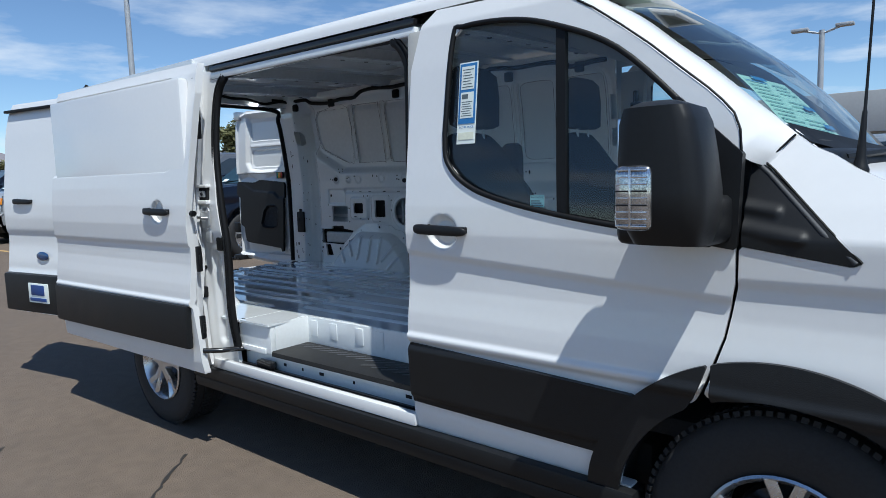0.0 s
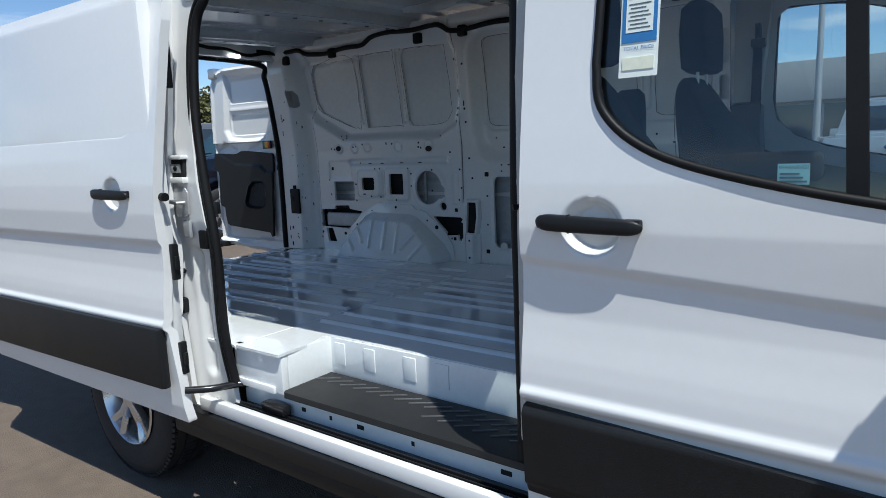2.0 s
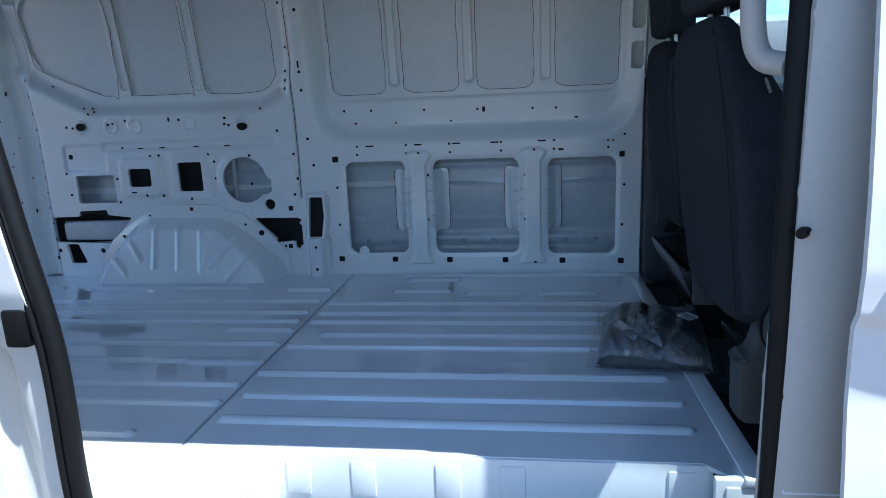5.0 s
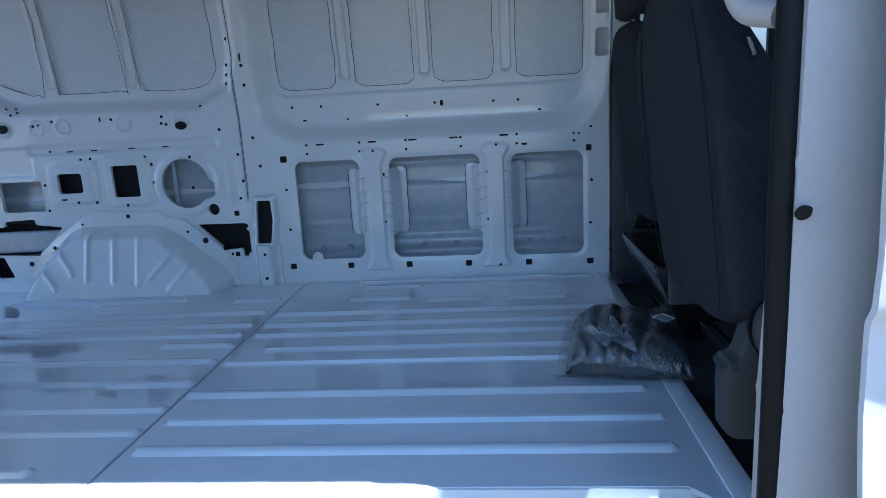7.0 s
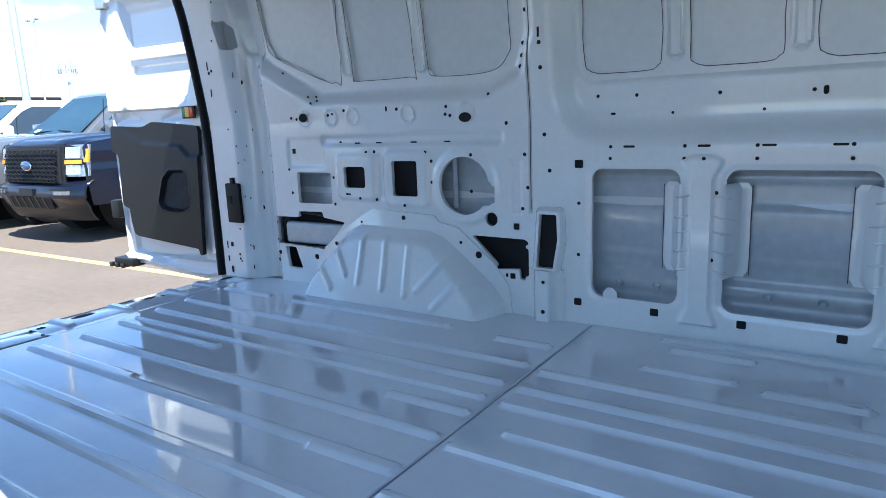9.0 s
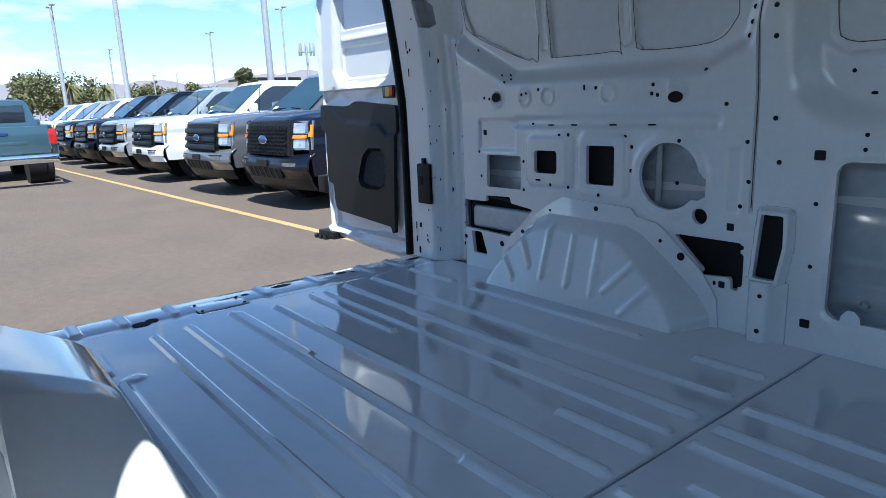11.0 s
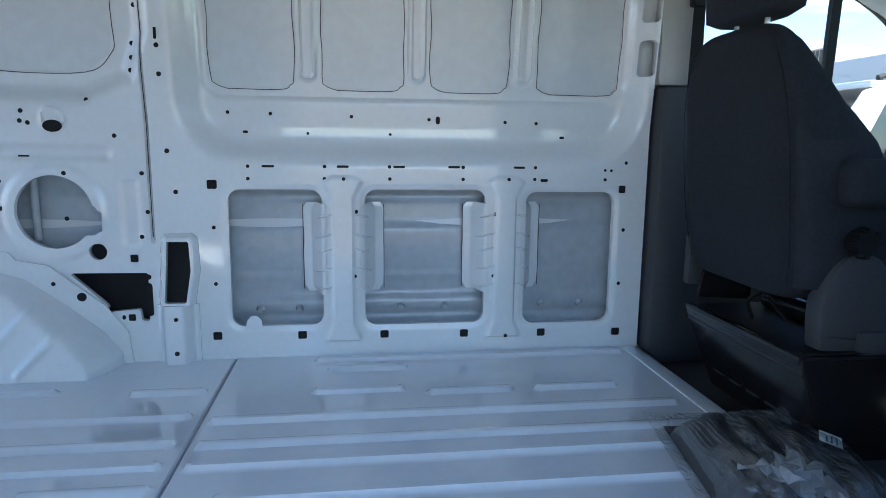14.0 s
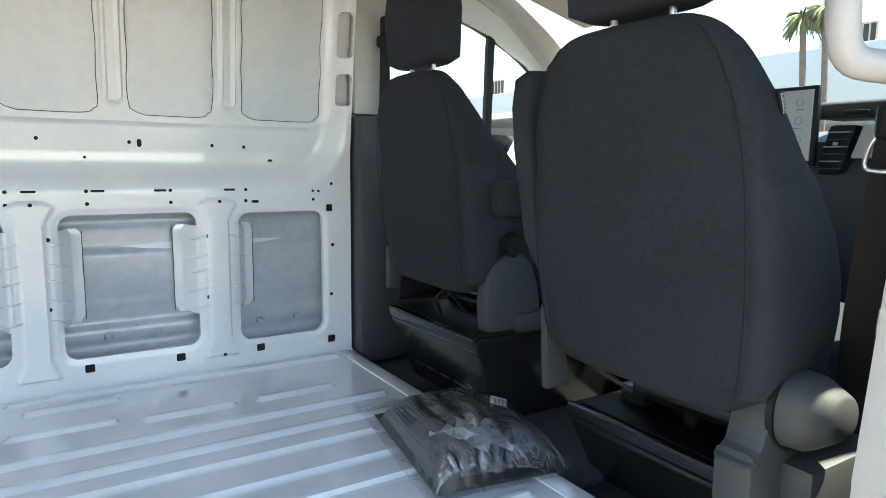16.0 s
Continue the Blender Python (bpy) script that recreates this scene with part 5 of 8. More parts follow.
def inner_face(u, v):
    d = 0.034 * step(sd_poly(u, v, [(-0.70, 1.60), (-0.655, 1.53), (-0.50, 1.515), (-0.25, 1.52), (-0.185, 1.58), (-0.15, 1.75), (-0.17, 2.02), (-0.66, 2.03)]), 0.035)
    d = d + 0.012 * step(sd_box(u, v, -0.645, -0.185, 1.805, 1.99, 0.02), 0.010) + 0.010 * step(sd_box(u, v, -0.655, -0.20, 1.555, 1.715, 0.04), 0.010)
    d = d - 0.008 * step(np.abs(v - 1.757) - 0.012, 0.012) * step(sd_box(u, v, -0.66, -0.17, 1.7, 1.82), 0.02)
    # rolled edge, the raised lower belt and the channel above the trim
    d = d - 0.016 * step(np.abs(sd_poly(u, v, out) + 0.028) - 0.010, 0.022)
    d = d + 0.020 * step(sd_poly(u, v, [(-0.80, 0.74), (-0.55, 0.70), (-0.40, 0.735), (-0.24, 0.735), (-0.24, 0.80), (-0.80, 0.86)]), 0.025)
    d = d + 0.014 * step(sd_poly(u, v, [(-0.83, 1.44), (-0.72, 1.50), (-0.60, 1.44)]), 0.03) + 0.012 * step(sd_poly(u, v, [(-0.45, 1.445), (-0.30, 1.50), (-0.26, 1.44)]), 0.03)
    d = d + 0.022 * step(-0.125 - u, -0.02) * (v < 1.5) * (v > 0.72)
    return u, 0.0 + d, v


sheet("door_shell", (-0.86, 0.0), (0.58, 2.10), 0.010, inner_face, lambda u, v: sd_poly(u, v, out), WHITE, far_door, 0.09, (0, 1, 0), "white inner door pressing")
ZINCW = mat("painted_hinge_white", (0.62, 0.63, 0.63), 0.35, vary=0.08, scale=30)
panel = [(-0.834, 1.421), (-0.625, 1.408), (-0.575, 1.412), (-0.52, 1.430), (-0.49, 1.432), (-0.17, 1.402), (-0.16, 1.38), (-0.205, 0.758), (-0.222, 0.756), (-0.234, 0.789), (-0.715, 0.830), (-0.745, 0.845), (-0.758, 0.903), (-0.762, 0.978), (-0.807, 0.994), (-0.815, 1.02), (-0.799, 1.242), (-0.806, 1.268), (-0.848, 1.288), (-0.855, 1.32)]
CUP = [(-0.500, 1.02), (-0.445, 1.145), (-0.395, 1.182), (-0.290, 1.184), (-0.262, 1.150), (-0.262, 1.060), (-0.285, 1.000), (-0.335, 0.978), (-0.420, 0.980), (-0.480, 0.992)]
trim_panel = sheet("trim_panel", (-0.87, -0.1), (0.72, 1.47), 0.008, lambda u, v: (u, -0.020 + 0.014 * step(sd_poly(u, v, [(-0.84, 1.43), (-0.60, 1.33), (-0.30, 1.31), (-0.24, 1.26), (-0.10, 1.26), (-0.10, 1.5), (-0.84, 1.5)]), 0.020) + 0.026 * step(sd_poly(u, v, CUP), 0.012) - 0.006 * step(np.abs(sd_poly(u, v, CUP)) - 0.008, 0.010), v), lambda u, v: sd_poly(u, v, panel), BLACK, far_door, 0.022, (0, 1, 0), "black moulded trim panel")
MESHCLOTH = mat("grey_speaker_mesh", (0.035, 0.035, 0.038), 0.8, vary=0.6, scale=40, bump=0.5, bump_scale=500)
part("cup_mesh", prism([(u * 0.90 - 0.037, v * 0.90 + 0.108) for u, v in CUP], 0.004, Matrix.Translation((0, 0.0035, 0)) @ UPRIGHT), MESHCLOTH, trim_panel, "grey mesh set into the pull cup")
for u0, v0 in ((-0.053, 1.80), (-0.102, 0.79)):
    hub = part("hinge_plate", cyl((u0, 0.0, v0), (u0, -0.012, v0), 0.045, 0.04, 20), ZINCW, far_door, "white hinge plate with bolts")
    for k in range(4):
        a = 0.6 + k * math.pi / 2
        part("hinge_bolt", cyl((u0 + 0.024 * math.cos(a), -0.012, v0 + 0.024 * math.sin(a)), (u0 + 0.024 * math.cos(a), -0.021, v0 + 0.024 * math.sin(a)), 0.009, n=6), STEEL, hub)
part("hinge_arm", tube(spline([(-0.10, -0.02, 0.79), (-0.05, -0.045, 0.77), (0.0, -0.06, 0.72), (0.03, -0.06, 0.70)], 5), 0.014, 8), WHITE, far_door)
part("reflector_back", box((-0.262, -0.006, 1.440), (-0.168, 0.004, 1.500), 0.004), BLACK, far_door)
for u0, w0, c in ((-0.252, 0.018, (0.02, 0.25, 0.12)), (-0.232, 0.032, (0.85, 0.40, 0.03)), (-0.196, 0.020, (0.55, 0.05, 0.02))):
    part("reflector", box((u0, -0.011, 1.447), (u0 + w0, -0.004, 1.494), 0.002), mat("reflector_strip", c, 0.25, vary=0.15, scale=40), far_door)
bm = box((-0.115, -0.012, 1.405), (-0.035, 0.024, 1.515), 0.006)
add_box(bm, (-0.07, -0.03, 1.43), (-0.04, -0.010, 1.49), 0.004)
part("check_strap", bm, DARKSTEEL, far_door, "black door check strap")
part("grommet", cyl((-0.085, -0.002, 1.295), (-0.085, 0.024, 1.295), 0.042), RUBBER, far_door)
part("latch", box((-0.935, -0.02, 0.92), (-0.865, 0.05, 1.02), 0.01), BLACK, far_door)
lower_latch = part("latch", box((-0.93, -0.045, 0.655), (-0.76, 0.05, 0.700), 0.008), BLACK, far_door, "black lower door latch")
for k in range(3):
    part("latch_claw", box((-0.97 + 0.05 * k, -0.055, 0.645), (-0.94 + 0.05 * k, 0.0, 0.672), 0.006), DARKSTEEL, lower_latch)
part("latch", box((-0.82, -0.03, 2.01), (-0.74, 0.04, 2.09), 0.01), STEEL, far_door)

near_door = rear_door(-1, (-1.10, -0.99, 0), 10.0)
out2 = [(-0.80, 0.50), (-0.80, 1.85), (-0.76, 2.03), (-0.02, 2.03), (-0.01, 0.50)]
outer_face = lambda u, v: (u, -(skin(v) - 0.99), v)
sheet("door_skin", (-0.82, 0.0), (0.46, 2.05), 0.02, outer_face, lambda u, v: sd_poly(u, v, out2), WHITE, near_door, 0.06, (0, 1, 0))
part("lower_cladding", box((-0.81, -0.05, 0.52), (-0.02, 0.0, 0.80), 0.02), MOULD, near_door, "black lower rear moulding")
part("drip_strip", box((-0.79, 0.055, 1.965), (-0.02, 0.085, 1.985), 0.006), RUBBER, near_door)
door_handle(near_door, -0.66, 1.32, -1, 0.24)
for o in near_door.children:
    if o.name.startswith("door_handle"):
        o.location.y += 0.99
bm = bmesh.new()
bmesh.ops.create_uvsphere(bm, u_segments=24, v_segments=10, radius=1)
bmesh.ops.scale(bm, vec=(0.075, 0.01, 0.032), verts=bm.verts)
bmesh.ops.translate(bm, verts=bm.verts, vec=(-0.34, -0.012, 0.93))
part("badge", bm, mat("badge_blue", (0.02, 0.06, 0.16), 0.15, coat=0.6), near_door, "dark blue oval badge with a bright rim")
NAVYINK = mat("navy_print", (0.02, 0.06, 0.22), 0.5, vary=0.1)
plate = part("plate", box((-0.47, -0.062, 0.60), (-0.23, -0.052, 0.74), 0.003), PAPER, near_door, "white dealer plate with blue shape and bars")
part("plate_shape", box((-0.43, -0.066, 0.655), (-0.27, -0.061, 0.728), 0.01), NAVYINK, plate)
part("plate_bar", box((-0.45, -0.066, 0.612), (-0.25, -0.061, 0.636), 0.002), NAVYINK, plate)

# ---- wheels ----
def wheel(x, y, side, r=0.358):
    """Tyre, rim and spokes; outer face towards side * y."""
    w = new("wheel")
    w.parent = van
    w.location = (x, y, r - 0.005)
    prof = [(0.205, 0.095), (0.23, 0.105), (0.245, 0.109), (0.255, 0.105), (0.29, 0.113), (0.30, 0.110), (r - 0.03, 0.107), (r - 0.012, 0.092), (r - 0.002, 0.070), (r - 0.002, 0.035), (r - 0.010, 0.033), (r - 0.010, 0.027), (r - 0.002, 0.025), (r - 0.002, -0.025), (r - 0.010, -0.027), (r - 0.010, -0.033), (r - 0.002, -0.035), (r - 0.002, -0.07), (r - 0.012, -0.092), (r - 0.03, -0.105), (0.29, -0.112), (0.23, -0.105), (0.205, -0.095)]
    bm = lathe(prof, 64)
    tread = bmesh.new()
    for k in range(84):
        a = 2 * math.pi * k / 84
        for s, ph in ((0.072, 0.0), (0.0, 0.02), (-0.072, 0.037)):
            m = Matrix.Rotation(-a - ph, 4, "Y") @ Matrix.Translation((r - 0.004 - 0.006 * (s != 0), s, 0)) @ Matrix.Rotation(-6 * s, 4, "Z")
            add_box(tread, (-0.008, -0.026, -0.0085), (0.006, 0.026, 0.0085), 0.0, m)
    t = part("tyre", bm, TYRE, w, "black tyre with block tread", angle=30)
    part("tread", tread, TYRE, t, angle=30)["kind"] = "stuff"
    s = side
    rim = lathe([(0.205, s * 0.10), (0.212, s * 0.106), (0.205, s * 0.112), (0.190, s * 0.095), (0.180, s * 0.02), (0.180, -s * 0.08)], 48)
    part("rim", rim, ALLOY, w, "silver wheel rim")
    part("brake_disc", lathe([(0.02, s * 0.0), (0.14, s * 0.0), (0.15, -s * 0.02), (0.02, -s * 0.02)], 32), DARKSTEEL, w)
    for k in range(5):
        a = 2 * math.pi * k / 5 + 0.3
        bm = bmesh.new()
        for da in (-0.16, 0.16):
            p = [Vector((math.cos(a + da * f) * q, 0, math.sin(a + da * f) * q)) for q, f in ((0.04, 0.6), (0.12, 0.8), (0.20, 1.35))]
            for i, (c, d) in enumerate(zip(p, p[1:])):
                c = c + Vector((0, s * (0.085 - 0.006 * i), 0))
                d = d + Vector((0, s * (0.079 + 0.012 * i), 0))
                m = Matrix.Translation((c + d) / 2) @ (d - c).to_track_quat("X", "Y").to_matrix().to_4x4()
                add_box(bm, (-(d - c).length / 2 - 0.006, -0.016, -0.016), ((d - c).length / 2 + 0.006, 0.016, 0.016), 0.005, m)
        part("spoke", bm, ALLOY, w)
    part("hub_cap", cyl((0, s * 0.06, 0), (0, s * 0.10, 0), 0.05, 0.042, 24), ALLOY, w)
    return w


for x in (WHEEL_R, WHEEL_F):
    for side in (-1, 1):
        wheel(x, side * (0.845 if x > 1 else 0.868), side, 0.378 if x > 1 else 0.358)

# ---- door mirror ----
mirror = new("door_mirror")
mirror.parent = van
mirror["label"] = "large black door mirror with clear indicator lens"
prof = [(0.0, 0.10), (0.06, 0.125), (0.13, 0.13), (0.22, 0.122), (0.29, 0.112), (0.325, 0.095), (0.34, 0.05)]
bm = bmesh.new()
rings = []
for k, (h, w) in enumerate(prof):
    ring = []
    for a in range(20):
        c, s = math.cos(2 * math.pi * a / 20), math.sin(2 * math.pi * a / 20)
        cx = math.copysign(abs(c) ** 0.5, c) * w
        cy = math.copysign(abs(s) ** 0.5, s) * (0.105 if 0 < k < 6 else 0.07)
        ring.append(bm.verts.new((3.090 + cx * 0.84 + 0.06 * (0.2 - h), -1.20 + cy, 1.225 + h)))
    rings.append(ring)
for a, b in zip(rings, rings[1:]):
    for k in range(20):
        bm.faces.new((a[k], a[(k + 1) % 20], b[(k + 1) % 20], b[k]))
bm.faces.new(rings[0])
bm.faces.new(rings[-1])
part("mirror_housing", bm, BLACK, mirror, "black textured mirror housing")
bm = box((2.985, -1.20, 1.208), (3.185, -0.965, 1.318), 0.03, segments=3)
for v in bm.verts:
    v.co.z += 0.035 * (v.co.y + 0.965) / 0.235 * (v.co.z < 1.26) * -0.2 + 0.02 * (v.co.z > 1.28) * (v.co.x - 2.985) / 0.2
    v.co.x -= 0.035 * (v.co.x < 3.05)
arm_ = part("mirror_arm", bm, BLACK, mirror, "broad black mirror arm")
part("arm_joint", box((3.150, -1.205, 1.235), (3.154, -1.0, 1.335), 0.001), HOLE_SHADE, arm_)
part("indicator_lens", box((2.998, -1.317, 1.262), (3.092, -1.22, 1.418), 0.024, segments=3), mat("lamp_reflector", (0.42, 0.43, 0.45), 0.10, metal=0.9, vary=0.6, scale=22, coat=1.0), mirror, "clear ribbed indicator lens")
LENSRIB = mat("clear_lens_rib", (0.55, 0.56, 0.58), 0.08, metal=0.8, vary=0.3, scale=30, coat=1.0)
part("lens_divider", box((3.040, -1.3215, 1.27), (3.046, -1.316, 1.41), 0.002), LENSRIB, mirror)
for k in range(9):
    part("lens_rib", box((3.006, -1.3205, 1.272 + 0.0165 * k), (3.084, -1.315, 1.276 + 0.0165 * k), 0.0015), BLACK if k in (3, 5) else LENSRIB, mirror)
part("mirror_glass", box((2.990, -1.27, 1.30), (3.0, -1.13, 1.53), 0.01), mat("mirror_silver", (0.9, 0.9, 0.9), 0.02, metal=1.0, vary=0.01), mirror)

# antenna, wiper, window stickers
ant = [(3.441, -0.822, 1.375), (3.441, -0.822, 1.392), (3.442, -0.822, 1.398), (3.4425, -0.821, 1.425), (3.4435, -0.82, 1.47), (3.446, -0.818, 1.535), (3.4465, -0.818, 1.54), (3.449, -0.816, 1.62), (3.462, -0.812, 2.05)]
part("antenna", tube(ant, [0.021, 0.0215, 0.018, 0.012, 0.0085, 0.006, 0.0042, 0.0034, 0.003], 14), BLACK, van, "black whip antenna on a conical foot")
part("wiper", tube([(3.40, -0.76, 1.425), (3.52, -0.40, 1.45), (3.56, -0.05, 1.46)], 0.010, 6), BLACK, van)
st = part("window_sticker", box((2.245, -0.9165, 1.515), (2.325, -0.915, 1.80), 0.0, m=Matrix.Translation((0, 0.0, 0)) ), PAPER, van, "pale price sticker inside the door glass")
st.matrix_basis = Matrix.Translation((0, -0.93, 1.66)) @ Matrix.Rotation(radians(-6.8), 4, "X") @ Matrix.Translation((0, 0.93 - 0.018, -1.66))
FACE = Matrix(((1, 0, 0, 0), (0, 0, 1, 0), (0, 1, 0, 0), (0, 0, 0, 1)))  # u to x, v to z, facing -y
LABELBLUE = mat("sticker_blue", (0.03, 0.17, 0.42), 0.6, vary=0.08)
part("print_frame", box((2.249, -0.9180, 1.585), (2.321, -0.9165, 1.795)), LABELBLUE, st)
part("print_field", box((2.257, -0.9188, 1.605), (2.313, -0.9180, 1.695)), PAPER, st)
part("print_field", box((2.257, -0.9188, 1.705), (2.313, -0.9180, 1.785)), PAPER, st)
part("print_mark", box((2.262, -0.9194, 1.672), (2.288, -0.9188, 1.688)), INK, st)
for k in range(7):
    part("print_bar", box((2.262 + 0.004 * (k % 2), -0.9194, 1.612 + 0.008 * k), (2.308 - 0.005 * (k % 3), -0.9188, 1.6145 + 0.008 * k)), INK, st)
    part("print_bar", box((2.262 + 0.004 * (k % 2), -0.9194, 1.712 + 0.010 * k), (2.308 - 0.006 * (k % 3), -0.9188, 1.715 + 0.010 * k)), INK, st)
lettering("print_words", "TOTAL PRICE", 0.0105, LABELBLUE, st, Matrix.Translation((2.285, -0.9178, 1.573)) @ UPRIGHT)
part("print_bar", box((2.252, -0.9180, 1.530), (2.318, -0.9166, 1.555)), mat("sticker_cream", (0.72, 0.74, 0.60), 0.7), st)
wl_ = part("warning_label", box((2.552, -0.9265, 1.298), (2.604, -0.9255, 1.336)), mat("sticker_turquoise", (0.35, 0.62, 0.62), 0.6), van, "small turquoise warning label inside the quarter glass")
wl_.matrix_basis = Matrix.Translation((0, float(0.952 - skin(1.317)), 0))
lettering("print_words", "WARNING!", 0.0095, INK, wl_, Matrix.Translation((2.578, -0.9268, 1.329)) @ UPRIGHT)
for k in range(3):
    part("print_bar", box((2.556, -0.9272, 1.302 + 0.007 * k), (2.600 - 0.006 * k, -0.9266, 1.3055 + 0.007 * k)), INK, wl_)


def on_screen(u0, u1, v0, v1, lift, name, material, parent, label=""):
    """A flat piece lying against the inside of the windscreen."""
    def place(u, v):
        x, y, z = screen_place(u - 0.22 * (0.37 - v) * (u < -0.6) , v)
        return x - 0.016 + lift, y, z - 0.020 + lift
    return sheet(name, (u0, u1), (v0, v1), 0.03, place, None, material, parent, 0.0, label=label)


ws = on_screen(-0.84, -0.45, 0.075, 0.37, 0.0, "window_sheet", mat("price_sheet_green", (0.55, 0.75, 0.64), 0.6, vary=0.04), van, "large pale green price sheet inside the windscreen")
PALEPRINT = mat("faded_teal_print", (0.24, 0.42, 0.38), 0.6, vary=0.1)
for k in range(11):
    v_ = 0.335 - 0.023 * k
    on_screen(-0.82, -0.66 - 0.02 * (k % 3), v_, v_ + 0.005, 0.002, "print_bar", PALEPRINT if k else BLUEINK, ws)
    if k % 4 != 3:
        on_screen(-0.63, -0.50 - 0.02 * (k % 2), v_, v_ + 0.005, 0.002, "print_bar", PALEPRINT, ws)
for v_, u_ in ((0.345, -0.76), (0.21, -0.58), (0.12, -0.56)):
    on_screen(u_, u_ + 0.10, v_, v_ + 0.022, 0.004, "print_block", BLUEINK, ws)

# ---- cab: seats ----
def loft(sections, n=28):
    """Closed shape from (centre x, centre y, z, half depth, half width, squareness) sections."""
    bm = bmesh.new()
    rings = []
    for cx, cy, z, hx, hy, p in sections:
        ring = []
        for k in range(n):
            c, s = math.cos(2 * math.pi * k / n), math.sin(2 * math.pi * k / n)
            ring.append(bm.verts.new((cx + hx * math.copysign(abs(c) ** p, c), cy + hy * math.copysign(abs(s) ** p, s), z)))
        rings.append(ring)
    for a, b in zip(rings, rings[1:]):
        for k in range(n):
            bm.faces.new((a[k], a[(k + 1) % n], b[(k + 1) % n], b[k]))
    bm.faces.new(rings[0])
    bm.faces.new(rings[-1])
    return bm


def seat(y, inner, shift):
    """Front seat facing +x. inner: the side (+1, -1) towards the middle of the cab."""
    s = thing("front_seat", "charcoal cloth front seat on a black metal base", "seat", "front seats", at=(2.3 + shift, y, FLOOR_Z - 0.04 + (0.025 if y > 0 else 0.0)))
    zb = 0.0
    X = -2.3
    def S(pts):
        return [(x + X, yy, z - (FLOOR_Z - 0.04), hx, hy, p) for x, yy, z, hx, hy, p in pts]
    prof = [(1.0, 2.055, 2.20, 0.185), (1.03, 2.045, 2.235, 0.222), (1.10, 2.035, 2.25, 0.236), (1.20, 2.022, 2.24, 0.243), (1.34, 2.008, 2.185, 0.241), (1.44, 1.998, 2.12, 0.228), (1.50, 1.994, 2.085, 0.208), (1.54, 1.992, 2.065, 0.188), (1.57, 1.993, 2.05, 0.160), (1.588, 2.0, 2.04, 0.12), (1.594, 2.01, 2.03, 0.06)]
    prof = [tuple(float(k) for k in p) for p in spline(prof, 4)]
    if y > 0:
        prof = [(z, a, c + 0.024 * max(0.0, 1 - abs(z - 1.32) / 0.22), w) for z, a, c, w in prof]
    back = S([((a + c) / 2, 0, z, (c - a) / 2, w, 0.40 if z < 1.55 else 0.55) for z, a, c, w in prof])
    part("backrest", loft(back, 64), FABRIC, s, "charcoal cloth backrest", angle=70)
    for q in (-1, 1):
        side = []
        for z, a, c, w in prof[4:37:2]:
            f = min(1.0, max(0.0, (z - 1.22) / 0.34))
            f = f * f * (3 - 2 * f)
            side.append(((a + c) / 2 + 0.012 * (1 - f), q * (w - 0.018 - 0.022 * f), z, (c - a) / 2 - 0.006 - 0.010 * f, 0.030 - 0.018 * f, 0.55))
        side = S(side)
        part("side_bolster", loft(side, 24), FABRIC2, s, "", angle=70)
        seam = [(a + 0.006 + X, q * (w - 0.022), z - (FLOOR_Z - 0.04)) for z, a, c, w in prof[4:33:2]]
        part("seam_welt", tube(seam, 0.0011, 6), RUBBER, s)
    head = S([(2.045, 0, 1.612, 0.040, 0.105, 0.5), (2.045, 0, 1.626, 0.052, 0.138, 0.40), (2.04, 0, 1.75, 0.055, 0.145, 0.36), (2.04, 0, 1.84, 0.05, 0.135, 0.40), (2.04, 0, 1.87, 0.03, 0.10, 0.6)])
    part("headrest", loft(head, 40), FABRIC2, s, "dark cloth headrest", angle=70)
    for dy in (-0.06, 0.06):
        part("headrest_post", cyl((2.045 + X, dy, 0.90), (2.045 + X, dy, 1.0), 0.006), STEEL, s)
    cush = S([(2.54, 0, 0.95, 0.22, 0.24, 0.35), (2.54, 0, 1.01, 0.25, 0.255, 0.35), (2.54, 0, 1.06, 0.23, 0.235, 0.4)])
    part("seat_cushion", loft(cush, 32), FABRIC, s, "", angle=70)
    # folded black sheet-metal box under the cushion, wider at the top
    back_x, top = (-0.26, 0.235) if y > 0 else (-0.135, 0.19)
    base = prism([(back_x, top), (back_x, top - 0.02), (back_x + 0.09, 0.0), (0.52, 0.0), (0.56, top - 0.02), (0.56, top)], 0.48, Matrix.Translation((0, 0.19 if y > 0 else 0.265, 0)) @ UPRIGHT, 0.006)
    seat_base = part("seat_base", base, DARKSTEEL, s, "black sheet-metal seat base")
    yc = -0.05 if y > 0 else 0.025
    part("base_lip", box((back_x - 0.006, yc - 0.235, top - 0.012), (back_x + 0.012, yc + 0.235, top + 0.006), 0.005), DARKSTEEL, seat_base)
    part("base_mat", box((back_x + 0.02, yc - 0.22, top + 0.001), (0.0, yc + 0.22, top + 0.006), 0.002), RUBBER, seat_base)
    for dy in (-0.19, 0.19):
        part("seat_rail", box((-0.03, dy - 0.02, top), (0.40, dy + 0.02, top + 0.045), 0.006), DARKSTEEL, s)
    # near-black filler added as the shade under the cushion
    part("under_seat_shade", box((0.06, -0.20, top + 0.005), (0.40, 0.20, 0.36), 0.02), HOLE_SHADE, s)
    for k in range(5):
        part("base_slot", box((back_x + 0.057, yc - 0.17 + 0.075 * k, 0.062), (back_x + 0.066, yc - 0.125 + 0.075 * k, 0.068), 0.001), HOLE_SHADE, seat_base)
    part("base_rib", box((back_x + 0.004, yc - 0.236, top - 0.040), (back_x + 0.016, yc + 0.236, top - 0.030), 0.003), DARKSTEEL, seat_base)
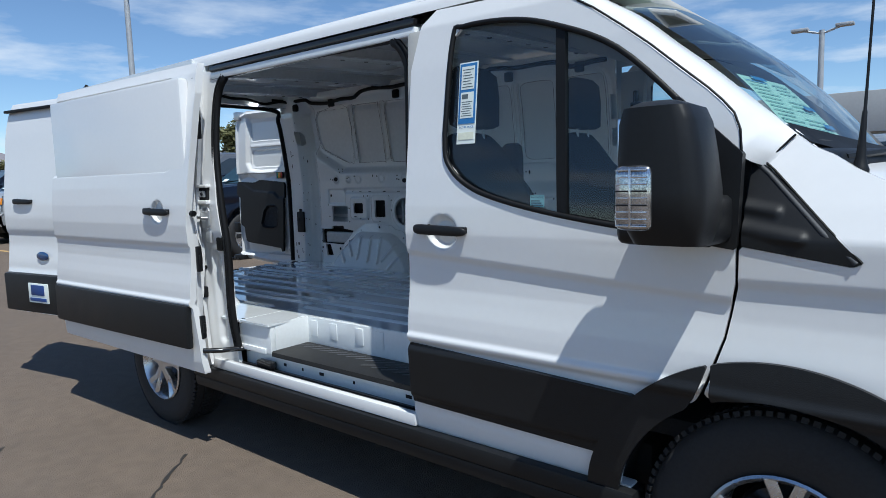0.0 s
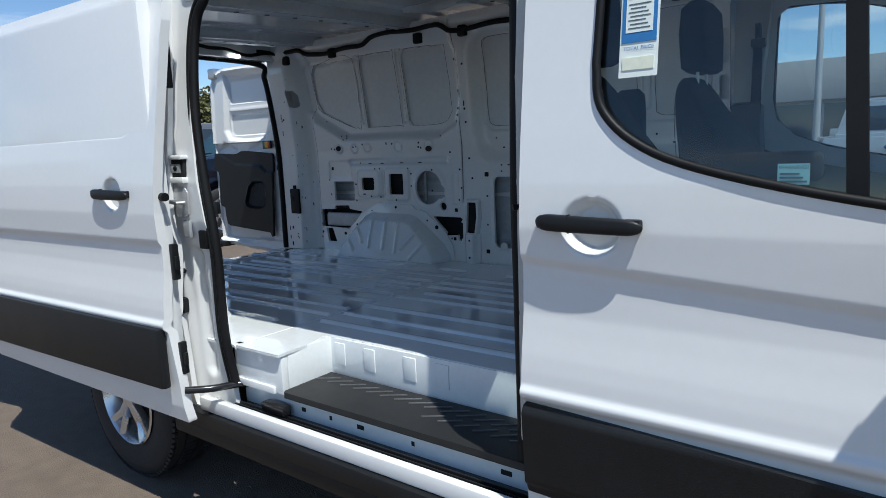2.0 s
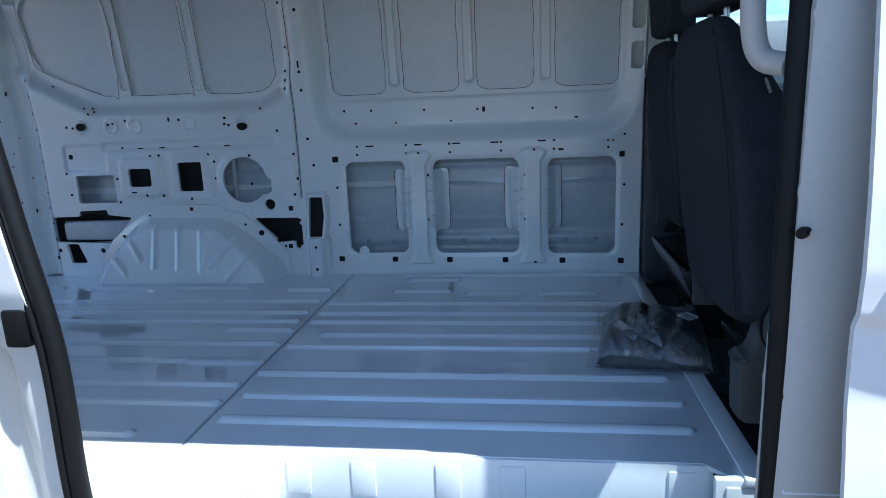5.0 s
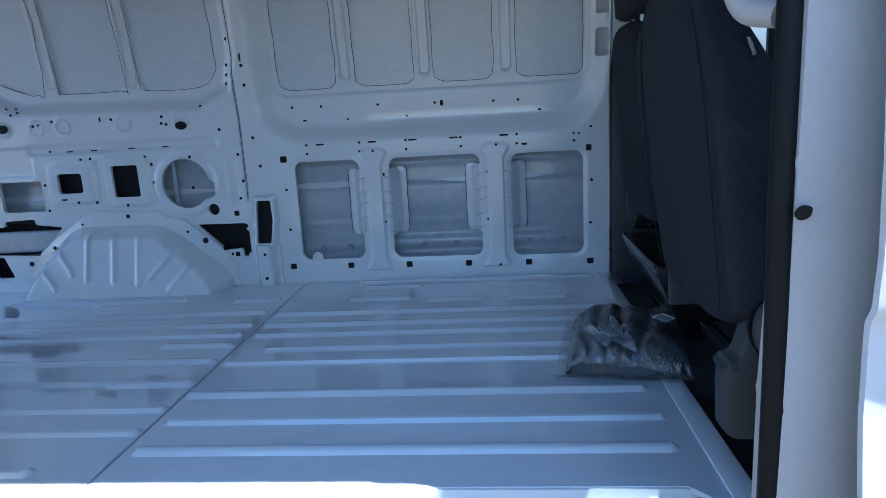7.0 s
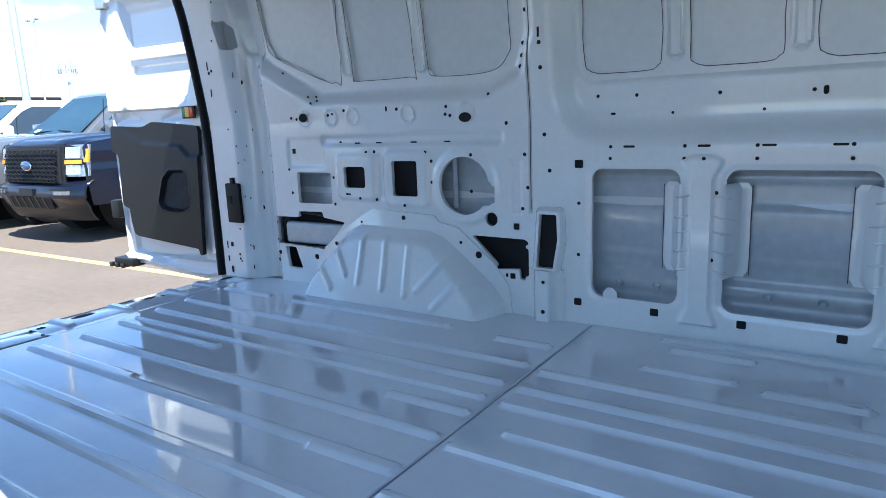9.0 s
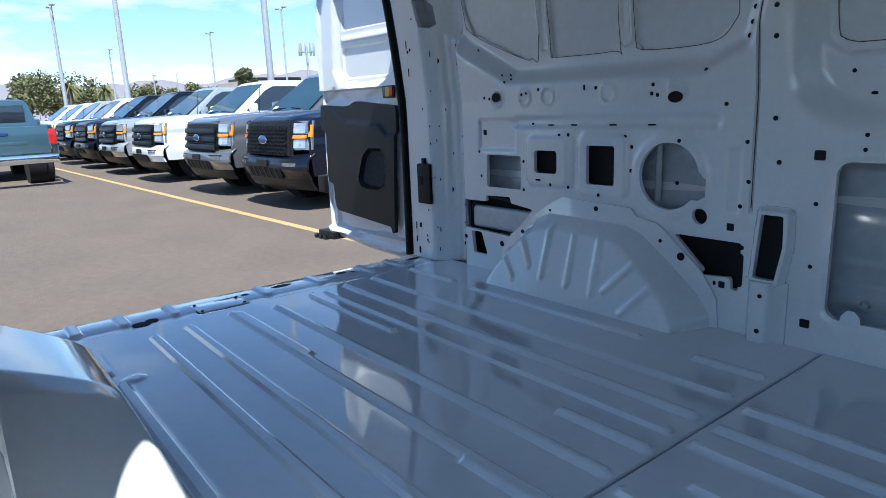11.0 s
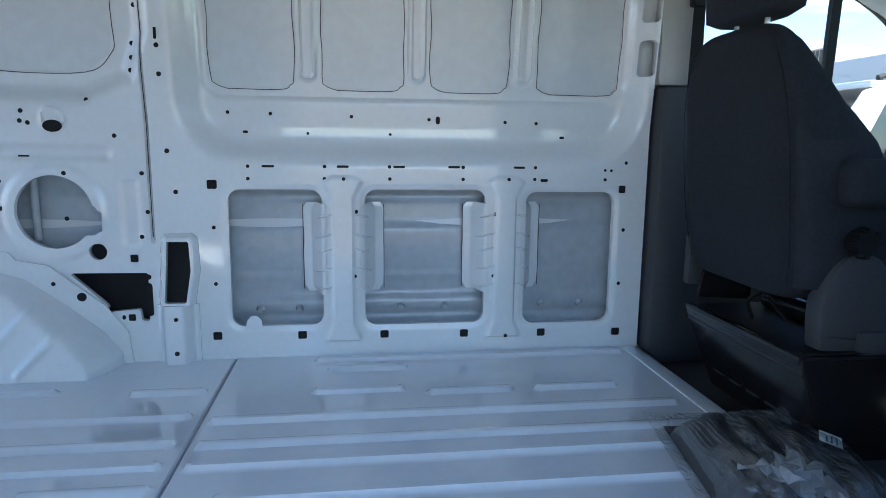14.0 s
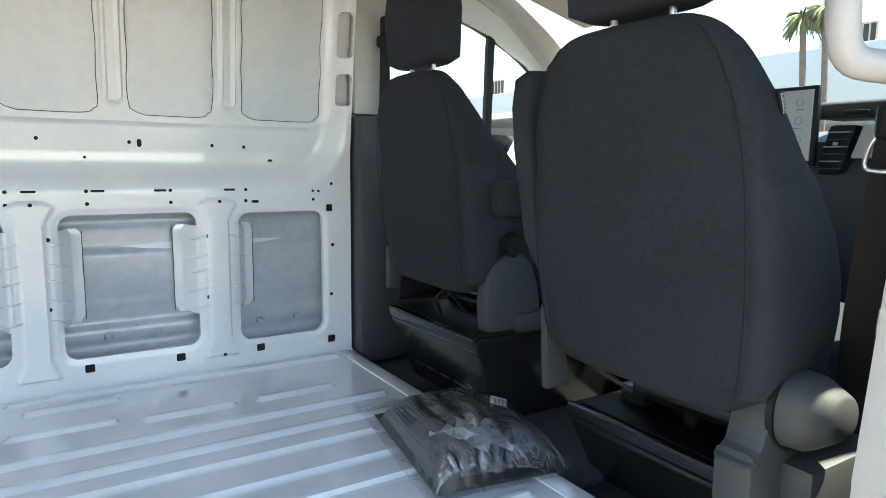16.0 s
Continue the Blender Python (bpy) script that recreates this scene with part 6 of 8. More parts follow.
    part("seat_crossbar", tube([(-0.03, -0.21, top + 0.075), (-0.03, 0.21, top + 0.075)], 0.012, 10), DARKSTEEL, s)
    for dy in (-0.13, 0.02, 0.15):
        part("seat_bracket", box((-0.045, dy - 0.014, top + 0.012), (0.015, dy + 0.014, top + 0.12), 0.006), DARKSTEEL, s)
    if y > 0:
        part("seat_cable", tube(spline([(-0.15, -0.08, top + 0.02), (-0.17, -0.03, top + 0.07), (-0.12, 0.03, top + 0.05), (-0.15, 0.10, top + 0.09)], 6), 0.004, 6), RUBBER, s)
    part("seat_motor", cyl((-0.06, -0.10, 0.27), (-0.06, 0.12, 0.265), 0.028, n=14), DARKSTEEL, s)
    if y > 0:
        part("seat_spring", tube(spline([(-0.20, inner * 0.02, 0.25), (-0.22, inner * 0.03, 0.30), (-0.17, inner * 0.05, 0.33), (-0.12, inner * 0.05, 0.31)], 5), 0.005, 6), RUBBER, s)
    part("pivot_bolt", cyl((-0.17, -inner * 0.215, 0.33), (-0.17, -inner * 0.245, 0.33), 0.018, n=16), STEEL, s)
    part("pivot_bracket", prism([(-0.22, 0.25), (-0.20, 0.36), (-0.12, 0.38), (-0.06, 0.28), (-0.06, 0.24)], 0.01, Matrix.Translation((0, -inner * 0.215, 0)) @ UPRIGHT, 0.003), DARKSTEEL, s)
    cover_in = spline([(-0.20, 0.24), (-0.205, 0.34), (-0.18, 0.42), (-0.12, 0.455), (-0.06, 0.42), (-0.03, 0.34), (-0.02, 0.28), (0.02, 0.25), (-0.05, 0.235)], 3)
    if y > 0:
        part("recliner_cover", prism(cover_in, 0.055, Matrix.Translation((0, -0.205, 0)) @ UPRIGHT, 0.012), TRIM, s, "grey plastic recliner cover")
        part("recliner_cover", prism([(-0.24, 0.28), (-0.24, 0.42), (-0.20, 0.42), (-0.19, 0.28)], 0.03, Matrix.Translation((0, 0.26, 0)) @ UPRIGHT, 0.008), TRIM, s)
        part("seat_valance", box((-0.12, -0.27, 0.225), (0.40, -0.225, 0.285), 0.012), TRIM, s, "grey seat side trim")
        bm = box((-0.195, -0.297, 0.548), (0.20, -0.215, 0.648), 0.036, segments=5)
        part("armrest", bm, FABRIC2, s, "dark cloth armrest")
        knob = part("lumbar_knob", cyl((-0.137, -0.245, 0.475), (-0.137, -0.285, 0.475), 0.030, 0.026, 16), BLACK, s, "black lumbar knob")
        for k in range(8):
            a = 2 * math.pi * k / 8
            part("knob_grip", cyl((-0.137 + 0.028 * math.cos(a), -0.26, 0.475 + 0.028 * math.sin(a)), (-0.137 + 0.026 * math.cos(a), -0.286, 0.475 + 0.026 * math.sin(a)), 0.006, n=8), BLACK, knob)
    else:
        part("recliner_cover", prism(spline([(-0.245, 0.16), (-0.247, 0.27), (-0.243, 0.285), (-0.222, 0.300), (-0.205, 0.36), (-0.175, 0.405), (-0.14, 0.41), (-0.09, 0.38), (-0.04, 0.31), (-0.03, 0.22), (-0.05, 0.15), (-0.23, 0.148)], 3), 0.066, Matrix.Translation((0, -0.172, 0)) @ UPRIGHT, 0.012), COVER, s, "light grey plastic recliner cover")
        part("recliner_cover", prism([(-0.215, 0.24), (-0.225, 0.42), (-0.19, 0.44), (-0.16, 0.30), (-0.15, 0.24)], 0.02, Matrix.Translation((0, 0.262, 0)) @ UPRIGHT, 0.006), TRIM, s, "grey plastic recliner cover")
        bm = loft([(0, 0, 0.0, 0.061, 0.058, 0.85), (0, 0, 0.026, 0.059, 0.056, 0.85), (0.001, 0, 0.036, 0.054, 0.051, 0.85), (0.010, 0, 0.060, 0.040, 0.034, 0.85), (0.011, 0, 0.064, 0.035, 0.029, 0.85)], 32)
        part("recliner_ring", cyl((-0.150, -0.232, 0.352), (-0.150, -0.2425, 0.352), 0.067, n=28), BLACK, s)
        bmesh.ops.transform(bm, matrix=Matrix.Translation((-0.150, -0.2425, 0.352)) @ Matrix.Rotation(radians(90), 4, "X"), verts=bm.verts)
        part("recliner_knob", bm, COVER, s, "rounded light grey recliner knob", angle=50)
        part("side_valance", box((-0.17, -0.285, 0.14), (0.30, -0.215, 0.27), 0.015), COVER, s, "light grey seat side cover")
        arm = loft([(-0.290, 0.246, 0.50, 0.035, 0.020, 0.5), (-0.305, 0.250, 0.56, 0.050, 0.022, 0.45), (-0.322, 0.264, 0.74, 0.052, 0.028, 0.45), (-0.325, 0.268, 0.82, 0.052, 0.030, 0.45), (-0.325, 0.268, 0.875, 0.048, 0.027, 0.5), (-0.322, 0.268, 0.892, 0.030, 0.016, 0.7)], 28)
        bmesh.ops.translate(arm, verts=arm.verts, vec=(0.085, 0.0, 0.0))
        part("armrest", arm, FABRIC2, s, "dark cloth armrest folded up")
        tag = part("airbag_tag", box((-0.020, -0.003, -0.0065), (0.020, 0.002, 0.0065), 0.0015), RUBBER, s, "black woven tag lettered in white")
        tag.matrix_basis = Matrix.Translation((-0.226, -0.2255, 0.797)) @ Matrix.Rotation(radians(68), 4, "Y") @ Matrix.Scale(0.88, 4) 
        lettering("tag_words", "AIRBAG", 0.0095, PAPER, tag, Matrix.Translation((0, -0.0035, 0)) @ UPRIGHT)
    return s


COVER = mat("mid_grey_seat_plastic", (0.048, 0.052, 0.052), 0.55, vary=0.06, bump=0.06, bump_scale=300)
seat(0.40, -1, 0.0)
seat(-0.45, 1, -0.085)

# cab floor, trim, dashboard
part("cab_floor", box((2.03, -0.88, 0.60), (3.3, 0.88, 0.655), 0.005), mat("black_vinyl_mat", (0.016, 0.0163, 0.0175), 0.7, vary=0.2, bump=0.1, bump_scale=200), van, "black vinyl cab floor")
part("floor_edge", box((1.985, -0.72, 0.69), (2.035, 0.88, 0.706), 0.004), INNER, van)
part("tunnel_cover", box((2.04, -0.22, 0.645), (2.80, 0.14, 0.690), 0.02), mat("charcoal_floor_mat", (0.034, 0.035, 0.038), 0.75, vary=0.25, scale=6, bump=0.15, bump_scale=250), van, "charcoal moulded mat between the seats")
trim = prism([(2.05, 0.70), (2.05, 1.53), (2.17, 1.53), (2.20, 1.0), (2.30, 0.72), (2.28, 0.66), (2.10, 0.66)], 0.10, Matrix.Translation((0, 0.93, 0)) @ UPRIGHT, 0.015)
part("pillar_trim", trim, TRIM, van, "dark grey lower pillar trim")
trim = prism([(2.05, 1.535), (2.05, 1.98), (2.20, 1.98), (2.16, 1.535)], 0.06, Matrix.Translation((0, 0.93, 0)) @ UPRIGHT, 0.012)
part("pillar_trim", trim, BEIGE, van, "light upper pillar trim")
part("seat_belt", prism([(2.125, 1.20), (2.175, 1.20), (2.170, 1.80), (2.135, 1.80)], 0.003, Matrix.Translation((0, 0.845, 0)) @ UPRIGHT), RUBBER, van, "black seat belt strap")
bm = box((2.125, 0.825, 1.76), (2.185, 0.86, 1.80), 0.010)
add_box(bm, (2.140, 0.830, 1.79), (2.165, 0.86, 1.865), 0.008)
part("belt_anchor", bm, BLACK, van, "black belt anchor on the pillar")
dash = loft([(3.24, 0, 0.95, 0.16, 0.86, 0.3), (3.18, 0, 1.10, 0.22, 0.87, 0.3), (3.15, 0, 1.30, 0.22, 0.87, 0.3), (3.16, 0, 1.44, 0.20, 0.85, 0.3), (3.22, 0, 1.475, 0.14, 0.80, 0.4)], 40)
part("dashboard", dash, TRIM, van, "dark grey dashboard")
scr = part("screen_bezel", box((2.895, -0.238, 1.372), (2.915, 0.08, 1.590), 0.008), BLACK, van, "upright touch screen in a black bezel")
part("screen_face", box((2.891, -0.225, 1.388), (2.8955, 0.066, 1.578)), mat("screen_white", (0.62, 0.64, 0.64), 0.2, vary=0.03), scr, "pale screen with faint round icons")
for k in range(3):
    part("screen_icon", tube([(2.8905, -0.190 + 0.010 * math.cos(a), 1.545 - 0.050 * k + 0.010 * math.sin(a)) for a in np.linspace(0, 6.283, 17)[:-1]], 0.0007, 4, True), INK, scr)
    part("screen_bar", box((2.8902, -0.203, 1.5255 - 0.050 * k), (2.8915, -0.177, 1.5270 - 0.050 * k)), INK, scr)
vent = part("air_vent", prism([(-0.300, 1.352), (-0.332, 1.480), (-0.262, 1.482), (-0.236, 1.352)], 0.055, Matrix.Translation((2.966, 0, 0)) @ Matrix(((0, 0, -1, 0), (1, 0, 0, 0), (0, 1, 0, 0), (0, 0, 0, 1))), 0.012), BLACK, van, "black dashboard air vent with slats")
for k in range(6):
    part("vent_slat", box((2.897, -0.299 - 0.0050 * k, 1.366 + 0.019 * k), (2.925, -0.246 - 0.0042 * k, 1.3695 + 0.019 * k), 0.0015), STEEL if k % 2 else TRIM, vent)
part("vent_tab", box((2.893, -0.296, 1.428), (2.90, -0.284, 1.437), 0.002), STEEL, vent)
part("dash_panel", prism([(-0.46, 1.395), (-0.46, 1.475), (-0.348, 1.480), (-0.322, 1.395)], 0.02, Matrix.Translation((2.93, 0, 0)) @ Matrix(((0, 0, -1, 0), (1, 0, 0, 0), (0, 1, 0, 0), (0, 0, 0, 1))), 0.004), BEIGE, van)
bm = box((2.92, -0.80, 1.50), (3.10, -0.20, 1.545), 0.03, segments=3)
part("dash_hood", bm, TRIM, van, "dark rounded dashboard top")
part("dash_pull", box((2.90, -0.36, 1.508), (2.925, -0.30, 1.518), 0.004), BLACK, van)

# ---- the wrapped item on the load floor ----
BAG = glass("clear_polythene", (0.96, 0.97, 0.985), 0.08, 1.85)
b_n, b_l = BAG.node_tree.nodes, BAG.node_tree.links
b_old = next(q for q in b_n if q.type == "OUTPUT_MATERIAL").inputs[0].links[0].from_socket
b_dif = b_n.new("ShaderNodeBsdfTranslucent")
b_dif.inputs[0].default_value = (0.85, 0.88, 0.92, 1)
b_two = b_n.new("ShaderNodeMixShader")
b_two.inputs[0].default_value = 0.04
b_l.new(b_old, b_two.inputs[1])
b_l.new(b_dif.outputs[0], b_two.inputs[2])
b_l.new(b_two.outputs[0], next(q for q in b_n if q.type == "OUTPUT_MATERIAL").inputs[0])
def crinkle(m, scale, strength):
    """Pressed-in wrinkles that break up the film's reflections."""
    n, l = m.node_tree.nodes, m.node_tree.links
    tc, mp, nz, bp = n.new("ShaderNodeTexCoord"), n.new("ShaderNodeMapping"), n.new("ShaderNodeTexNoise"), n.new("ShaderNodeBump")
    mp.inputs["Scale"].default_value = (0.7, 1.6, 1.0)
    nz.inputs["Scale"].default_value, nz.inputs["Detail"].default_value, nz.inputs["Distortion"].default_value = scale, 3.0, 1.6
    bp.inputs["Strength"].default_value, bp.inputs["Distance"].default_value = strength, 0.02
    l.new(tc.outputs["Object"], mp.inputs[0])
    l.new(mp.outputs[0], nz.inputs[0])
    # sharp ridges where the noise crosses its mean
    sb, ab, pw = n.new("ShaderNodeMath"), n.new("ShaderNodeMath"), n.new("ShaderNodeMath")
    sb.operation, ab.operation, pw.operation = "SUBTRACT", "ABSOLUTE", "POWER"
    sb.inputs[1].default_value, pw.inputs[1].default_value = 0.5, 0.6
    l.new(nz.outputs[0], sb.inputs[0])
    l.new(sb.outputs[0], ab.inputs[0])
    l.new(ab.outputs[0], pw.inputs[0])
    l.new(pw.outputs[0], bp.inputs["Height"])
    for q in list(n):
        if q.type == "BSDF_GLOSSY" or q.type == "LAYER_WEIGHT" or q.type == "BSDF_TRANSLUCENT":
            l.new(bp.outputs[0], q.inputs["Normal"])


crinkle(BAG, 16.0, 0.65)
KNOT = BAG.copy()
KNOT.name = "gathered_polythene"
next(q for q in KNOT.node_tree.nodes if q.type == "MIX_SHADER" and q.inputs[1].is_linked and q.inputs[2].links[0].from_node.type == "BSDF_TRANSLUCENT").inputs[0].default_value = 0.34
bag = thing("wrapped_mat", "black item wrapped in clear crinkled polythene bag", "wrapped mat", at=(1.945, 0.035, FLOOR_Z + 0.012), rz=80)
VINYL = mat("black_vinyl", (0.005, 0.0056, 0.0075), 0.30, coat=0.0, vary=0.2, spec=0.45)


def bag_body(u, v):
    """Height of the folded black item at (u, v), in metres from its middle."""
    e = max(0.0, 1 - abs((u + 0.03) / 0.200) ** 4) * max(0.0, 1 - abs(v / 0.150) ** 4)
    e = e ** 0.40
    ang = math.atan2(v - 0.05, u + 0.42)
    fold = 0.0
    for k, (a, w) in enumerate(((-0.26, 0.05), (-0.12, 0.035), (0.02, 0.05), (0.17, 0.04))):
        fold -= 0.013 * math.exp(-((ang - a - 0.05 * math.sin(9 * u + k)) / w) ** 2)
    fold += 0.010 * noise.noise((u * 9, v * 7, 1.7))
    return max(0.0, (0.088 - 0.05 * max(0.0, u) + 0.012 * math.sin(14 * v + 0.6)) * e + fold * e)


def grid_mesh(name, us, vs, place, material, label, smooth):
    verts = [place(u, v) for u in us for v in vs]
    n = len(vs)
    faces = []
    for i in range(len(us) - 1):
        for j in range(n - 1):
            a, b, c, d = i * n + j, i * n + j + 1, (i + 1) * n + j + 1, (i + 1) * n + j
            faces += [(a, b, c), (a, c, d)] if (i * 7 + j * 3) % 5 < 3 else [(a, b, d), (b, c, d)]
    return mesh_object(name, verts, faces, material, bag, label, smooth=smooth, angle=9)


grid_mesh("folded_mat", np.linspace(-0.235, 0.215, 70), np.linspace(-0.155, 0.155, 50), lambda u, v: (u, v, bag_body(u, v) + 0.002), VINYL, "folded black vinyl", True)
rng_bag = random.Random(8)


FOLDS = []
for k in range(26):
    a = rng_bag.uniform(0, math.pi) if k % 3 else math.pi / 2 + rng_bag.uniform(-0.5, 0.5)
    FOLDS.append((math.cos(a), math.sin(a), rng_bag.uniform(-0.16, 0.16), rng_bag.choice((-1, 1)) * rng_bag.uniform(0.03, 0.10)))


def crumple(u, v):
    """Flat facets between straight creases, as stiff film folds."""
    h = sum(k * abs(c * u + s_ * v - o) for c, s_, o, k in FOLDS)
    fan = math.atan2(v - 0.055, u + 0.18)
    return 0.55 * h + 0.0075 * abs(math.sin(6.5 * fan + 1.3)) * min(1.0, math.hypot(v - 0.055, u + 0.18) / 0.06)


CRUMPLE0 = crumple(0.0, 0.0)


def film(u, v):
    edge = min(1.0, max(0.0, (0.275 - abs(u - 0.015)) / 0.03), max(0.0, (0.182 - abs(v)) / 0.03))
    h = bag_body(u, v)
    loose = min(1.0, max(0.0, (u - 0.15) / 0.06)) * math.exp(-((u - 0.22) / 0.06) ** 2)
    lift = loose * (0.030 + 0.060 * max(0.0, -v / 0.17)) * (0.7 + 0.5 * noise.noise((u * 9, v * 9, 7)))
    wrinkle = max(-0.002, min(0.011, crumple(u, v) - CRUMPLE0))
    return u, v, max(0.0015, (max(h, lift) + 0.004 + wrinkle) * edge ** 0.6)


wrap = grid_mesh("wrapper", np.linspace(-0.255, 0.290, 110), np.linspace(-0.182, 0.182, 74), film, BAG, "clear plastic wrapper", True)
wrap.visible_shadow = False
# gathered end: a crumpled rosette of film
bm = bmesh.new()
rng_knot = random.Random(3)
for petal in range(7):
    th = 0.4 + petal * 0.93
    rows_k = []
    for i in range(7):
        q = i / 6
        row = []
        for j in range(4):
            w = (j - 1.5) / 1.5 * 0.030 * math.sin(math.pi * min(1.0, 0.25 + 0.75 * q)) * rng_knot.uniform(0.7, 1.3)
            r = 0.092 * q * (0.8 + 0.2 * math.sin(petal * 2.1))
            z = 0.092 + 0.030 * q - 0.060 * q * q * (0.5 + 0.5 * math.cos(petal * 1.7)) + rng_knot.uniform(-0.007, 0.007) + 0.008 * (j % 2)
            row.append(bm.verts.new((-0.180 + r * math.cos(th) - w * math.sin(th), 0.055 + r * math.sin(th) + w * math.cos(th), z)))
        rows_k.append(row)
    for p_, q_ in zip(rows_k, rows_k[1:]):
        for j in range(3):
            bm.faces.new((p_[j], p_[j + 1], q_[j + 1], q_[j]))
bmesh.ops.remove_doubles(bm, verts=bm.verts, dist=0.012)
tuft = part("wrapper_knot", bm, KNOT, bag, "gathered crumpled end of the plastic wrapper", smooth=False)
tuft.visible_shadow = False
tag_b = part("paper_label", box((-0.035, -0.020, 0.0), (0.035, 0.020, 0.0008)), PAPER, bag, "small white printed label under the film")
tag_b.matrix_basis = Matrix.Translation((-0.005, -0.098, 0.083)) @ Matrix.Rotation(radians(14), 4, "X") @ Matrix.Rotation(radians(-28), 4, "Z")
for k in range(3):
    part("print_bar", box((-0.028, -0.012 + 0.009 * k, 0.0008), (0.022 - 0.008 * k, -0.009 + 0.009 * k, 0.0014)), INK, tag_b)

# ---- surroundings: parked vehicles ----
PAINT_NAVY = mat("navy_car_paint", (0.004, 0.006, 0.014), 0.30, coat=0.3, spec=0.3, vary=0.05)
PAINT_GREY = mat("grey_car_paint", (0.16, 0.165, 0.175), 0.30, metal=0.4, coat=1.0, vary=0.05)
PAINT_SILVER = mat("silver_car_paint", (0.45, 0.47, 0.48), 0.30, metal=0.4, coat=1.0, vary=0.05)
PAINT_WHITE = mat("white_car_paint", (0.78, 0.78, 0.78), 0.3, coat=0.8, vary=0.02)
PAINT_TEAL = mat("slate_blue_car_paint", (0.06, 0.12, 0.15), 0.3, metal=0.3, coat=1.0, vary=0.05)
CHROME = mat("chrome", (0.75, 0.76, 0.78), 0.08, metal=1.0, vary=0.03)
LAMPW = mat("lamp_bowl_silver", (0.55, 0.56, 0.58), 0.18, metal=0.6, vary=0.4, scale=18)
LAMP = mat("headlamp_glass", (0.24, 0.25, 0.26), 0.10, metal=0.5, vary=0.4, scale=14, coat=0.8)
CROSSWAYS = Matrix(((0, 0, 1, 0), (1, 0, 0, 0), (0, 1, 0, 0), (0, 0, 0, 1)))  # u to y, v to z, w to x


def car_wheel(parent, x, y, r, side):
    w = part("wheel", lathe([(r * 0.62, 0.10), (r * 0.72, 0.115), (r * 0.93, 0.11), (r, 0.085), (r, -0.085), (r * 0.93, -0.11), (r * 0.6, -0.10)], 28), TYRE, parent, "black tyre")
    w.location = (x, y, r)
    w.rotation_euler = (0, 0, radians(90 * (1 if side > 0 else -1) + 180))
    bm = lathe([(0.02, 0.075), (r * 0.25, 0.082), (r * 0.55, 0.07), (r * 0.62, 0.10), (r * 0.64, 0.10)], 24)
    part("rim", bm, ALLOY, w)
    for k in range(6):
        a = 2 * math.pi * k / 6
        m = Matrix.Rotation(a, 4, "Y") @ Matrix.Translation((r * 0.36, 0.088, 0))
        # dark blocks laid on the rim paint the shade between spokes
        part("spoke_gap", box((-r * 0.16, -0.006, -r * 0.09), (r * 0.16, 0.006, r * 0.09), 0.004, m), HOLE_SHADE, w)
    return w


def band(parent, name, x0, x1, z0, z1, y0, y1, bulge, material, s, label=""):
    """A strip across a vehicle's nose, wrapping back towards the corners; s mirrors it."""
    def place(u, v):
        q = (v - z0) / (z1 - z0)
        return s * u, y0 + (y1 - y0) * q - bulge * np.sin(math.pi * q) + 0.16 * np.abs(u) ** 5, v
    return sheet(name, (x0, x1), (z0, z1), 0.035, place, None, material, parent, 0.02, (0, 1, 0), label)


def slab(corners, thick, bevel=0.0):
    """A flat panel over the given corners, thickened outwards."""
    bm = bmesh.new()
    vs = [bm.verts.new(c) for c in corners]
    f = bm.faces.new(vs)
    bm.normal_update()
    n = f.normal.copy()
    r = bmesh.ops.extrude_face_region(bm, geom=[f])
    bmesh.ops.translate(bm, verts=[v for v in r["geom"] if isinstance(v, bmesh.types.BMVert)], vec=n * thick)
    if bevel:
        bmesh.ops.bevel(bm, geom=list(bm.edges), offset=bevel, segments=2, affect="EDGES")
    return bm


SCREEN = mat("sky_lit_windscreen", (0.020, 0.045, 0.055), 0.03, vary=0.35, scale=1.1, spec=0.7)
BADGE = mat("oval_badge_blue", (0.02, 0.06, 0.16), 0.15, coat=0.6)
GRILLE = mat("satin_black_grille", (0.010, 0.010, 0.011), 0.42, spec=0.3, vary=0.15)


def oval(rx, ry, rz, at):
    bm = bmesh.new()
    bmesh.ops.create_uvsphere(bm, u_segments=20, v_segments=10, radius=1)
    bmesh.ops.scale(bm, vec=(rx, ry, rz), verts=bm.verts)
    bmesh.ops.translate(bm, verts=bm.verts, vec=at)
    return bm


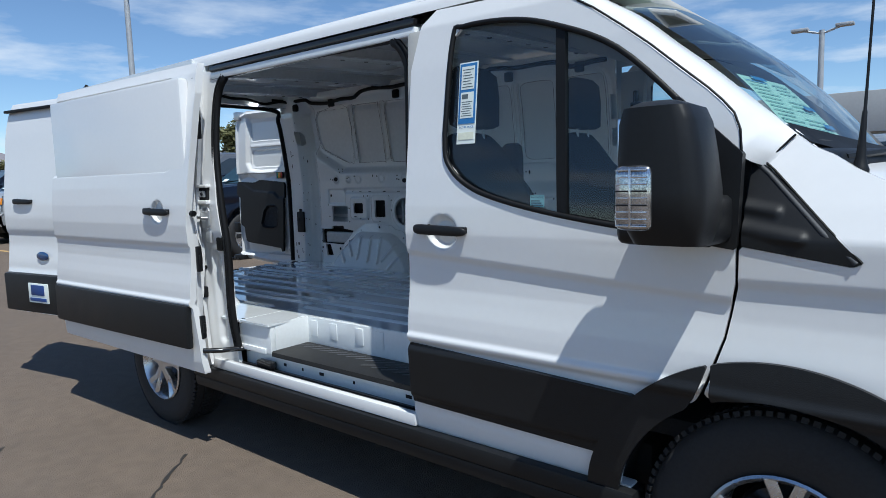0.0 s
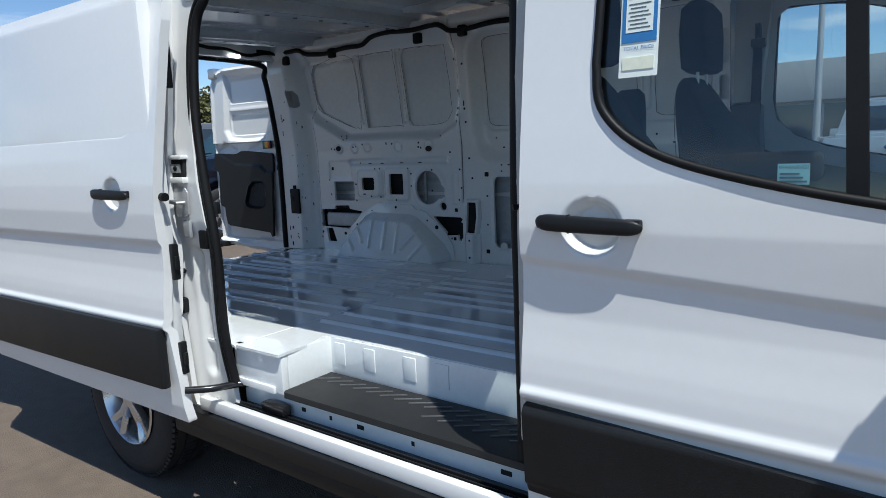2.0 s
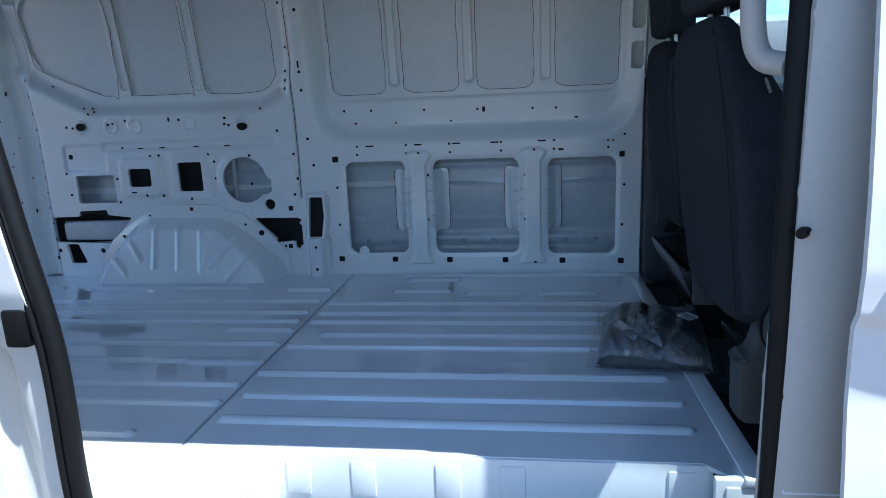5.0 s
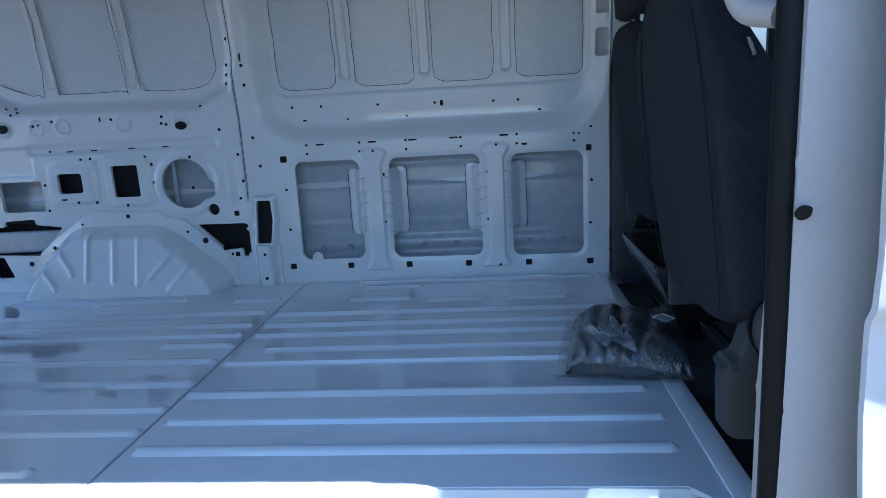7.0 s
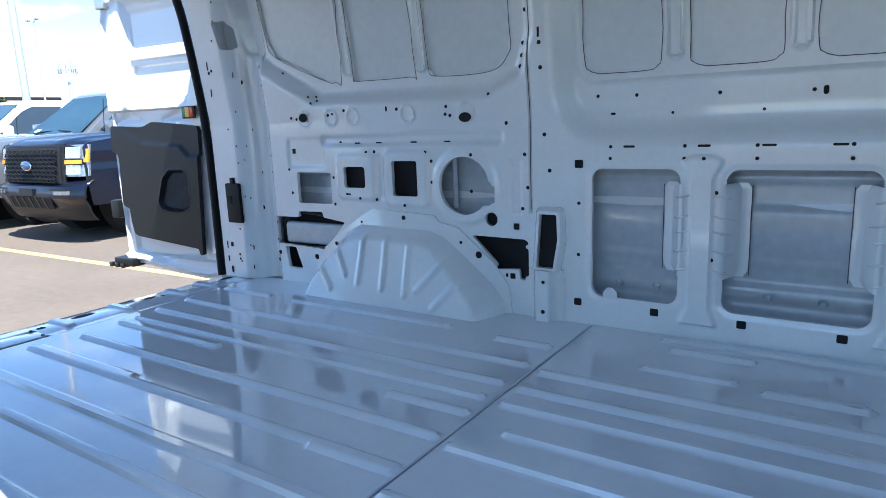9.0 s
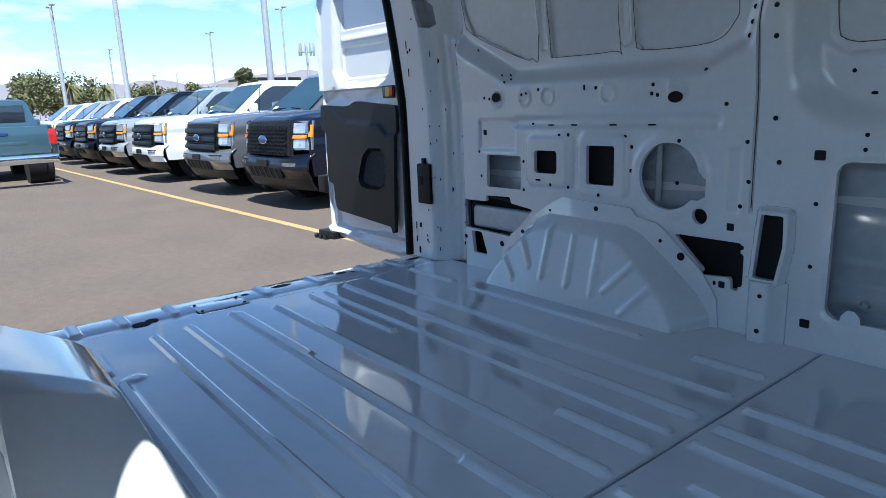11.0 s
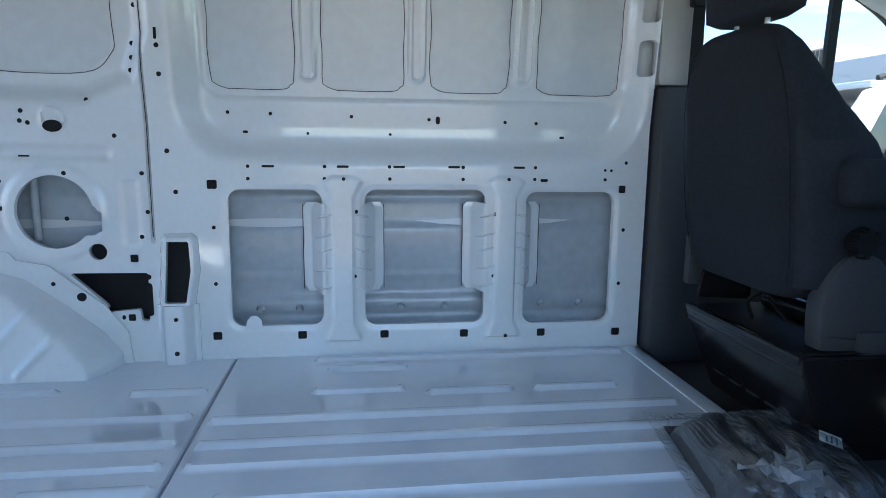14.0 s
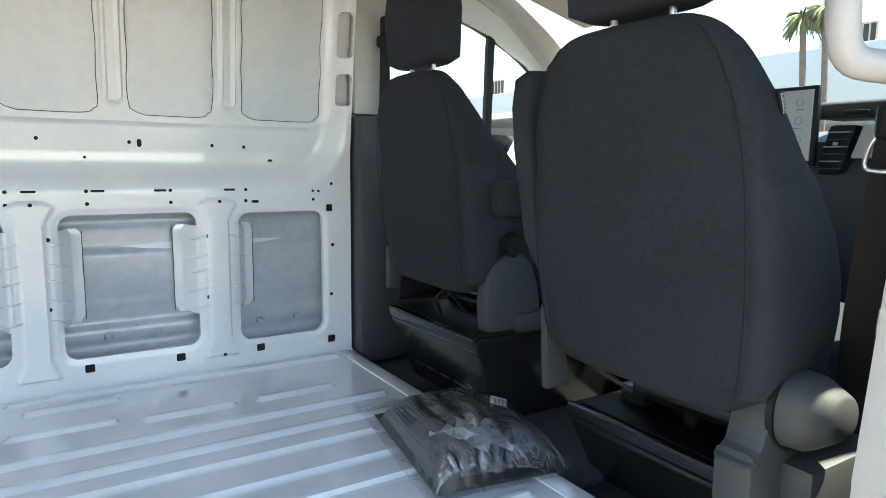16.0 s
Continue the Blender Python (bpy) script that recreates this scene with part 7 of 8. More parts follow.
def pickup(x, y, paint, label, rz=0.0, mesh_grille=False, bar=GRILLE):
    """Crew-cab pickup; its nose at local y = 0 looking along -y."""
    t = thing("pickup_truck", label, "pickup truck", "parked pickup trucks", at=(x, y, 0), rz=rz)
    L = 5.85
    prof_z = lambda v: 1.005 - 0.9 * np.maximum(v - 1.02, 0) ** 2 - 0.12 * np.maximum(0.62 - v, 0)
    # cab: belt line corners below, roof corners above
    for s in (-1, 1):
        side_line = [(0.14, 0.45), (0.10, 0.75), (0.11, 1.12), (0.16, 1.17), (0.60, 1.225), (1.55, 1.29), (L - 0.02, 1.30), (L, 0.62), (L - 0.2, 0.55), (0.3, 0.45)]
        keep = lambda u, v: np.maximum(sd_poly(u, v, side_line), np.maximum(-sd_disc(u, v, 1.0, 0.42, 0.50), -sd_disc(u, v, 4.65, 0.42, 0.50)))
        curve = lambda u, v: (s * (prof_z(v) - 0.16 * np.maximum(0.62 - u, 0) ** 2 + 0.012 * step(np.abs(sd_disc(u, v, 1.0, 0.42, 0.53)) - 0.03, 0.03) - 0.02 * step(np.abs(v - 0.95) - 0.04, 0.12)), u, v)
        sheet("body_side", (0.05, L + 0.02), (0.42, 1.32), 0.035, curve, keep, paint, t, 0.02, (-s, 0, 0))
        for yy in (1.0, 4.65):
            car_wheel(t, s * 0.86, yy, 0.40, s)
            part("wheel_well", cyl((s * 0.45, yy, 0.46), (s * 0.80, yy, 0.46), 0.52, n=24), HOLE_SHADE, t)
        bf, br, tf, tr = Vector((s * 0.905, 1.58, 1.27)), Vector((s * 0.925, 4.0, 1.29)), Vector((s * 0.735, 2.47, 1.905)), Vector((s * 0.735, 3.90, 1.90))
        at_ = lambda a, h: (bf.lerp(br, a)).lerp(tf.lerp(tr, a), h)
        side_out = lambda q: q if s > 0 else q[::-1]
        part("side_glass", slab(side_out([at_(0.10, 0.08), at_(0.50, 0.08), at_(0.52, 0.86), at_(0.16, 0.86), at_(0.10, 0.72)]), 0.006, 0.002), DARKGLASS, t)
        part("side_glass", slab(side_out([at_(0.545, 0.08), at_(0.93, 0.08), at_(0.92, 0.86), at_(0.565, 0.86)]), 0.006, 0.002), DARKGLASS, t)
        m = part("side_mirror", box((s * 0.98, 1.90, 1.27), (s * 1.20, 2.02, 1.47), 0.04), paint, t)
        part("mirror_stalk", box((s * 0.90, 1.93, 1.27), (s * 1.0, 2.0, 1.32), 0.012), GRILLE, m)
        part("sill_board", box((s * 0.86, 1.7, 0.38), (s * 1.0, 4.0, 0.44), 0.02), MOULD, t)
        # headlamp: outer clear bracket round a dark bowl with an amber bar
        lamp = band(t, "headlamp", 0.695, 0.975, 0.79, 1.15, -0.015, 0.035, 0.006, LAMP, s, "clear headlamp with an amber strip")
        band(lamp, "lamp_bowl", 0.715, 0.905, 0.815, 0.925, -0.035, -0.018, 0.0, LAMPW, s)
        band(lamp, "lamp_bowl", 0.715, 0.905, 1.00, 1.125, -0.015, 0.005, 0.0, LAMPW, s)
        band(lamp, "lamp_recess", 0.705, 0.925, 0.923, 0.990, -0.020, -0.010, 0.0, HOLE_SHADE, s)
        band(lamp, "marker_lens", 0.715, 0.920, 0.935, 0.978, -0.034, -0.026, 0.0, AMBER, s, "amber marker lens")
        band(lamp, "marker_lens", 0.945, 0.985, 0.95, 1.10, -0.025, 0.0, 0.0, AMBER, s)
        band(lamp, "lamp_rim", 0.680, 0.698, 0.77, 1.16, -0.035, 0.03, 0.006, GRILLE, s)
        fog = band(t, "fog_lamp", 0.50, 0.86, 0.565, 0.655, -0.115, -0.112, 0.0, GRILLE, s)
        band(fog, "fog_glass", 0.58, 0.83, 0.588, 0.632, -0.128, -0.126, 0.0, LAMP, s)
        part("tail_lamp", box((s * 0.84, L - 0.16, 0.90), (s * 1.0, L + 0.012, 1.24), 0.02), RED, t, "red tail lamp")
        part("bed_rail", tube([(s * 0.92, 4.0, 1.31), (s * 0.92, L - 0.03, 1.31)], 0.025, 6), paint, t)
        part("wiper", tube([(s * 0.55, 1.60, 1.315), (s * 0.10, 1.66, 1.335)], 0.010, 5), RUBBER, t)
    # nose
    hood = lambda u, v: (u * (0.955 - 0.05 * np.maximum(0.5 - v, 0)), v * 1.56 + 0.005 + 0.15 * np.abs(u) ** 5 * (1 - v), 1.155 + 0.055 * np.clip(v / 0.10, 0, 1) ** 0.6 + 0.075 * v - 0.05 * np.abs(u) ** 5 + 0.020 * step(np.abs(np.abs(u) - 0.62) - 0.12, 0.10) * np.clip(v * 5, 0, 1))
    sheet("hood", (-1, 1), (0, 1), 0.045, hood, None, paint, t, 0.02, (0, 0, -1))
    part("nose_block", box((-0.88, 0.24, 0.45), (0.88, 0.8, 1.12), 0.06), HOLE_SHADE, t)
    g = band(t, "grille", -0.69, 0.69, 0.66, 1.165, -0.035, 0.02, 0.012, bar, 1, "black grille")
    band(g, "grille_opening", -0.63, 0.63, 0.715, 1.12, -0.050, 0.004, 0.012, HOLE_SHADE, 1)
    if mesh_grille:
        for row in range(8):
            for col in range(12):
                cx = -0.55 + col * 0.098 + (0.049 if row % 2 else 0)
                zc = 0.745 + row * 0.048
                yc = -0.066 + 0.006 * row
                cell = [(cx + 0.046 * math.cos(a), yc, zc + 0.024 * math.sin(a)) for a in (0, 0.9, 2.24, 3.14, 4.04, 5.38)]
                part("grille_cell", tube(cell, 0.0075, 4, True), GRILLE, g)
    else:
        for k in range(3):
            band(g, "grille_bar", -0.66, 0.66, 0.735 + 0.125 * k, 0.812 + 0.125 * k, -0.082 + 0.014 * k, -0.066 + 0.014 * k, 0.012, bar, 1)
            band(g, "grille_blade", -0.63, 0.63, 0.828 + 0.125 * k, 0.838 + 0.125 * k, -0.062 + 0.014 * k, -0.060 + 0.014 * k, 0.0, GRILLE, 1)
    badge = part("badge", oval(0.115, 0.014, 0.048, (0, -0.094, 0.918)), BADGE, g)
    part("badge_rim", oval(0.128, 0.012, 0.058, (0, -0.088, 0.918)), CHROME, badge)
    # bumper: a painted beam that stands forward, with a shelf on top and dark openings
    bump = band(t, "bumper", -0.99, 0.99, 0.545, 0.680, -0.120, -0.095, 0.012, paint, 1)
    band(bump, "bumper_shelf", -0.985, 0.985, 0.668, 0.745, -0.10, 0.015, 0.0, paint, 1)
    band(bump, "bumper_chin", -0.97, 0.97, 0.425, 0.555, -0.055, -0.120, 0.0, paint, 1)
    band(bump, "lower_intake", -0.50, 0.50, 0.420, 0.560, -0.085, -0.135, 0.0, HOLE_SHADE, 1)
    for k in range(6):
        band(bump, "intake_bar", -0.45 + 0.16 * k, -0.41 + 0.16 * k, 0.425, 0.555, -0.092, -0.142, 0.0, GRILLE, 1)
    band(bump, "plate_bar", -0.16, 0.16, 0.575, 0.655, -0.142, -0.138, 0.0, GRILLE, 1)
    band(t, "valance", -0.94, 0.94, 0.27, 0.435, 0.06, -0.03, 0.02, GRILLE, 1)
    # cab shell with its glass
    shell = bmesh.new()
    low = [shell.verts.new(c) for c in ((-0.905, 1.58, 1.24), (0.905, 1.58, 1.24), (0.925, 4.0, 1.24), (-0.925, 4.0, 1.24))]
    mid = [shell.verts.new(c) for c in ((-0.735, 2.47, 1.905), (0.735, 2.47, 1.905), (0.735, 3.90, 1.90), (-0.735, 3.90, 1.90))]
    top = [shell.verts.new(c) for c in ((-0.62, 2.58, 1.945), (0.62, 2.58, 1.945), (0.62, 3.80, 1.94), (-0.62, 3.80, 1.94))]
    for a, b in ((low, mid), (mid, top)):
        for k in range(4):
            shell.faces.new((a[k], a[(k + 1) % 4], b[(k + 1) % 4], b[k]))
    shell.faces.new(top)
    bmesh.ops.bevel(shell, geom=[e for e in shell.edges if not e.is_boundary], offset=0.028, segments=2, affect="EDGES")
    cab = part("cab_shell", shell, paint, t)
    f0, f1, f2, f3 = Vector((-0.905, 1.58, 1.27)), Vector((0.905, 1.58, 1.27)), Vector((0.735, 2.47, 1.905)), Vector((-0.735, 2.47, 1.905))
    fr = lambda a, h: f0.lerp(f1, a).lerp(f3.lerp(f2, a), h)
    part("windscreen", slab([fr(0.045, 0.02), fr(0.955, 0.02), fr(0.945, 0.93), fr(0.5, 0.955), fr(0.055, 0.93)], 0.008, 0.003), SCREEN, cab, "windscreen reflecting the sky")
    part("windscreen_sheet", slab([fr(0.14, 0.07), fr(0.22, 0.07), fr(0.22, 0.15), fr(0.14, 0.15)], 0.010), PAPER, cab)
    part("antenna", tube([(-0.80, 1.45, 1.28), (-0.80, 1.50, 1.75)], 0.006, 5), BLACK, t)
    part("rear_glass", box((-0.66, 3.955, 1.40), (0.66, 3.985, 1.80), 0.02), DARKGLASS, cab)
    part("cab_back", box((-0.90, 3.90, 0.6), (0.90, 4.02, 1.36), 0.03), paint, t)
    part("cab_fill", box((-0.86, 1.45, 0.5), (0.86, 3.9, 1.22), 0.03), HOLE_SHADE, t)
    tg = part("tailgate", box((-0.86, L - 0.07, 0.72), (0.86, L, 1.31), 0.03), paint, t)
    part("letter_bar", box((-0.45, L - 0.002, 0.92), (0.45, L + 0.006, 0.99), 0.01), paint, tg)
    part("tailgate_badge", oval(0.11, 0.012, 0.045, (0, L + 0.004, 1.16)), BADGE, tg)
    part("rear_bumper", box((-0.98, L - 0.06, 0.50), (0.98, L + 0.14, 0.70), 0.04), CHROME, t)
    return t


ROW_Y = 3.15
trucks = [(PAINT_NAVY, "dark navy pickup truck with black mesh grille", True, GRILLE), (PAINT_GREY, "metallic grey pickup truck with black grille bars", False, GRILLE),
          (PAINT_WHITE, "white pickup truck with black grille bars", False, GRILLE), (PAINT_SILVER, "silver-grey pickup truck with black grille", False, GRILLE),
          (PAINT_NAVY, "dark navy pickup truck with black grille", False, GRILLE), (PAINT_NAVY, "black pickup truck in the parked row", False, GRILLE),
          (PAINT_WHITE, "white pickup truck in the parked row", False, CHROME), (PAINT_SILVER, "silver pickup truck far down the row", False, CHROME),
          (PAINT_WHITE, "white pickup truck far down the row", False, CHROME), (PAINT_WHITE, "white pickup truck at the row's far end", False, CHROME)]
for k, (paint, label, mesh_g, gb) in enumerate(trucks):
    row_x = (-7.75, -10.45, -13.95, -16.95, -19.95)[k] if k < 5 else -19.95 - 3.05 * (k - 4)
    pickup(row_x, ROW_Y + 0.033 * (row_x + 5.3), paint, label, 1.9 + 0.6 * math.sin(3 * k), mesh_g, gb).scale = (1.07, 1.07, 1.10)
# pickups seen from behind on the far side of the van
pickup(-0.95, 14.6, PAINT_SILVER, "silver pickup truck seen from behind beyond the van", 180)
pickup(2.35, 14.7, PAINT_SILVER, "silver-white pickup with its tailgate towards the van", 180)
pickup(5.65, 14.6, PAINT_WHITE, "white pickup truck parked tail first beyond the van", 180)
pickup(-21.2, 0.4, PAINT_TEAL, "slate blue pickup seen from behind in the lane", -90)
line = part("parking_line", box((-55, -0.055, 0.0), (9, 0.055, 0.004), 0.0, pose(-5.3, 2.56, 0, 0, 0, 1.9)), YELLOW, None)
tagged(line, "worn yellow painted parking line", "road marking", kind="structure")


def estate_car(x, y):
    t = thing("suv", "white sport utility vehicle with black roof rails", "car", at=(x, y, 0))
    out = [(0, 0.45), (-0.05, 0.95), (0.10, 1.20), (0.55, 1.78), (0.75, 1.83), (2.9, 1.84), (3.75, 1.25), (4.75, 1.10), (4.95, 0.85), (4.95, 0.45)]
    for s in (0, 1):
        keep = lambda u, v: np.maximum(sd_poly(u, v, out), np.maximum(-sd_disc(u, v, 0.95, 0.38, 0.44), np.maximum(-sd_disc(u, v, 3.95, 0.38, 0.44), np.maximum(-sd_poly(u, v, [(0.42, 1.25), (0.72, 1.70), (1.25, 1.72), (1.05, 1.25)]), -sd_poly(u, v, [(1.18, 1.25), (1.38, 1.72), (2.85, 1.72), (3.45, 1.25)])))))
        yy = lambda v: 0.0 + 0.22 * np.maximum(v - 1.15, 0)
        sheet("body_side", (-0.1, 5.0), (0.4, 1.9), 0.04, lambda u, v: (u, yy(v) if s == 0 else 2.0 - yy(v), v), keep, PAINT_WHITE, t, 0.03, (0, 1 if s == 0 else -1, 0))
        g0 = 0.07 if s == 0 else 1.93
        part("side_glass", prism([(0.42, 1.24), (0.74, 1.73), (2.86, 1.73), (3.46, 1.24)], 0.01, Matrix.Translation((0, g0 + (0.06 if s == 0 else -0.06), 0)) @ UPRIGHT), DARKGLASS, t)
        part("roof_rail", tube(spline([(0.7, g0 + (0.12 if s == 0 else -0.12), 1.84), (0.85, g0 + (0.12 if s == 0 else -0.12), 1.90), (2.5, g0 + (0.12 if s == 0 else -0.12), 1.91), (2.8, g0 + (0.12 if s == 0 else -0.12), 1.85)], 5), 0.022, 6), BLACK, t)
        for xx in (0.95, 3.95):
            w = part("wheel", lathe([(0.2, 0.1), (0.3, 0.11), (0.36, 0.09), (0.36, -0.09), (0.2, -0.1)], 24), TYRE, t)
            w.location = (xx, 0.12 if s == 0 else 1.88, 0.36)
    part("roof", box((0.6, 0.16, 1.80), (2.95, 1.84, 1.86), 0.03), PAINT_WHITE, t)
    part("rear_end", box((-0.04, 0.03, 0.45), (0.06, 1.97, 1.18), 0.03), PAINT_WHITE, t)
    part("hood", box((3.6, 0.06, 1.02), (4.9, 1.94, 1.16), 0.04), PAINT_WHITE, t)
    part("interior", box((0.1, 0.2, 0.4), (3.7, 1.8, 1.2), 0.03), HOLE_SHADE, t)
    return t


estate_car(4.35, 3.3)

# ---- surroundings: showroom, poles, trees, hills ----
STUCCO = mat("grey_stucco", (0.36, 0.37, 0.38), 0.9, vary=0.05, scale=0.6)
STUCCO_W = mat("white_stucco", (0.62, 0.63, 0.63), 0.9, vary=0.05, scale=0.6)
TAN = mat("tan_stucco", (0.42, 0.35, 0.27), 0.9, vary=0.06, scale=0.6)


def showroom(name, label, lo, hi, axis, wall=STUCCO):
    t = thing(name, label, "building", at=(lo[0], lo[1], 0))
    dx, dy, h = hi[0] - lo[0], hi[1] - lo[1], hi[2]
    part("parapet", box((0, 0, 3.1), (dx, dy, h), 0.05), wall, t, "grey rendered parapet band")
    part("wall", box((0.6, 0.6, 0), (dx - 0.6, dy - 0.6, 3.1), 0.0), STUCCO_W, t)
    n = int((dx if axis == "x" else dy) / 2.4)
    for k in range(n):
        a = 0.9 + k * 2.4
        if a + 2.2 > (dx if axis == "x" else dy) - 0.6:
            break
        if axis == "x":
            w = part("window", box((a, 0.50, 0.15), (a + 2.2, 0.62, 3.0), 0.02), GALV, t)
            part("pane", box((a + 0.07, 0.485, 0.22), (a + 2.13, 0.505, 2.93)), DARKGLASS, w)
        else:
            w = part("window", box((0.50, a, 0.15), (0.62, a + 2.2, 3.0), 0.02), GALV, t)
            part("pane", box((0.485, a + 0.07, 0.22), (0.505, a + 2.13, 2.93)), DARKGLASS, w)
    return t


main_hall = showroom("showroom", "grey low showroom building with dark windows", (-34, 37), (18, 52, 5.2), "x")
sign = part("oval_sign", prism([(1.05 * math.cos(a), 0.44 * math.sin(a)) for a in np.linspace(0, 6.2832, 33)[:-1]], 0.12, Matrix.Translation((27.5, -0.02, 4.52)) @ UPRIGHT, 0.01), mat("sign_white", (0.75, 0.76, 0.78), 0.4), main_hall, "oval blue sign with a white rim")
part("sign_face", prism([(0.97 * math.cos(a), 0.38 * math.sin(a)) for a in np.linspace(0, 6.2832, 33)[:-1]], 0.02, Matrix.Translation((27.5, -0.135, 4.52)) @ UPRIGHT), BLUEINK, sign)
wing = showroom("service_building", "pale low service building with rooftop units", (21, 0), (30, 34, 4.9), "y", STUCCO_W)


def rooftop_unit(x, y, z, s=1.0):
    t = thing("rooftop_unit", "tan metal air-conditioning unit on a roof", "air conditioner", "rooftop units", at=(x, y, z))
    part("casing", box((-1.1 * s, -0.8 * s, 0), (1.1 * s, 0.8 * s, 1.0 * s), 0.04), TAN, t)
    for k in range(5):
        part("louvre", box((-1.13 * s, -0.7 * s + 0.28 * s * k, 0.1), (-1.09 * s, -0.5 * s + 0.28 * s * k, 0.9 * s), 0.01), MOULD, t)
    return t


rooftop_unit(23.5, 27.6, 4.9)
rooftop_unit(23.5, 22.5, 4.9, 0.9)
rooftop_unit(2.5, 40, 4.9, 1.1)
rooftop_unit(22.6, 9.0, 4.9, 0.7)


def light_pole(x, y, h, arms=1, r=0.09):
    t = thing("light_pole", "tall galvanised car-park light pole", "light pole", "car-park light poles", at=(x, y, 0))
    part("base", cyl((0, 0, 0), (0, 0, 0.7), 0.28, 0.26), STUCCO, t)
    part("pole", cyl((0, 0, 0.6), (0, 0, h), r, r * 0.7, 12), GALV, t)
    for k in range(arms):
        a = math.pi * k
        part("arm", tube([(0, 0, h - 0.1), (0.5 * math.cos(a), 0.5 * math.sin(a), h + 0.05)], 0.03, 6), GALV, t)
        part("lamp_head", box((0.55 * math.cos(a) - 0.22, -0.14, h + 0.02), (0.55 * math.cos(a) + 0.22, 0.14, h + 0.11), 0.03), GALV, t)
    return t


def along(az, d, ex=1.45, ey=-0.92):
    return ex + d * math.cos(radians(az)), ey + d * math.sin(radians(az))


for az, d, h, arms, r in ((155.9, 25, 9.0, 2, 0.13), (166.9, 32, 11.0, 2, 0.12), (154.6, 52, 8.9, 2, 0.08), (160.35, 62, 8.3, 2, 0.09), (171.2, 45, 7.8, 2, 0.12), (167.8, 62, 6.9, 1, 0.08), (164.9, 80, 5.8, 1, 0.09), (169.0, 85, 5.9, 1, 0.09), (163.2, 95, 6.8, 1, 0.09)):
    light_pole(*along(az, d), h, arms, r)
light_pole(*along(97.6, 21, 2.99, -2.4), 5.2, 2, 0.10)
light_pole(*along(28.4, 24, 1.12, -1.19), 8.5, 1, 0.11)

tower = thing("cell_tower", "slim grey mobile-phone mast with antenna panels", "mast", at=(*along(152.8, 120), 0))
part("mast", cyl((0, 0, 0), (0, 0, 12.5), 0.3, 0.2, 10), GALV, tower)
for k in range(9):
    a = 2 * math.pi * k / 9
    part("antenna_panel", box((-0.18, -0.08, 10.9), (0.18, 0.08, 13.0), 0.02, Matrix.Rotation(a, 4, "Z") @ Matrix.Translation((1.3, 0, 0))), GALV, tower)
part("platform", lathe([(1.2, 0.0), (1.35, 0.0), (1.35, 0.1), (1.2, 0.1)], 16), GALV, tower).matrix_basis = Matrix.Translation((0, 0, 11.5)) @ Matrix.Rotation(radians(90), 4, "X")


def leaf_cloud(centres, count, size, seed):
    rng = random.Random(seed)
    verts, faces = [], []
    for cx, cy, cz, r in centres:
        for _ in range(count):
            d = Vector((rng.gauss(0, 1), rng.gauss(0, 1), rng.gauss(0, 0.8)))
            d = d.normalized() * r * rng.uniform(0.55, 1.08)
            p = Vector((cx, cy, cz)) + d
            a = Vector((rng.uniform(-1, 1), rng.uniform(-1, 1), rng.uniform(-0.6, 0.6))).normalized() * size * rng.uniform(0.6, 1.3)
            b = a.cross(Vector((rng.uniform(-1, 1), rng.uniform(-1, 1), rng.uniform(-1, 1)))).normalized() * size * 0.5
            i = len(verts)
            verts += [tuple(p - a), tuple(p + b), tuple(p + a), tuple(p - b)]
            faces.append((i, i + 1, i + 2, i + 3))
    return verts, faces


def tree(x, y, h, w, seed):
    rng = random.Random(seed)
    t = thing("tree", "dusty green broad-leaved tree beyond the car park", "tree", "distant trees", at=(x, y, 0))
    part("trunk", tube([(0, 0, 0), (0.1, 0.05, h * 0.3), (0.0, 0.1, h * 0.6)], [0.3, 0.22, 0.12], 8), BARK, t)
    centres = []
    for k in range(9):
        a = rng.uniform(0, 6.28)
        rr = rng.uniform(0.0, 0.36) * w
        cz = h * rng.uniform(0.45, 0.85)
        centres.append((rr * math.cos(a), rr * math.sin(a), cz, w * rng.uniform(0.16, 0.26)))
        part("limb", tube([(0, 0.05, h * 0.35), (rr * math.cos(a), rr * math.sin(a), cz)], [0.1, 0.04], 5), BARK, t)
    v, f = leaf_cloud(centres, 260, 0.24, seed)
    mesh_object("crown", v, f, FOLIAGE, t, smooth=False)
    return t


def palm(x, y, h, seed, n=64, size=1.0):
    rng = random.Random(seed)
    t = thing("palm_tree", "tall fan palm with a shaggy crown", "palm tree", "palm trees", at=(x, y, 0))
    part("trunk", tube(spline([(0, 0, 0), (0.2, 0, h * 0.5), (0.1, 0.1, h)], 4), 0.2 * size, 8), BARK, t)
    for k in range(n):
        a = 2 * math.pi * k / n + rng.uniform(-0.2, 0.2)
        up = rng.uniform(-0.7, 0.9)
        L = rng.uniform(0.9, 1.25) * size
        bm = bmesh.new()
        prev = None
        for i in range(6):
            q = i / 5
            c = Vector((0.1 + math.cos(a) * L * q, 0.1 + math.sin(a) * L * q, h + up * L * q - 0.8 * size * q * q))
            wv = Vector((-math.sin(a), math.cos(a), 0.3)) * (0.055 * size * math.sin(math.pi * (0.12 + 0.8 * q)) + 0.008)
            cur = (bm.verts.new(c - wv), bm.verts.new(c + Vector((0, 0, 0.06))), bm.verts.new(c + wv))
            if prev:
                bm.faces.new((prev[0], prev[1], cur[1], cur[0]))
                bm.faces.new((prev[1], prev[2], cur[2], cur[1]))
            prev = cur
        part("frond", bm, PALMLEAF, t, smooth=False)
    return t


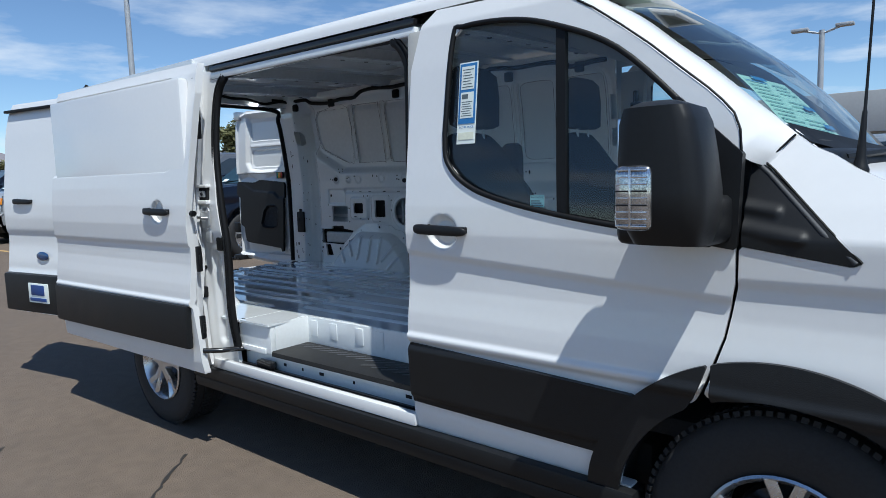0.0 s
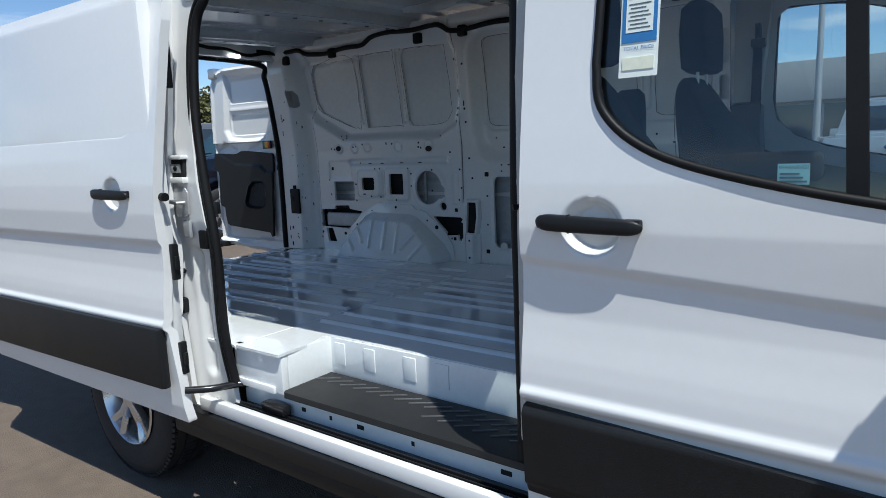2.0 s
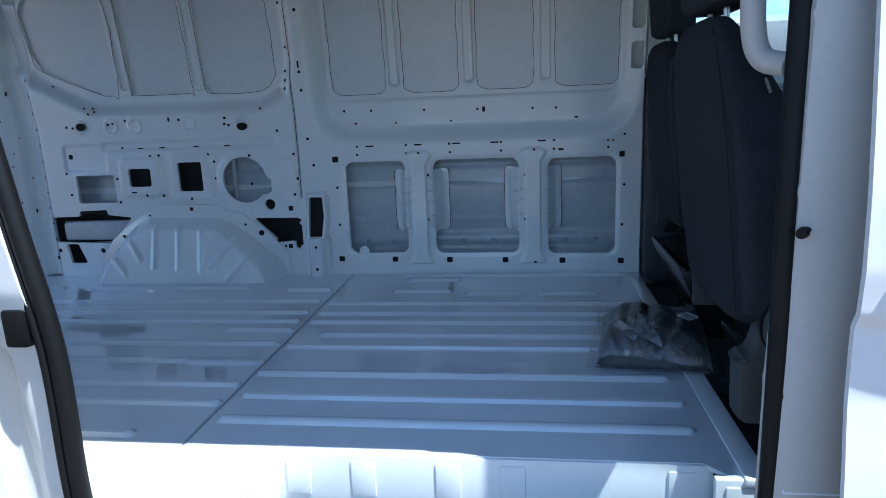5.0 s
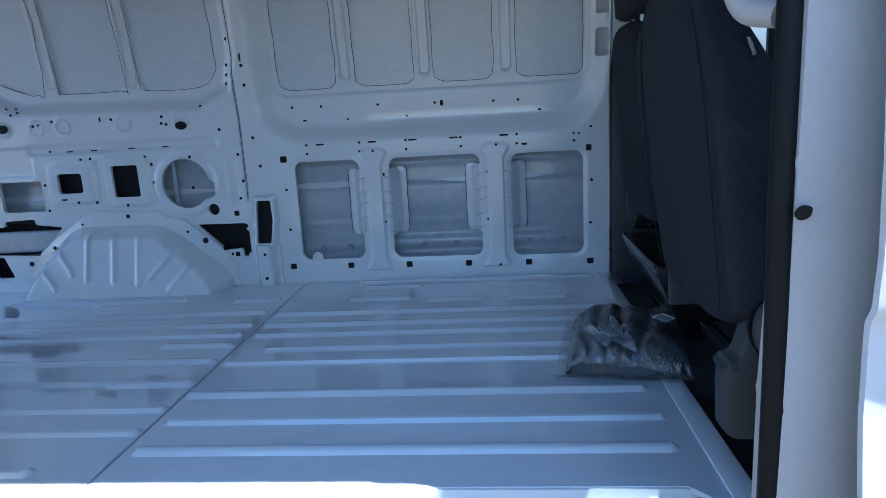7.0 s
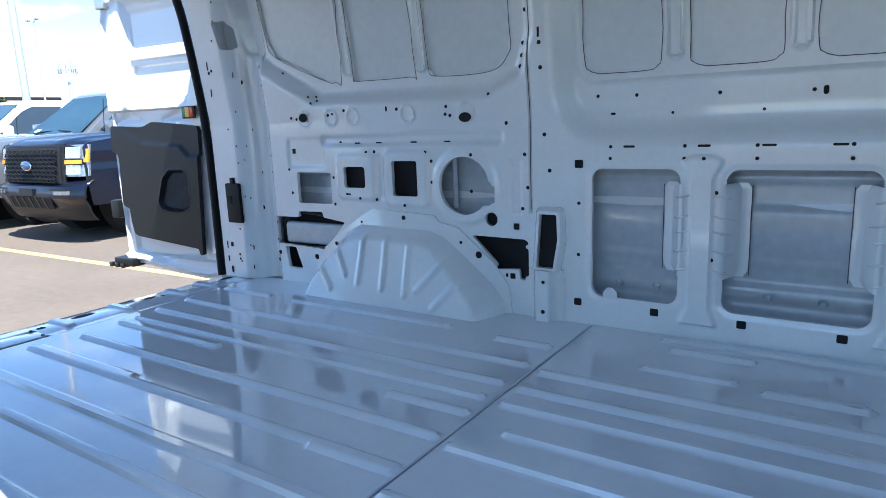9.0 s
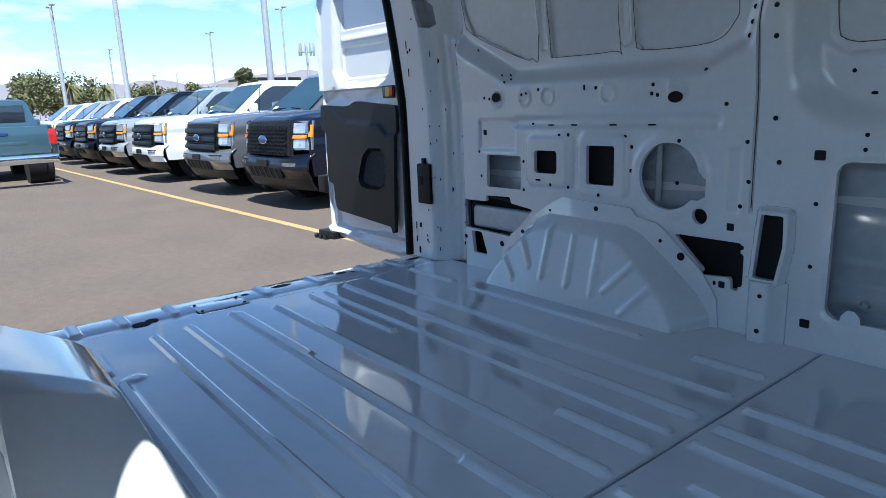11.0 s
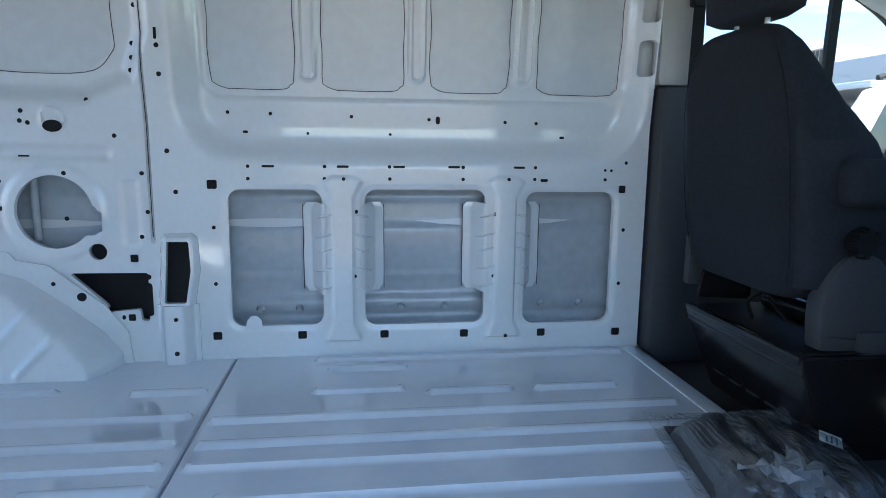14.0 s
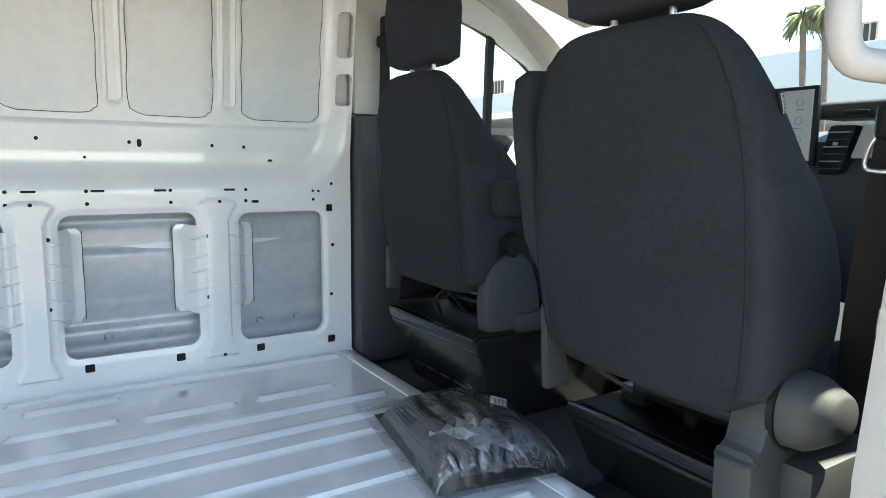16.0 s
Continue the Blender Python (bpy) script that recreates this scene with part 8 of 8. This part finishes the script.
for k, (az, d, h, w) in enumerate(((172.0, 94, 5.6, 7), (169.9, 98, 5.4, 6), (166.0, 100, 5.0, 6), (163.9, 120, 5.0, 5), (162.2, 124, 5.6, 5), (160.6, 130, 4.6, 6), (157.9, 90, 6.4, 3), (147.2, 60, 6.2, 4), (173.6, 100, 6.0, 7))):
    tree(*along(az, d), h * 1.3, w * 1.1, 100 + k)
palm(*along(168.6, 72), 4.2, 7)
palm(*along(170.9, 74), 4.6, 8)
palm(*along(29.7, 19.5, 1.12, -1.19), 5.25, 9, size=0.40)
palm(*along(28.25, 19.5, 1.12, -1.19), 5.38, 10, size=0.40)

# far low roofs and hills
far_roofs = thing("far_building", "low flat-roofed tan building far away", "building", at=(*along(156.0, 190), 0))
part("wall", box((-10, -12, 0), (10, 12, 9.6), 0.2), TAN, far_roofs)
part("roof", box((-10, -8, 9.6), (3, 8, 10.8), 0.2), MOULD, far_roofs)
HILL = mat("hazy_mountain", (0.22, 0.205, 0.22), 1.0, vary=0.06, scale=0.006)


def hills(name, d, h, seed, lift):
    verts, faces = [], []
    n = 220
    for i in range(n):
        az = radians(20 + 200 * i / (n - 1))
        ridge = h * (0.55 + 0.6 * noise.noise((i * 0.045 + seed, 0.3, 0)) + 0.25 * noise.noise((i * 0.17 + seed, 1.3, 0)) + 0.1 * noise.noise((i * 0.6, seed, 0)))
        for r, z in ((d - 350, -5), (d, max(8, ridge) + lift), (d + 400, -5)):
            verts.append((r * math.cos(az), r * math.sin(az), z))
    for i in range(n - 1):
        for k in range(2):
            a = i * 3 + k
            faces.append((a, a + 1, a + 4, a + 3))
    ob = mesh_object(name, verts, faces, HILL, None, angle=80)
    return tagged(ob, "bare hazy desert mountains on the horizon", "mountains", kind="structure")


hills("backdrop", 2600, 190, 2.0, 40)


# hairline cracks in the asphalt
CRACK = mat("crack_fill", (0.022, 0.019, 0.017), 0.9, vary=0.3)


def crack(pts, seed):
    rng = random.Random(seed)
    line = spline(pts, 10)
    bm = bmesh.new()
    prev = None
    for i, (x, y) in enumerate(line):
        x += rng.uniform(-0.012, 0.012)
        y += rng.uniform(-0.012, 0.012)
        w = rng.uniform(0.003, 0.009)
        cur = (bm.verts.new((x - w, y - w, 0.003)), bm.verts.new((x + w, y + w, 0.003)))
        if prev:
            bm.faces.new((prev[0], prev[1], cur[1], cur[0]))
        prev = cur
    o = part("asphalt_crack", bm, CRACK, ground, smooth=False)
    return o


crack([(0.55, -1.15), (0.9, -1.5), (1.25, -1.55), (1.7, -1.75), (2.1, -1.7)], 1)
crack([(-0.4, -1.7), (0.1, -1.95), (0.5, -1.9), (1.0, -2.1)], 2)
crack([(-1.6, -1.6), (-0.9, -1.85), (-0.3, -2.3), (0.3, -2.5)], 3)
